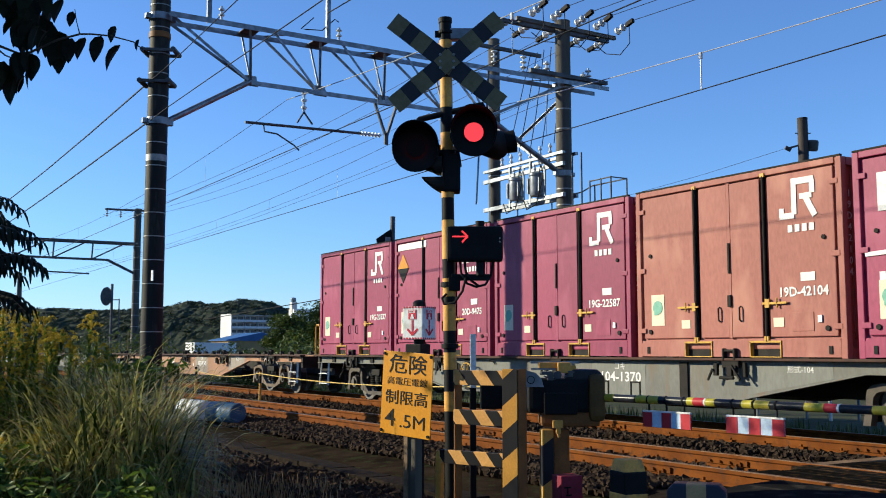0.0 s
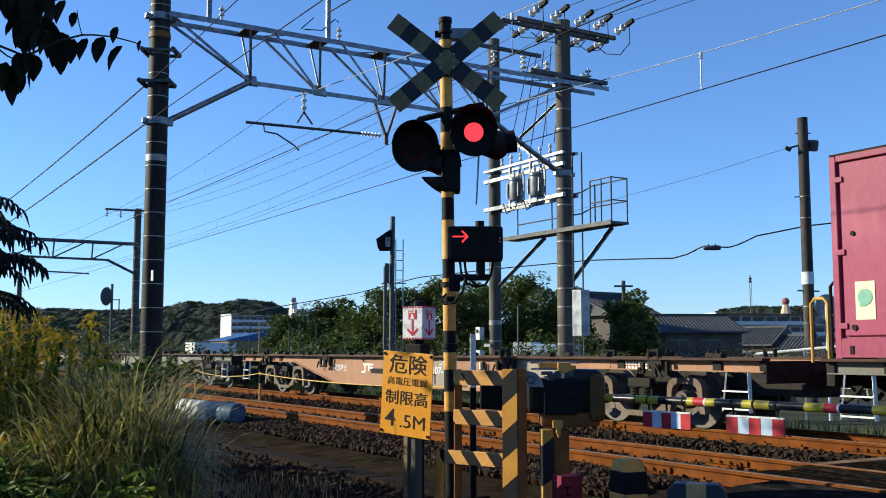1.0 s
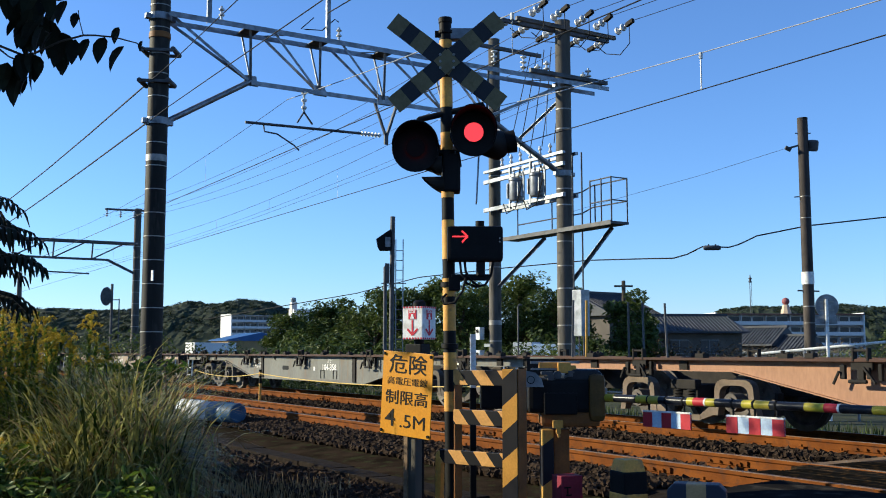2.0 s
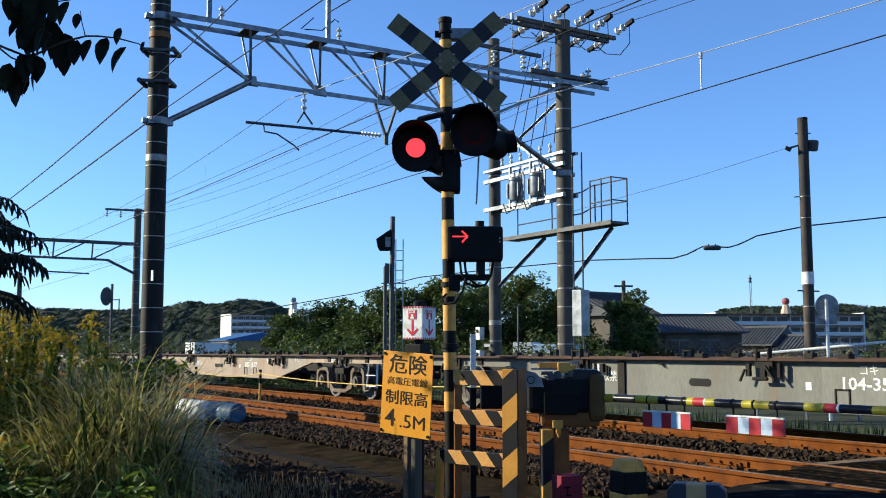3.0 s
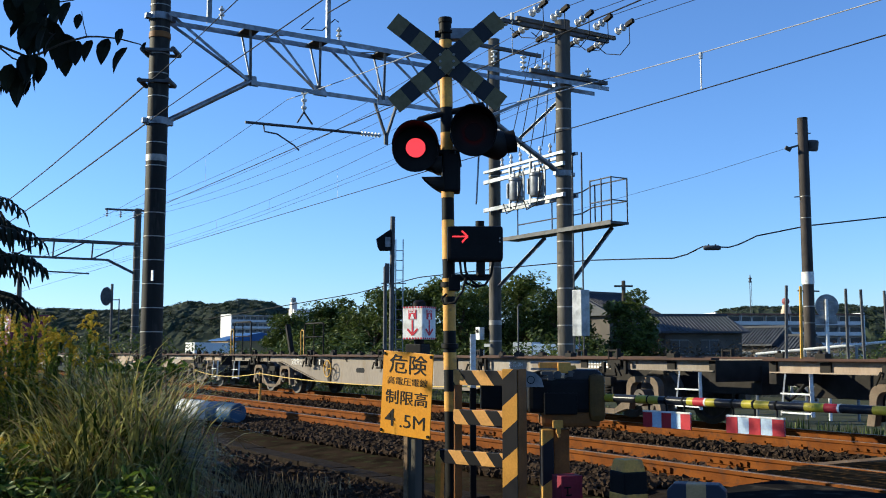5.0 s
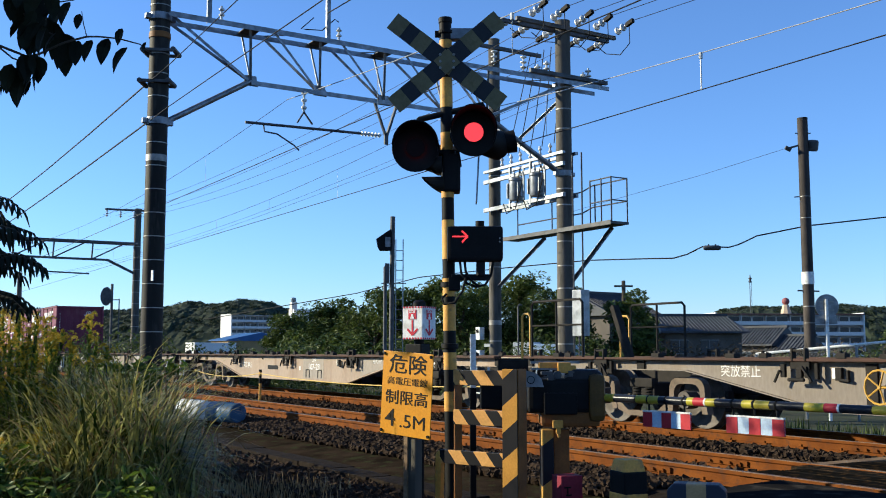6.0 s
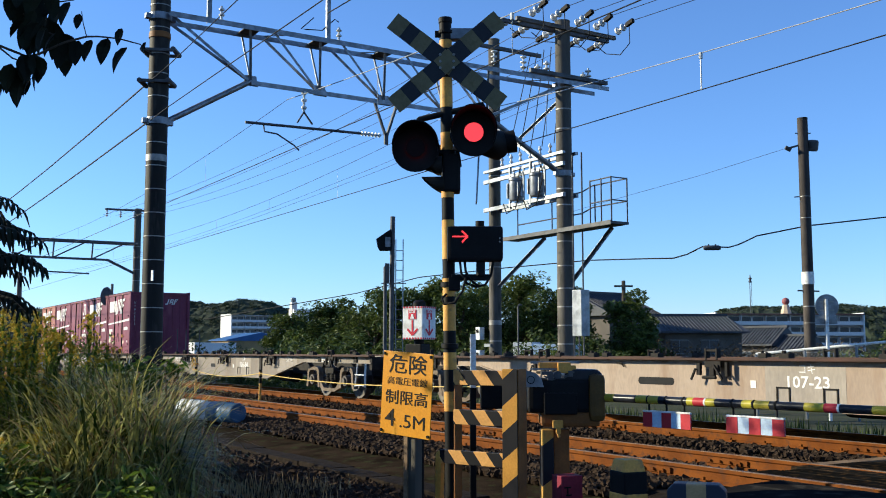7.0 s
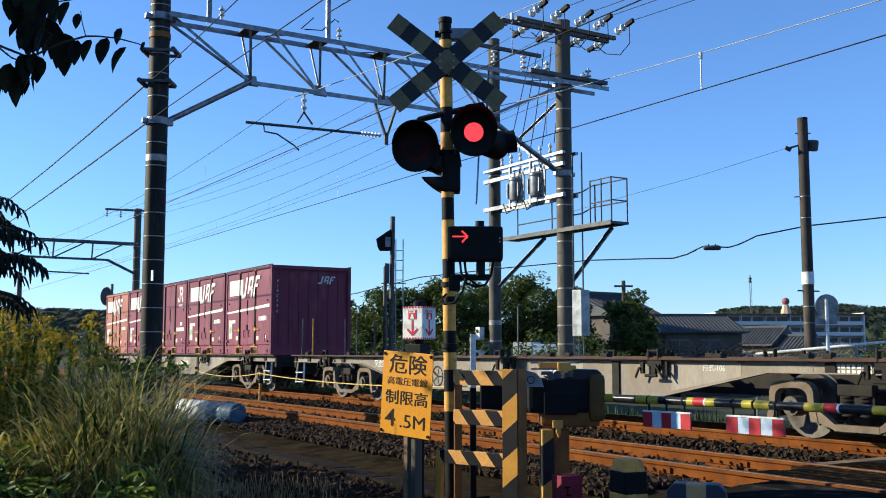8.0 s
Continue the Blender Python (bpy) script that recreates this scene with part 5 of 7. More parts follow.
    part("label_plate", Geo().box((0.12, -0.103, 0.74), (0.05, 0.004, 0.2)), WHITE_PAINT, s)
    part("cable_riser", Geo().box((-0.34, -0.03, 1.05), (0.055, 0.04, 0.5)), WHITE_PAINT, s, "pale cable riser", bevel=0.006)
    # safety rope with slim yellow and black stanchions between the tracks
    posts = [(-31.0, 9.95), (-25.6, 9.95), (-14.2, 9.95)]
    for x, y in posts[:3]:
        s = thing("rope_stanchion", pose(x, y, 0), "slim yellow and black stanchion between the tracks", "stanchion", "rope stanchions")
        part("shaft", Geo().cyl((0, 0, -0.3), (0, 0, 0.62), 0.035, 10), YELLOW, s, smooth=True)
        part("band", Geo().cyl((0, 0, 0.3), (0, 0, 0.5), 0.0365, 10), BLACK, s, smooth=True)
        part("cap", Geo().cyl((0, 0, 0.6), (0, 0, 0.66), 0.042, 10), BLACK, s, smooth=True)
    rope = Geo()
    for (xa, ya), (xb, yb) in zip(posts, posts[1:]):
        rope.tube(sag((xa, ya - 0.04, 0.56), (xb, yb - 0.04, 0.56), 0.13, 12), 0.012, 6)
    solo("safety_rope", rope, mat("yellow_rope", (0.6, 0.42, 0.12), (0.5, 0.35, 0.1), 20, 0.8), "yellow safety rope slung between the stanchions", "rope")
    # blue and white pipe ends lying on the ballast
    for (x, y), m_, lab in (((-19.9, 6.35), WHITE_PAINT, "white plastic drum lying on the ballast"), ((-18.6, 6.55), mat("blue_plastic", (0.05, 0.1, 0.17), (0.035, 0.075, 0.13), 5, 0.5), "blue plastic drum lying on the ballast")):
        s = thing("drum", pose(x, y, 0.02, 0, 0, 12), lab, "drum", "drums on the ballast")
        part("body", Geo().lathe([(0, -0.45), (0.17, -0.45), (0.19, -0.42), (0.19, -0.15), (0.2, -0.13), (0.19, -0.11), (0.19, 0.11), (0.2, 0.13), (0.19, 0.15), (0.19, 0.42), (0.17, 0.45), (0, 0.45)], pose(0, 0, -0.02, 0, 90, 0), 20), m_, s, smooth=True)
        part("bung", Geo().cyl((0.45, 0.06, 0.06), (0.47, 0.06, 0.06), 0.03, 10), m_, s)
    # cable trough lids along the foot of the ballast
    tr = thing("cable_trough", pose(0, 0, 0), "row of concrete cable trough lids beside the ballast", "cable trough", kind="structure")
    # concrete lids take the dark ballast colour in place of the bank's shadow
    lid = mesh_of(Geo().box((0, 0, -0.34), (0.98, 0.34, 0.12)), BALLAST_BED, "lid", 0.012)
    for i in range(16):
        part("lid", lid, SLEEPER, tr, m=pose(-24 + 1.0 * i, 5.55 + 0.02 * math.sin(i * 2.3), 0.005 * math.sin(i * 1.7), 0, 0, 0.8 * math.sin(i * 3)))


# ---- line-side poles, portal truss, transformers and wires ----
def insulator(p0, p1, discs=3, r=0.07):
    """A string of porcelain discs between two points."""
    a, b = Vector(p0), Vector(p1)
    d = b - a
    m = Matrix.Translation(a) @ d.to_track_quat("Z", "Y").to_matrix().to_4x4()
    prof = [(0.0, 0.0), (0.022, 0.0)]
    for i in range(discs):
        z = d.length * (i + 0.5) / discs
        h = d.length / discs
        prof += [(0.022, z - h * 0.35), (r, z - h * 0.2), (r, z), (0.03, z + h * 0.2)]
    prof += [(0.022, d.length), (0.0, d.length)]
    return Geo().lathe(prof, m, 12)


def build_pole(x, y, top, r, material, label, base=-0.6, bands=(), lean=0.0, name="catenary_pole", category="catenary pole", group="line-side poles"):
    p = thing(name, pose(x, y, 0), label, category, group)
    part("shaft", Geo().cyl((0, 0, base), (lean, 0, top), r * 1.06, 24, r * 0.94), material, p, smooth=True)
    part("cap", Geo().lathe([(r * 0.96, 0), (r * 0.96, 0.03), (0, 0.06)], pose(lean, 0, top), 20), material, p, smooth=True)
    for z, h in bands:
        f = (z - base) / (top - base)
        rr = r * (1.06 - 0.12 * f) + 0.006
        part("band", Geo().lathe([(rr - 0.02, 0), (rr, 0), (rr, h), (rr - 0.02, h)], pose(lean * f, 0, z), 24), BAND, p, "pale steel band", smooth=True)
    return p


def build_portal(x, y0, y1, near_pole, far_top, bracket=True):
    """A triangular lattice beam over both tracks, hung between two concrete poles."""
    p = thing("portal_truss", pose(x, 0, 0), "galvanised lattice beam spanning both tracks", "portal truss", "portal trusses")
    zt, zb, h = 7.78, 6.7, 0.28
    for s in (-h, h):
        part("top_chord", Geo().angle((s, y0 + 0.1, zt), (s, y1 + 1.2, zt), 0.1, 0.016), GALV, p)
    b0, b1 = y0 + 1.9, y1 - 2.3
    part("bottom_chord", Geo().angle((0, b0, zb), (0, b1, zb - 0.02), 0.09, 0.016), GALV, p)
    nodes = [b0 + 1.56 * i for i in range(4)] + [b1]
    g_ = []
    for i, yb in enumerate(nodes):
        z = zb - 0.005 * i
        for s in (-h, h):
            part("lacing", Geo().angle((0, yb, z), (s, yb - 0.12, zt), 0.05, 0.009), GALV, p)
            if i < 4:
                part("diagonal", Geo().angle((s, yb + 0.35, zt), (0, nodes[i + 1] - 0.05, z), 0.055, 0.009), GALV, p)
        part("gusset", Geo().prism([(-0.16, -0.1), (0.16, -0.1), (0.12, 0.12), (-0.12, 0.12)], -0.008, 0.008, pose(0, yb, z, 0, 0, 90)), GALV, p)
    for s in (-h, h):
        part("end_diagonal", Geo().angle((s * 0.7, y0 + 0.2, zt - 0.03), (0, b0, zb), 0.06, 0.01), GALV, p)
        part("end_diagonal", Geo().angle((s * 0.7, y1 - 0.2, zt - 0.1), (0, b1, zb - 0.02), 0.06, 0.01), GALV, p)
    part("knee_brace", Geo().tube([(0, y0 + 0.2, 5.66), (0, b0, zb)], 0.06, 10), GALV, p, smooth=True)
    part("knee_brace", Geo().tube([(0, y1 - 0.2, 5.55), (0, b1, zb - 0.02)], 0.06, 10), GALV, p, smooth=True)
    for k in range(4):
        part("cross_tie", Geo().bar((-h, y0 + 2.2 + 2.3 * k, zt), (h, y0 + 2.9 + 2.3 * k, zt), 0.05, 0.01), GALV, p)
    for yy, z in ((y0, 7.72), (y0, 5.62), (y1, 7.7), (y1, 5.5)):
        cl = Geo().lathe([(0.19, -0.07), (0.225, -0.07), (0.225, 0.07), (0.19, 0.07)], pose(0, yy, z), 24).box((0, yy - 0.25, z), (0.12, 0.1, 0.1)).box((0, yy + 0.25, z), (0.12, 0.1, 0.1))
        part("clamp", cl, GALV, p, "bolted steel clamp", bevel=0.004)
    # pull-off pipes under the beam, one for each track
    if bracket:
        part("drop_hanger", insulator((0, y0 + 3.1, zb - 0.02), (0, y0 + 3.1, 6.2), 3, 0.06), PORCELAIN, p, "white insulator string", smooth=True)
        part("hanger_fork", Geo().bar((0, y0 + 3.1, 6.2), (0, y0 + 2.95, 5.95), 0.03, 0.03).bar((0, y0 + 3.1, 6.2), (0, y0 + 3.3, 5.95), 0.03, 0.03), GALV_DULL, p)
        part("pull_off_pipe", Geo().tube([(0, y0 + 1.8, 5.83), (0, y0 + 4.45, 5.89)], 0.03, 8), GALV_DULL, p, smooth=True)
        part("pipe_insulator", insulator((0, y0 + 4.45, 5.89), (0, y0 + 4.95, 5.9), 6, 0.055), PORCELAIN, p, "grey ribbed insulator", smooth=True)
        part("pipe_end", Geo().box((0, y0 + 5.08, 5.83), (0.05, 0.09, 0.24)).bar((0, y0 + 4.77, 6.68), (0, y0 + 5.06, 5.92), 0.05, 0.05).bar((0, y0 + 5.36, 6.68), (0, y0 + 5.1, 5.92), 0.07, 0.05), GALV_DULL, p)
        part("steady_arm", Geo().tube([(0, y0 + 2.2, 5.83), (0, y0 + 2.22, 5.68), (0, y0 + 2.5, 5.66), (0, y0 + 2.9, 5.45), (0, y0 + 3.0, 5.36)], 0.018, 6), GALV_DULL, p, smooth=True)
        for yy, z in ((y0 + 0.95, zt), (y0 + 3.6, zt)):
            part("riser", Geo().angle((0, yy, z), (0, yy, z + 1.1), 0.08, 0.012), GALV, p)
            part("riser_insulator", insulator((0.0, yy + 0.3, z + 0.05), (0.0, yy + 0.3, z + 0.4), 3, 0.06), PORCELAIN, p, smooth=True)
        part("feeder_arm", Geo().bar((0, y0 + 0.9, 8.8), (0, y0 + 4.2, 8.9), 0.08, 0.08), GALV, p)
        part("earth_lead", Geo().tube([(0, y0 + 3.3, 8.3), (0.02, y0 + 3.0, 8.0), (0.02, y0 + 3.1, 7.95 + 0.05), (0, y0 + 3.5, 8.05), (0, y0 + 3.8, 8.35), (0, y0 + 3.9, 8.3)], 0.012, 5), RUBBER, p, smooth=True)
        for k, yy in enumerate(nodes[:3]):
            part("top_plate", Geo().box((0, yy - 0.05, zt - 0.03), (0.62, 0.34, 0.014)), GALV_DULL, p, "dark cover plate across the chords")
    return p


def build_lineside():
    b1 = [(1.5 + 0.46 * i, 0.018) for i in range(16)] + [(4.82, 0.13), (6.95, 0.03), (8.2, 0.02)]
    p1 = build_pole(-19.7, 5.43, 10.2, 0.2, SHADE_DARK_POLE, "dark painted concrete pole with pale steel bands, deepened for its shade side", bands=b1)
    part("number_plate", Geo().box((0.17, -0.12, 2.58), (0.14, 0.02, 0.2), pose(0, 0, 0, 0, 0, 12)), WHITE_PAINT, p1, "small white plate")
    for z, a, b in ((6.4, -0.34, 0.28), (7.02, -0.3, 0.36)):
        g = Geo().bar((a, -0.22, z), (b, -0.22, z - 0.02), 0.05, 0.06).bar((a, 0.22, z), (b, 0.22, z - 0.02), 0.05, 0.06).cyl((a + 0.03, -0.25, z), (a + 0.03, 0.25, z), 0.05, 10).cyl((b - 0.03, -0.25, z), (b - 0.03, 0.25, z), 0.05, 10)
        part("cross_bracket", g, GALV_DULL, p1, "dark bolted bracket", m=pose(0, 0, 0, 0, 0, TRACK_ANGLE), bevel=0.005)
    part("wrap", Geo().lathe([(0.19, 0), (0.214, 0.01), (0.21, 0.12), (0.19, 0.13)], pose(0, 0, 7.28), 20), SHADE_SIDE_AND_BROWN, p1, "brown tape wrap", smooth=True)
    part("conduit", Geo().tube([(-0.2, -0.1, -0.4), (-0.2, -0.1, 7.5)], 0.02, 6), UNDER, p1)
    b2 = [(0.95, 0.03), (1.3, 0.03), (1.75, 0.03), (2.2, 0.03), (2.65, 0.03), (3.2, 0.03), (3.8, 0.03), (4.7, 0.03), (5.1, 0.03), (6.6, 0.03), (7.1, 0.03)]
    build_pole(-19.7, 15.5, 9.35, 0.2, CONCRETE, "grey concrete pole carrying crossarms and transformers", bands=b2)
    build_pole(-22.9, 15.6, 9.75, 0.165, CONCRETE, "grey concrete pole carrying the transformer frame", bands=[(0.7, 0.03), (1.4, 0.03), (1.85, 0.12), (3.4, 0.03), (4.5, 0.03), (5.9, 0.03), (7.4, 0.03)])
    build_portal(-19.7, 5.43, 15.5, p1, 9.3)
    # high-voltage crossarms
    for x, z, ya, yb, lab in ((-19.95, 9.2, 13.7, 17.2, "upper"), (-19.45, 9.12, 13.9, 17.0, "upper"), (-19.95, 7.95, 14.4, 16.95, "lower"), (-19.45, 7.9, 14.3, 16.7, "lower"), (-22.75, 9.5, 15.0, 17.1, "rear")):
        c = thing("crossarm", pose(x, 0, 0), "dark steel crossarm with porcelain insulators", "crossarm", "crossarms")
        part("beam", Geo().box((0, (ya + yb) / 2, z), (0.09, yb - ya, 0.1)), GALV_DULL, c, bevel=0.006)
        if lab == "upper" and x < -19.7:
            part("spacer", Geo().box((0.25, 14.2, z - 0.04), (0.5, 0.05, 0.05)).box((0.25, 16.7, z - 0.04), (0.5, 0.05, 0.05)), GALV_DULL, c)
        ins = [ya + 0.35, ya + 1.0, ya + 1.75, yb - 0.75, yb - 0.05] if lab == "upper" else [ya + 0.5, yb - 0.6]
        for k, yy in enumerate(ins):
            if lab == "upper" and x > -19.7:
                part("strain_insulator", insulator((0.1, yy, z + 0.12), (0.5, yy, z + 0.2), 2, 0.1), PORCELAIN, c, smooth=True)
                part("strain_clamp", Geo().bar((0.5, yy, z + 0.2), (0.75, yy, z + 0.26), 0.09, 0.1), UNDER, c)
                part("jumper", Geo().tube([(0.6, yy, z + 0.2), (0.5, yy + 0.1, z - 0.25), (0.1, yy + 0.12, z - 0.45), (-0.4, yy + 0.1, z - 0.3), (-0.75, yy, z + 0.02)], 0.012, 5), WIRE, c)
            elif lab == "upper":
                part("strain_insulator", insulator((-0.1, yy, z + 0.05), (-0.5, yy, z - 0.02), 2, 0.1), PORCELAIN, c, smooth=True)
                part("strain_clamp", Geo().bar((-0.5, yy, z - 0.02), (-0.75, yy, z - 0.06), 0.09, 0.1), UNDER, c)
            elif lab == "rear":
                part("hung_insulator", insulator((0, yy, z - 0.06), (0, yy, z - 0.5), 3, 0.09), PORCELAIN, c, smooth=True)
            else:
                part("pin_insulator", insulator((0, yy, z + 0.05), (0, yy, z + 0.3), 2, 0.08), PORCELAIN, c, smooth=True)
    # transformer frame between the two poles, with a railed platform
    t = thing("transformer_platform", pose(0, 15.5, 0), "steel transformer platform with railing between two poles", "transformer platform")
    for z, dy in ((6.0, -0.2), (6.0, 0.2), (5.72, -0.2), (4.95, -0.2), (4.95, 0.2)):
        part("beam", Geo().box((-21.2, dy, z), (3.5, 0.08, 0.1 if z < 5.9 else 0.07)), GALV, t)
    for x in (-21.4, -20.5):
        tr = part("transformer", Geo().lathe([(0, 0), (0.17, 0), (0.18, 0.03), (0.18, 0.5), (0.2, 0.52), (0.2, 0.57), (0.1, 0.62), (0, 0.63)], pose(x, -0.25, 5.03), 18), GALV, t, "grey transformer can", smooth=True)
        part("bushing", insulator((x - 0.08, -0.25, 5.64), (x - 0.1, -0.25, 5.86), 3, 0.04), PORCELAIN, tr)
        part("fin", Geo().box((x - 0.2, -0.25, 5.3), (0.04, 0.3, 0.4)).box((x + 0.2, -0.25, 5.3), (0.03, 0.2, 0.36)), GALV, tr, bevel=0.005)
        part("hanger", Geo().box((x - 0.3, -0.22, 5.4), (0.06, 0.06, 1.1)).box((x + 0.3, -0.22, 5.4), (0.04, 0.04, 0.9)), GALV, tr)
        part("lead", Geo().tube([(x + 0.1, -0.25, 5.6), (x + 0.25, -0.3, 5.8), (x + 0.35, -0.3, 5.5), (x + 0.1, -0.35, 4.8), (x - 0.3, -0.35, 4.72), (x - 0.5, -0.3, 5.0)], 0.015, 6), RUBBER, tr)
    for k in range(6):
        part("fuse", insulator((-22.1 + 0.42 * k, -0.2, 6.04), (-22.1 + 0.42 * k, -0.2, 6.3), 2, 0.05), PORCELAIN, t)
    for k in range(5):
        part("drop_lead", Geo().tube([(-21.9 + 0.5 * k, -0.15, 6.3), (-21.6 + 0.45 * k, -0.1, 7.2), (-21.2 + 0.3 * k, 0.1, 8.9)], 0.012, 5), WIRE, t)
    part("strut", Geo().angle((-22.6, 0, 7.2), (-19.9, 0, 5.6), 0.08, 0.012), GALV, t)
    part("strut", Geo().angle((-19.9, 0, 7.4), (-22.5, 0, 6.4), 0.06, 0.01), GALV, t)
    part("platform_plate", Geo().box((-19.93, 0.06, 4.08), (4.4, 0.52, 0.06)), GALV_DULL, t, "dark platform floor")
    part("platform_edge", Geo().box((-19.93, -0.215, 4.08), (4.4, 0.03, 0.1)), GALV_DULL, t)
    part("brace", Geo().angle((-20.8, 0.2, 4.05), (-22.75, 0.1, 2.9), 0.07, 0.01), GALV, t)
    part("brace", Geo().angle((-18.2, 0.2, 4.05), (-19.6, 0.1, 2.85), 0.07, 0.01), GALV, t)
    for x, y in ((-17.75, 0.3), (-17.75, -0.18), (-18.3, 0.3), (-18.9, 0.3), (-20.6, 0.3), (-22.1, 0.3), (-18.5, -0.18), (-18.1, -0.18)):
        part("rail_post", Geo().cyl((x, y, 4.1), (x, y, 5.15), 0.017, 6), GALV_DULL, t)
    for z in (4.6, 5.13):
        part("hand_rail", Geo().tube([(-22.1, 0.3, z - 0.1), (-19.4, 0.3, z - 0.1), (-19.0, 0.3, z), (-17.75, 0.3, z), (-17.75, -0.18, z), (-18.5, -0.18, z)], 0.017, 6), GALV_DULL, t)
    for dx in (0, 0.35):
        part("ladder_rail", Geo().cyl((-19.25 + dx, -0.1, 1.0), (-19.25 + dx, -0.1, 5.9), 0.02, 6), GALV_DULL, t)
    part("meter_box", Geo().box((-18.75, -0.3, 2.03), (0.34, 0.25, 1.08)), GALV, t, "tall pale switch box", bevel=0.01)
    # far portal down the line, with its own pole
    build_pole(-54, 14.0, 8.6, 0.19, CONCRETE, "grey concrete pole of a farther portal", bands=[(1.2 + 0.6 * i, 0.03) for i in range(10)])
    build_pole(-54, 4.0, 8.6, 0.19, CONCRETE, "grey concrete pole of a farther portal", bands=[(1.2 + 0.6 * i, 0.03) for i in range(10)])
    far = thing("portal_truss", pose(-54, 0, 0), "galvanised lattice beam of the farther portal", "portal truss", "portal trusses")
    for s in (-0.25, 0.25):
        part("top_chord", Geo().bar((s, 4.0, 6.72), (s, 14.0, 6.75), 0.12, 0.12), GALV_DULL, far)
    part("bottom_chord", Geo().bar((0, 5.2, 5.85), (0, 12.5, 5.85), 0.11, 0.11), GALV_DULL, far)
    for i in range(4):
        yb = 6.0 + 1.9 * i
        part("lacing", Geo().bar((0, yb, 5.85), (0, yb + 0.05, 6.72), 0.07, 0.07), GALV_DULL, far)
        part("diagonal", Geo().bar((0, yb, 5.85), (0, yb + 1.6, 6.72), 0.07, 0.07), GALV_DULL, far)
    part("knee_brace", Geo().bar((0, 12.5, 5.85), (0, 13.9, 5.2), 0.12, 0.12), GALV_DULL, far)
    part("pull_off_pipe", Geo().bar((0, 9.0, 5.15), (0, 11.6, 5.1), 0.07, 0.07), GALV_DULL, far)
    part("feeder_arm", Geo().bar((0, 12.3, 8.5), (0, 14.3, 8.55), 0.1, 0.1), GALV_DULL, far)
    for k in range(3):
        part("insulator", insulator((0, 12.4 + 0.7 * k, 8.45), (0, 12.4 + 0.7 * k, 8.1), 3, 0.08), PORCELAIN, far)
    build_pole(-62.5, 9.6, 5.6, 0.14, CONCRETE, "slim concrete pole far along the line")
    # colour-light signals seen from behind
    s = thing("railway_signal", spot(-1.58, 31, 0), "slim railway signal mast with ladder and dark head", "railway signal", "railway signals")
    part("mast", Geo().cyl((0, 0, -0.6), (0.04, 0, 5.25), 0.075, 10), GALV_DULL, s, smooth=True)
    part("head", Geo().prism([(-0.46, 4.55), (-0.02, 4.85), (0.02, 4.75), (0.02, 4.2), (-0.36, 4.2), (-0.42, 4.3)], -0.14, 0.14), BLACK, s, "black signal head seen from the side", bevel=0.02)
    part("panel", Geo().box((-0.1, -0.15, 4.45), (0.16, 0.02, 0.3)), GALV, s)
    for dx in (0.14, 0.36):
        part("ladder_rail", Geo().cyl((dx, 0, 1.0), (dx, 0, 4.55), 0.017, 6), GALV, s)
    for k in range(11):
        part("rung", Geo().cyl((0.14, 0, 1.2 + 0.3 * k), (0.36, 0, 1.2 + 0.3 * k), 0.012, 5), GALV, s)
    part("side_box", Geo().box((-0.12, -0.08, 3.5), (0.14, 0.12, 0.6)), GALV_DULL, s, bevel=0.01)
    part("stay", Geo().bar((-0.3, 0, 3.2), (0.45, 0, 3.2), 0.03, 0.03), GALV_DULL, s)
    build_pole(*spot(-1.82, 32).translation[:2], 3.75, 0.06, GALV_DULL, "short slim steel post beside the signal", name="steel_post", category="post")
    s = thing("railway_signal", spot(-14.85, 45, 0), "round railway signal back on a slim mast", "railway signal", "railway signals")
    part("mast", Geo().cyl((0.22, 0, -0.6), (0.22, 0, 4.1), 0.06, 8), GALV_DULL, s, smooth=True)
    part("disc", Geo().lathe([(0, 0), (0.3, 0), (0.32, 0.03), (0.3, 0.1), (0, 0.12)], pose(0, -0.05, 3.55, 90, 0, 0) @ Matrix.Diagonal((0.8, 1.3, 1, 1)), 24), GALV_DULL, s, "round grey back plate", smooth=True)
    part("bracket", Geo().bar((0.2, 0, 3.4), (0.55, 0, 3.4), 0.04, 0.04).bar((0.55, 0, 3.45), (0.55, 0, 1.5), 0.04, 0.04), GALV_DULL, s)
    # utility pole beyond the road
    p4 = build_pole(*spot(10.05, 28).translation[:2], 7.6, 0.15, BROWN_POLE, "dark grey-brown concrete utility pole with a white wrapped band", bands=[(1.1, 0.02), (1.9, 0.02), (2.35, 0.03), (4.8, 0.02), (5.4, 0.02)], name="utility_pole", category="utility pole")
    part("wrapped_notice", Geo().lathe([(0.15, 0), (0.166, 0), (0.166, 0.34), (0.15, 0.34)], pose(0, 0, 2.97), 20), WHITE_PAINT, p4, "white wrapped notice", smooth=True)
    q = TRACK_ANGLE
    fit_ = Geo().bar((-0.5, 0, 6.75), (0.2, 0, 6.95), 0.05, 0.05).lathe([(0, -0.16), (0.13, -0.15), (0.15, -0.1), (0.15, 0.1), (0.13, 0.15), (0, 0.16)], pose(0.27, 0, 6.85, 18, 0, 0), 14).bar((-0.22, 0, 7.2), (0.22, 0, 7.2), 0.03, 0.03).bar((-0.3, 0, 5.4), (0.05, 0, 5.42), 0.03, 0.03).cyl((-0.5, 0, 6.8), (-0.35, 0, 6.72), 0.06, 8).bar((-0.3, 0, 2.8), (0.3, 0, 2.78), 0.04, 0.04)
    part("fittings", fit_, GALV_DULL, p4, "small line fittings", m=pose(0, 0, 0, 0, 0, q), bevel=0.006)


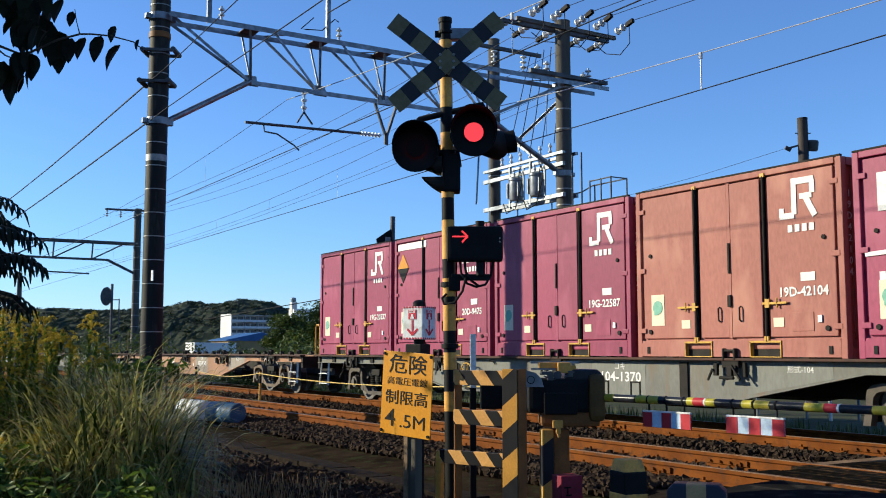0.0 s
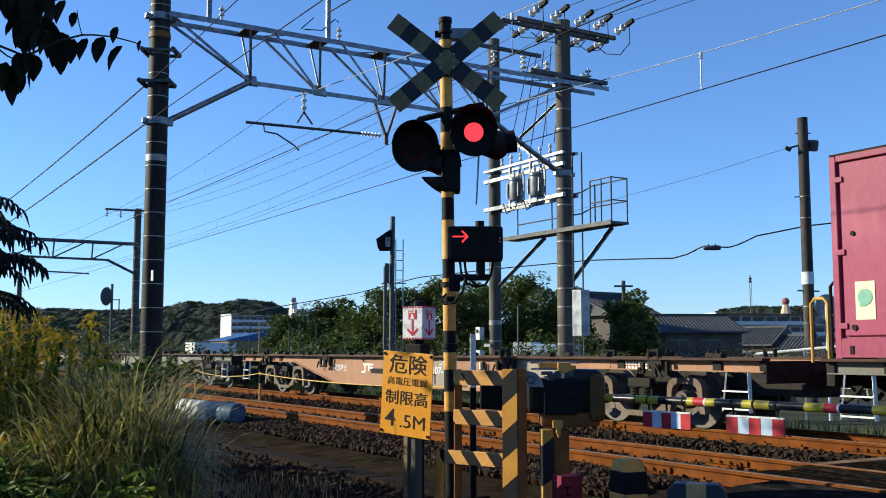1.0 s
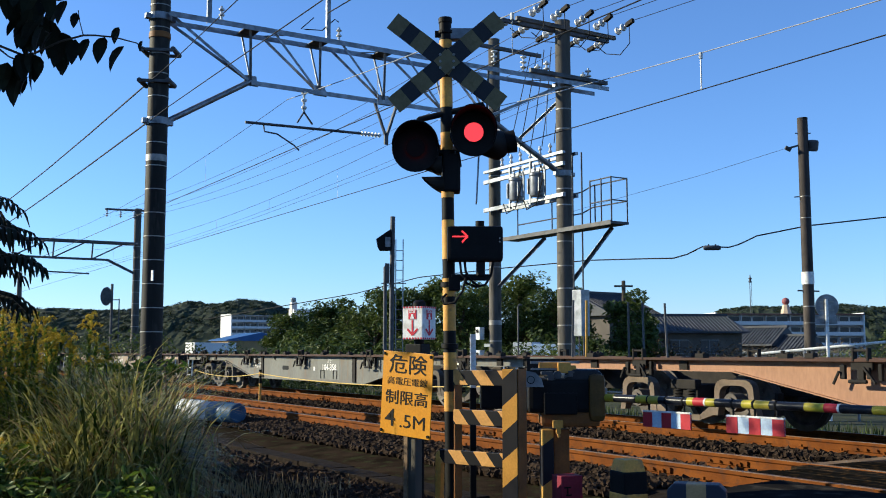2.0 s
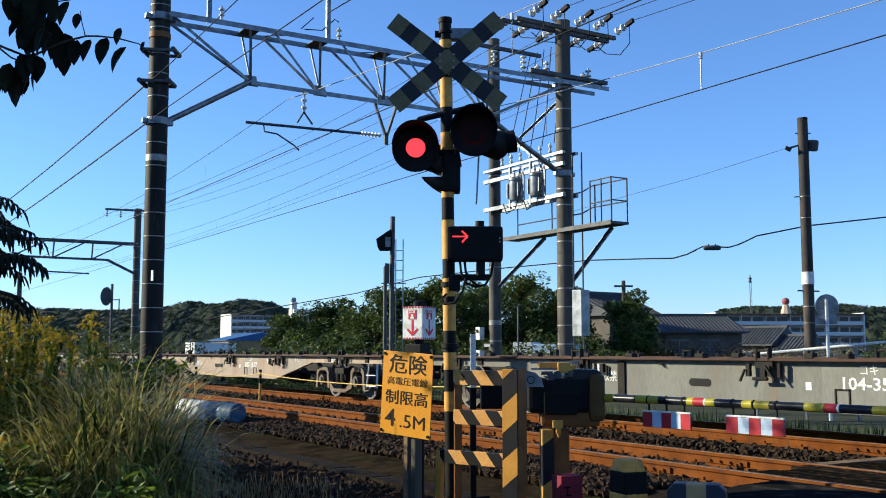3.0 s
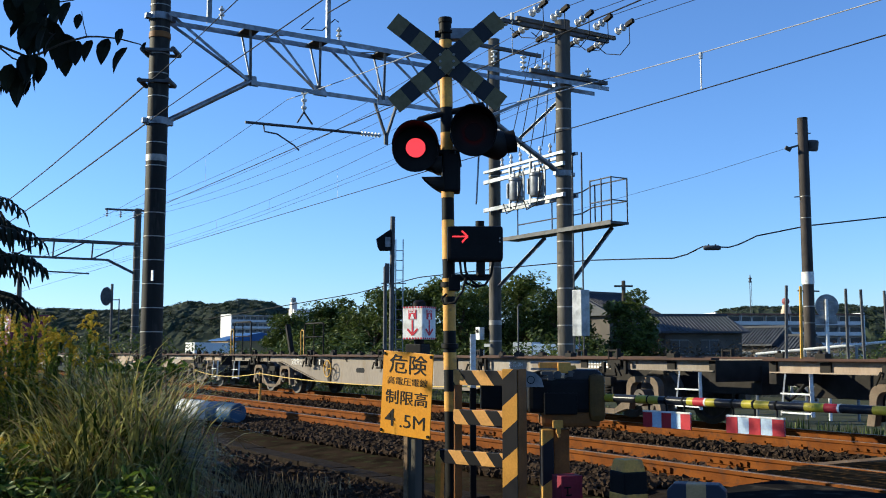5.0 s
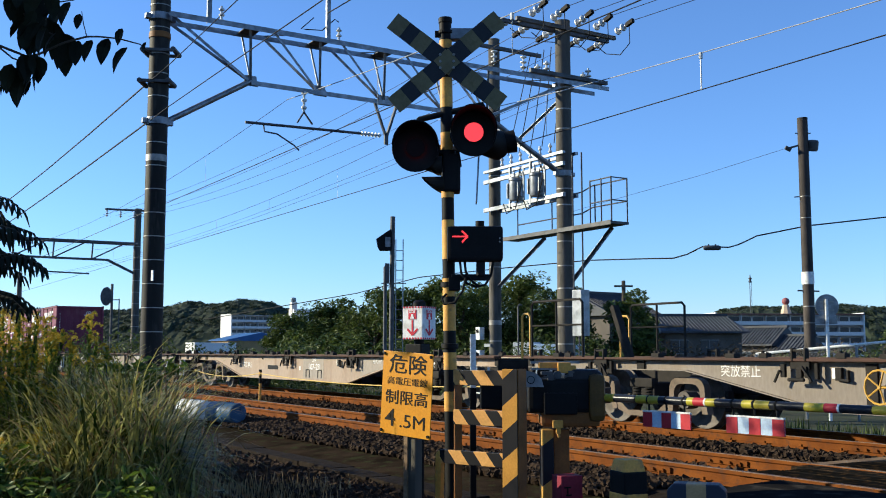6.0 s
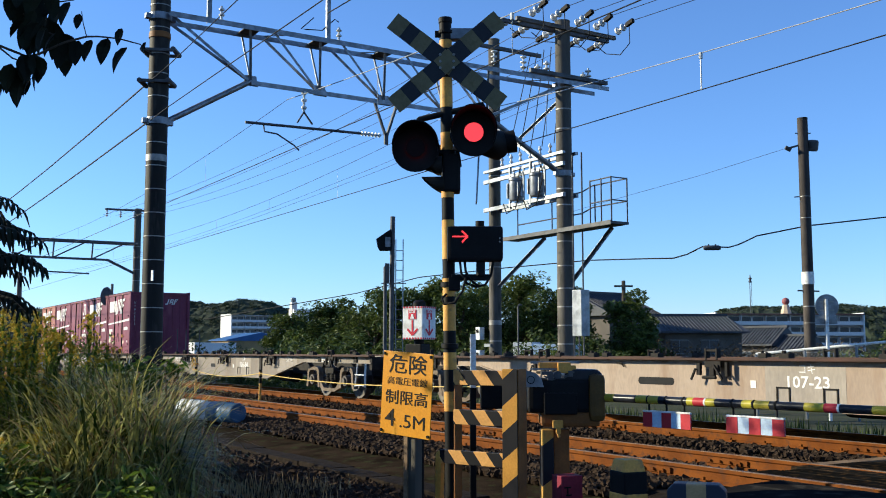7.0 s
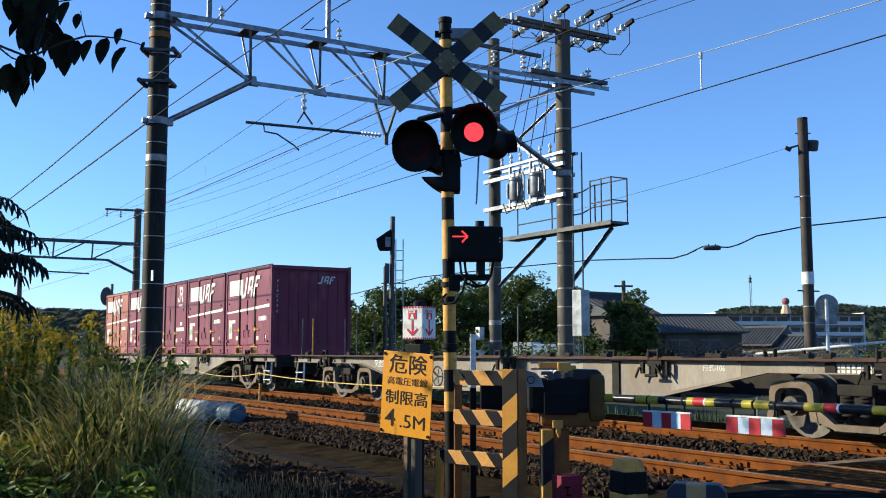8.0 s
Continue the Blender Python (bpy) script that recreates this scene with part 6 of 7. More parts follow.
def build_wires():
    # contact and messenger wires of the two tracks, with droppers
    for yc, tag_ in ((RAILS_NEAR, "near"), (RAILS_FAR, "far")):
        c = thing("catenary", pose(0, 0, 0), "copper contact wire under a sagging messenger wire", "catenary wire", "overhead wires")
        part("contact_wire", Geo().tube([(-150, yc, 5.3), (-54, yc, 5.28), (-19.7, yc, 5.31), (0, yc, 5.31), (25, yc, 5.33)], 0.01, 5), WIRE, c)
        pts = sag((-19.7, yc, 6.42), (12, yc, 6.4), 0.66, 20)
        part("messenger_wire", Geo().tube(sag((-54, yc, 6.35), (-19.7, yc, 6.42), 0.6, 20), 0.006, 5), WIRE, c)
        part("messenger_wire", Geo().tube(pts, 0.009, 5), WIRE_PALE, c, "pale messenger wire")
        for x in (-50, -45, -40, -35, -30, -25):
            f = (x + 54) / 34.3
            z = 6.35 + 0.07 * f - 0.6 * 4 * f * (1 - f)
            part("dropper", Geo().cyl((x, yc, z), (x, yc, 5.3), 0.003, 4), WIRE_PALE, c)
        for x in (-15.6, -11.5, -7.3):
            f = (x + 19.7) / 31.7
            z = 6.42 - 0.66 * 4 * f * (1 - f)
            part("dropper", Geo().cyl((x, yc, z), (x, yc, 5.31), 0.013 if x == -11.5 and tag_ == "far" else 0.005, 5), WHITE_PAINT if x == -11.5 and tag_ == "far" else WIRE_PALE, c)
        part("insulated_sleeve", Geo().cyl((-11.5, yc, 5.82), (-11.5, yc, 5.92), 0.03, 8), PORCELAIN, c)
    wire("line_wire", sag((-19.9, 5.25, 6.4), (-90, 5.2, 8.6), 0.9), 0.017)
    wire("line_wire", sag((-19.9, 5.25, 5.6), (-90, 5.2, 6.6), 0.5), 0.017)
    wire("line_wire", [(-19.9, 5.25, 6.4), (-18.35, 5.25, 6.42), (-14.76, 5.25, 6.56), (-4, 5.25, 7.1), (10, 5.25, 8.2)], 0.009)
    wire("line_wire", [(-19.9, 5.25, 5.6), (-18.3, 5.25, 5.62), (-11.5, 5.25, 5.6), (10, 5.25, 6.0)], 0.009)
    wire("feeder_wire", sag((-19.7, 6.4, 8.8), (20, 6.4, 9.4), 0.7), 0.014)
    wire("feeder_wire", sag((-19.7, 9.05, 8.45), (20, 8.6, 9.4), 0.7), 0.014)
    for i, yy in enumerate((14.25, 14.9, 15.65, 16.25, 16.95)):
        wire("power_wire", sag((-18.72, yy, 9.375), (25, yy + 0.4, 9.9), 0.7), 0.009)
        if i < 4:
            wire("power_wire", sag((-20.68, (14.05, 14.7, 15.45, 16.45)[i], 9.145), (-54, 12.2 + 0.65 * i, 8.2), 0.6), 0.007)
    for yy, z in ((15.32, 7.6), (15.68, 7.6)):
        wire("power_wire", sag((-19.7, yy, z), (-90, yy - 1.5, z - 0.3), 1.0), 0.006)
    # telephone cable with its splice case
    a = [spot(13.15, 30, 5.1), spot(10.8, 30, 4.84), spot(9.3, 30, 4.54), spot(8.75, 30, 4.28), spot(8.46, 30, 4.2), spot(7.68, 30, 4.22), spot(7.3, 30.3, 4.02), spot(6.95, 30.6, 3.93), spot(6.4, 31.5, 4.0), spot(5.2, 36, 4.35), spot(2.4, 40, 4.4), spot(-1, 43, 4.25), spot(-4, 47, 3.8), spot(-14, 60, 3.0)]
    wire("telephone_cable", [m.translation for m in a], 0.022, RUBBER, "black telephone cable with a kink near its splice", "cable")
    s = thing("splice_case", spot(7.95, 29.95, 4.2, -4), "dark splice case on the telephone cable", "splice case")
    part("case", Geo().lathe([(0, -0.26), (0.05, -0.25), (0.075, -0.2), (0.075, 0.2), (0.05, 0.25), (0, 0.26)], pose(0, 0, -0.02, 0, 90, 0), 14), GALV_DULL, s, smooth=True)
    part("strap", Geo().box((-0.1, 0, 0.06), (0.04, 0.05, 0.05)).box((0.1, 0, 0.06), (0.04, 0.05, 0.05)), RUBBER, s)
    wire("service_wire", [m.translation for m in (spot(9.5, 28, 6.75), spot(8.0, 31, 6.55), spot(6.0, 36, 6.5), spot(4.6, 41, 6.6))], 0.006)


# ---- beyond the tracks: verge, trees, houses, hills ----
def leaf_cloud(g, centre, radii, count, size, rnd, flat=0.35, shell=0.55):
    """Many small bent leaves in an uneven ellipsoid clump, thicker towards its skin."""
    for _ in range(count):
        d = Vector((rnd.gauss(0, 1), rnd.gauss(0, 1), rnd.gauss(0, 1))).normalized()
        rr = shell + (1 - shell) * rnd.random()
        c = Vector(centre) + Vector((d.x * radii[0], d.y * radii[1], d.z * radii[2])) * rr
        s = size * rnd.uniform(0.6, 1.25)
        m = Matrix.Translation(c) @ Euler((rnd.uniform(-0.9, 0.9), rnd.uniform(-0.9, 0.9), rnd.uniform(0, 6.28))).to_matrix().to_4x4()
        g.add([(-s, 0, -s * flat * 0.4), (0, -s * 0.42, 0), (s, 0, -s * flat * 0.4), (0, s * 0.42, 0)], [(0, 1, 2, 3)], m)


def build_tree(x, y, height, spread, seed, label, leaf=TREE_LEAF, leaves=5200, size=0.11, base=-0.5, low=0.25, group="trees beyond the tracks"):
    rnd = random.Random(seed)
    t = thing("tree", pose(x, y, base), label, "tree", group)
    trunk = Geo()
    top = height * 0.72
    bend = [Vector((rnd.uniform(-0.1, 0.1) * k, rnd.uniform(-0.1, 0.1) * k, top * k / 5)) for k in range(6)]
    trunk.tube(bend, 0.05 * height ** 0.8, 9, 0.03)
    tips = []
    for i in range(13):
        f = rnd.uniform(low, 0.95)
        p = bend[min(4, int(f * 5))].lerp(bend[min(5, int(f * 5) + 1)], f * 5 % 1)
        a = rnd.uniform(0, 6.28) if i else 0
        reach = spread * rnd.uniform(0.35, 0.85) * (1.1 - 0.55 * f)
        q = p + Vector((math.cos(a) * reach, math.sin(a) * reach, height * rnd.uniform(0.05, 0.24)))
        mid = p.lerp(q, 0.5) + Vector((0, 0, 0.08 * height))
        trunk.tube([p, mid, q], 0.016 * height ** 0.8, 6, 0.01)
        tips += [q, mid]
    tips.append(bend[-1] + Vector((0, 0, height * 0.12)))
    part("trunk", trunk, BARK, t, "brown trunk with forking limbs", smooth=True)
    crown = Geo()
    per = leaves // len(tips)
    for q in tips:
        r = spread * rnd.uniform(0.2, 0.4)
        leaf_cloud(crown, q, (r * rnd.uniform(0.8, 1.3), r * rnd.uniform(0.8, 1.3), r * rnd.uniform(0.55, 0.95)), int(per * rnd.uniform(0.6, 1.4)), size, rnd)
    part("crown", crown, leaf, t, "uneven crown of small leaves")
    return t


def build_trees():
    rnd = random.Random(11)
    row = [(-9.2, 58, 3.7, 1.9), (-7.6, 56, 4.1, 2.0), (-6.0, 52, 4.3, 2.0), (-4.6, 50, 4.6, 2.1), (-3.2, 48, 4.9, 2.2), (-1.9, 46, 4.9, 2.1), (-0.6, 47, 5.3, 2.3), (0.9, 45, 5.1, 2.3), (2.2, 48, 5.3, 2.2), (3.6, 46, 5.3, 2.4), (4.9, 45, 5.0, 2.1), (6.0, 47, 4.4, 1.8),
           (7.95, 45, 4.75, 1.9), (8.9, 46, 3.6, 1.5), (21.5, 46, 4.9, 2.2), (23.4, 45, 5.2, 2.3)]
    for i, (a, d, h, s) in enumerate(row):
        m = spot(a, d)
        build_tree(m.translation.x, m.translation.y, h, s, 20 + i, "dense dark green broadleaf tree beyond the tracks", leaves=5200, size=0.12)
    # shrubs and creeper along the fence line, low and tangled
    g = Geo()
    for i in range(90):
        a = -16 + 36 * i / 89 + rnd.uniform(-0.4, 0.4)
        d = 38 + rnd.uniform(-2.5, 4) + (8 if a < -8 else 0)
        h = rnd.uniform(0.5, 1.05) * (1.25 if a < 7 else 0.85)
        m = spot(a, d)
        leaf_cloud(g, (m.translation.x, m.translation.y, -0.45 + h), (rnd.uniform(0.7, 1.2), rnd.uniform(0.7, 1.2), h), 420, 0.1, rnd)
    solo("hedge", g, TREE_LEAF, "tangled dark green hedge along the far verge", "hedge", kind="stuff")
    g = Geo()
    for i in range(30):
        a = 9.5 + 11 * i / 29 + rnd.uniform(-0.4, 0.4)
        m = spot(a, 44 + rnd.uniform(-2, 4))
        h = rnd.uniform(0.8, 1.15)
        leaf_cloud(g, (m.translation.x, m.translation.y, -0.45 + h), (rnd.uniform(0.6, 1.2), rnd.uniform(0.6, 1.2), h), 260, 0.09, rnd, shell=0.2)
    solo("brown_shrubs", g, leafy("brown_twig_leaf", (0.06, 0.045, 0.025), (0.13, 0.09, 0.05), 0.2), "brown twiggy shrubs in front of the houses", "shrubs", kind="stuff")
    g = Geo()
    for i in range(5200):
        x, y = rnd.uniform(-60, -4), rnd.uniform(13.7, 17.5)
        h = rnd.uniform(0.12, 0.4)
        blade(g, (x, y, ground_height(x, y)), h, rnd.uniform(0, 6.28), 0.012, rnd.uniform(0.1, 0.5), 2)
    solo("verge_grass", g, TREE_LEAF, "short dark green grass on the far verge", "grass", kind="stuff")


def blade(g, base, length, way, width, droop, n=4):
    """One arching grass blade."""
    k = len(g.v)
    c, s = math.cos(way), math.sin(way)
    for i in range(n + 1):
        f = i / n
        out = 0.42 * droop * length * f * f
        z = length * (f - 0.45 * droop * f ** 3)
        w = width * (1 - f ** 2) + 0.0008
        x, y = base[0] + c * out, base[1] + s * out
        g.v.append((x - s * w, y + c * w, base[2] + z))
        g.v.append((x + s * w, y - c * w, base[2] + z - 0.2 * w))
    g.f += [(k + 2 * i, k + 2 * i + 1, k + 2 * i + 3, k + 2 * i + 2) for i in range(n)]


# beige wall darkened: the houses' shadow is put into the base colour
HOUSE_WALL = mat("shaded_house_wall", (0.13, 0.11, 0.09), (0.09, 0.078, 0.065), 0.6, 0.85, 0, 0.1)
FLAT_WALL = mat("apartment_wall", (0.58, 0.54, 0.5), (0.48, 0.45, 0.42), 0.15, 0.8, 0, 0.05)
FLAT_WHITE = mat("apartment_white_wall", (0.72, 0.71, 0.69), (0.64, 0.63, 0.61), 0.15, 0.8, 0, 0.05)
TILES = mat("grey_roof_tile", (0.075, 0.078, 0.085), (0.05, 0.052, 0.058), 1.5, 0.6, 0, 0.2)
GLASS = mat("dark_window_glass", (0.05, 0.06, 0.075), (0.03, 0.035, 0.045), 0.5, 0.12, 0, 0)
PINK_TRIM = mat("brown_roof_trim", (0.28, 0.14, 0.1), (0.2, 0.1, 0.08), 0.5, 0.7, 0, 0)


def build_flats(m, width, depth, storeys, wall, end_wall, label, roof_trim, bays):
    b = thing("apartment_building", m, label, "apartment building", "apartment buildings")
    hs = 2.9
    h = storeys * hs
    part("wall", Geo().box((0, depth / 2 + 0.7, h / 2), (width, depth, h)), wall, b)
    for s in (-1, 1):
        part("end_wall", Geo().box((s * (width / 2 + 0.15), depth / 2, h / 2 + 0.3), (0.3, depth + 1.6, h + 0.6)), end_wall, b, "plain end wall")
    part("roof", Geo().box((0, depth / 2, h + 0.15), (width + 0.5, depth + 1.8, 0.3)), roof_trim, b)
    bw = width / bays
    # window panes oversized and dark, to carry the shade behind the balcony fronts
    shade_pane_me = mesh_of(Geo().box((0, 0.66, 0.05), (bw * 0.86, 0.08, 2.1)), GLASS, "pane")
    slab_me = mesh_of(Geo().box((0, 0, 0), (width - 0.2, 1.5, 0.16)), wall, "balcony_slab")
    front_me = mesh_of(Geo().box((0, 0, 0), (width - 0.2, 0.1, 0.95)), end_wall, "balcony_front")
    for k in range(storeys):
        z = k * hs
        part("balcony_slab", slab_me, wall, b, m=pose(0, 0.0, z + 0.08))
        part("balcony_front", front_me, end_wall, b, m=pose(0, -0.72, z + 0.62))
        for i in range(bays):
            part("window", shade_pane_me, GLASS, b, m=pose(-width / 2 + bw * (i + 0.5), 0, z + 1.25))
            if i % 2 == 0:
                part("divider", Geo().box((-width / 2 + bw * i + 0.1, 0, z + hs / 2), (0.14, 1.4, hs - 0.3)), wall, b)
    return b


def build_house(m, width, depth, eave, ridge, label, hip=0.0, rows=0):
    b = thing("house", m, label, "house", "houses")
    part("wall", Geo().box((0, 0, eave / 2), (width, depth, eave)), HOUSE_WALL, b)
    w, d = width / 2 + 0.5, depth / 2 + 0.6
    g = Geo()
    g.v = [(-w, -d, eave), (w, -d, eave), (w, d, eave), (-w, d, eave), (-w + hip, 0, ridge), (w - hip, 0, ridge), (-w, -d, eave - 0.15), (w, -d, eave - 0.15), (w, d, eave - 0.15), (-w, d, eave - 0.15)]
    g.f = [(0, 1, 5, 4), (2, 3, 4, 5), (1, 2, 5), (3, 0, 4), (0, 6, 7, 1), (1, 7, 8, 2), (2, 8, 9, 3), (3, 9, 6, 0), (6, 9, 8, 7)]
    roof = part("roof", g, TILES, b, "grey tiled roof")
    part("ridge", Geo().bar((-w + hip - 0.1, 0, ridge + 0.06), (w - hip + 0.1, 0, ridge + 0.06), 0.3, 0.22), TILES, roof)
    # courses of round tiles running down the slope
    n = int(width / 0.27)
    for i in range(n + 1):
        x = -w + 2 * w * i / n
        if abs(x) < w - hip * 0.9:
            part("cover_tile", Geo().cyl((x, -d - 0.02, eave + 0.03), (x, -0.05, ridge + 0.01), 0.05, 5), TILES, roof)
    for i in range(max(2, int(width / 2.6))):
        x = -width / 2 + 1.2 + 2.6 * i
        wn_ = part("window", Geo().box((x, -depth / 2 - 0.02, eave - 1.3), (1.5, 0.08, 1.1)), GLASS, b)
        part("frame", Geo().box((x, -depth / 2 - 0.05, eave - 0.72), (1.6, 0.06, 0.06)).box((x, -depth / 2 - 0.05, eave - 1.88), (1.6, 0.06, 0.06)).box((x, -depth / 2 - 0.05, eave - 1.3), (0.05, 0.06, 1.1)), GALV, wn_)
    return b


RIDGE = [(-420, 30), (-283, 29), (-214, 27), (-189, 28), (-178, 29), (-164, 32.5), (-149, 31), (-128, 34), (-113, 32.5), (-102, 28), (-81, 25), (-52, 23), (-9, 18), (78, 17), (150, 18), (168, 23), (186, 28), (200, 29.5), (222, 29), (251, 31), (283, 29), (480, 31)]


def ridge_height(a):
    for (a0, h0), (a1, h1) in zip(RIDGE, RIDGE[1:]):
        if a <= a1:
            f = max(0.0, (a - a0) / (a1 - a0))
            return h0 + (h1 - h0) * f * f * (3 - 2 * f)
    return RIDGE[-1][1]


def build_distance():
    # wooded hills: a ridge of uneven tree tops
    g = Geo()
    na, nd = 420, 26
    for i in range(na + 1):
        a = -420 + 900 * i / na
        top = ridge_height(a)
        for j in range(nd + 1):
            f = j / nd
            d = 560 + 120 * f
            z = -1 + (top + 1) * math.sin(min(1.0, f * 1.15) * math.pi / 2)
            z += (1.6 * noise.noise((a * 0.16, d * 0.16, 0)) + 1.3 * noise.noise((a * 0.4, d * 0.4, 3))) * min(1, f * 4)
            g.v.append(tuple(spot(a, d, z).translation))
    n = nd + 1
    g.f = [(i * n + j, (i + 1) * n + j, (i + 1) * n + j + 1, i * n + j + 1) for i in range(na) for j in range(nd)]
    solo("backdrop_hills", g, mat("wooded_hill", (0.03, 0.042, 0.022), (0.016, 0.024, 0.014), 0.12, 0.95, 0, 0.6, 0.9, dirt=(0.05, 0.055, 0.025)), "dark green wooded hills on the horizon", "hills", kind="structure")
    rnd = random.Random(3)
    g = Geo()
    for i in range(2000):
        a = rnd.uniform(-260, 330)
        d = 560 + 120 * rnd.uniform(0.12, 0.9)
        f = (d - 560) / 120
        z = (ridge_height(a) + 1) * math.sin(min(1, f * 1.15) * math.pi / 2) - 1.2
        m = spot(a, d)
        leaf_cloud(g, (m.translation.x, m.translation.y, z), (2.4, 2.4, 1.6), 34, 0.85, rnd)
    solo("hill_trees", g, leafy("hill_leaf", (0.014, 0.024, 0.012), (0.036, 0.05, 0.02), 0.2, 0.05), "tree crowns along the hill tops", "woods", kind="stuff")
    build_flats(spot(-93.5, 450, -0.5, 38), 29, 9, 6, FLAT_WALL, FLAT_WHITE, "white and grey apartment block below the wooded hill", FLAT_WALL, 9).location += spot(11.5, 9).translation
    build_flats(spot(95, 280, -0.5, 3), 41, 10, 4, FLAT_WALL, FLAT_WHITE, "pale grey four-storey apartment block with long balconies", PINK_TRIM, 12)
    b = thing("white_building", spot(-70, 500, -0.5, 25), "plain white building with a roof tank behind the flats", "building")
    part("wall", Geo().box((0, 0, 11), (9, 9, 22)), FLAT_WHITE, b, bevel=0.1)
    part("roof_house", Geo().box((-3.5, 0, 23), (2.6, 4, 5)), FLAT_WALL, b)
    part("tank", Geo().lathe([(0, 0), (1.2, 0.3), (1.4, 1.2), (1.2, 2.1), (0, 2.4)], pose(-3.5, 0, 25.5), 14), GALV, b, smooth=True)
    b = thing("warehouse", spot(-41, 220, -0.5, 35), "low ochre warehouse with a blue metal roof", "warehouse")
    part("wall", Geo().box((0, 0, 1.9), (15, 9, 3.8)), mat("ochre_wall", (0.35, 0.24, 0.1), (0.28, 0.19, 0.09), 0.3, 0.8), b)
    part("roof", Geo().prism([(-8, 3.8), (8, 3.8), (8, 4.0), (0, 5.6), (-8, 4.0)], -4.8, 4.8, pose(0, 0, 0, 0, 0, 0)), mat("blue_metal_roof", (0.04, 0.1, 0.25), (0.03, 0.08, 0.2), 0.5, 0.4), b)
    part("lean_to", Geo().box((-11, -4, 1.7), (9, 5, 3.4)), FLAT_WHITE, b)
    build_house(spot(21.8, 90, -0.5, 4), 6.6, 7, 3.3, 4.75, "house with a wide grey tiled roof", 0.6)
    build_house(spot(13.2, 85, -0.5, 35), 5, 7, 4.6, 6.4, "house gable with a grey tiled roof among trees")
    build_house(spot(31.4, 100, -0.5, -50), 4.0, 4, 2.3, 3.95, "house with stepped grey tiled gables")
    build_house(spot(33.4, 97, -0.5, -50), 3.2, 3.2, 1.7, 3.1, "low outbuilding with a grey tiled gable")
    s = thing("radio_mast", spot(120.8, 400, -0.5), "slim lattice radio mast on the hill", "radio mast")
    for dx, dy in ((-0.5, -0.5), (0.5, -0.5), (0, 0.5)):
        part("leg", Geo().cyl((dx, dy, 0), (dx * 0.6, dy * 0.6, 30), 0.07, 5), GALV_DULL, s)
    for k in range(8):
        part("brace", Geo().bar((-0.5, -0.4, 14 + 2 * k), (0.5, -0.4, 16 + 2 * k), 0.07, 0.07), GALV_DULL, s)
    part("head", Geo().lathe([(0.55, 0), (0.7, 0.3), (0.7, 0.5), (0.5, 0.6), (0.5, 1.4), (0.7, 1.5), (0.7, 1.7), (0.3, 1.9), (0.1, 3.2), (0, 3.2)], pose(0, 0, 28.5), 10), GALV_DULL, s)
    s = thing("ball_tower", spot(95.5, 284, 11.4), "red ball on a small pale tower above the flats", "tower")
    part("base", Geo().lathe([(1.6, 0), (1.0, 2.2), (0.9, 2.6), (0, 2.6)], pose(0, 0, 0), 8), mat("cream_tower", (0.6, 0.45, 0.3), (0.5, 0.38, 0.26), 1), s)
    part("ball", Geo().lathe([(0, 0)] + [(1.05 * math.sin(k * math.pi / 8), 1.05 - 1.05 * math.cos(k * math.pi / 8)) for k in range(1, 8)] + [(0, 2.1)], pose(0, 0, 2.5), 16), mat("faded_red_ball", (0.3, 0.1, 0.1), (0.22, 0.08, 0.08), 1), s, smooth=True)
    s = thing("utility_pole", spot(8.25, 46.5, -0.5), "wooden utility pole rising from a tree", "utility pole", "line-side poles")
    part("shaft", Geo().cyl((0, 0, 0), (0, 0, 4.85), 0.09, 8), POSTWOOD, s)
    part("crossarm", Geo().box((0, 0, 4.6), (0.85, 0.08, 0.08)), POSTWOOD, s)


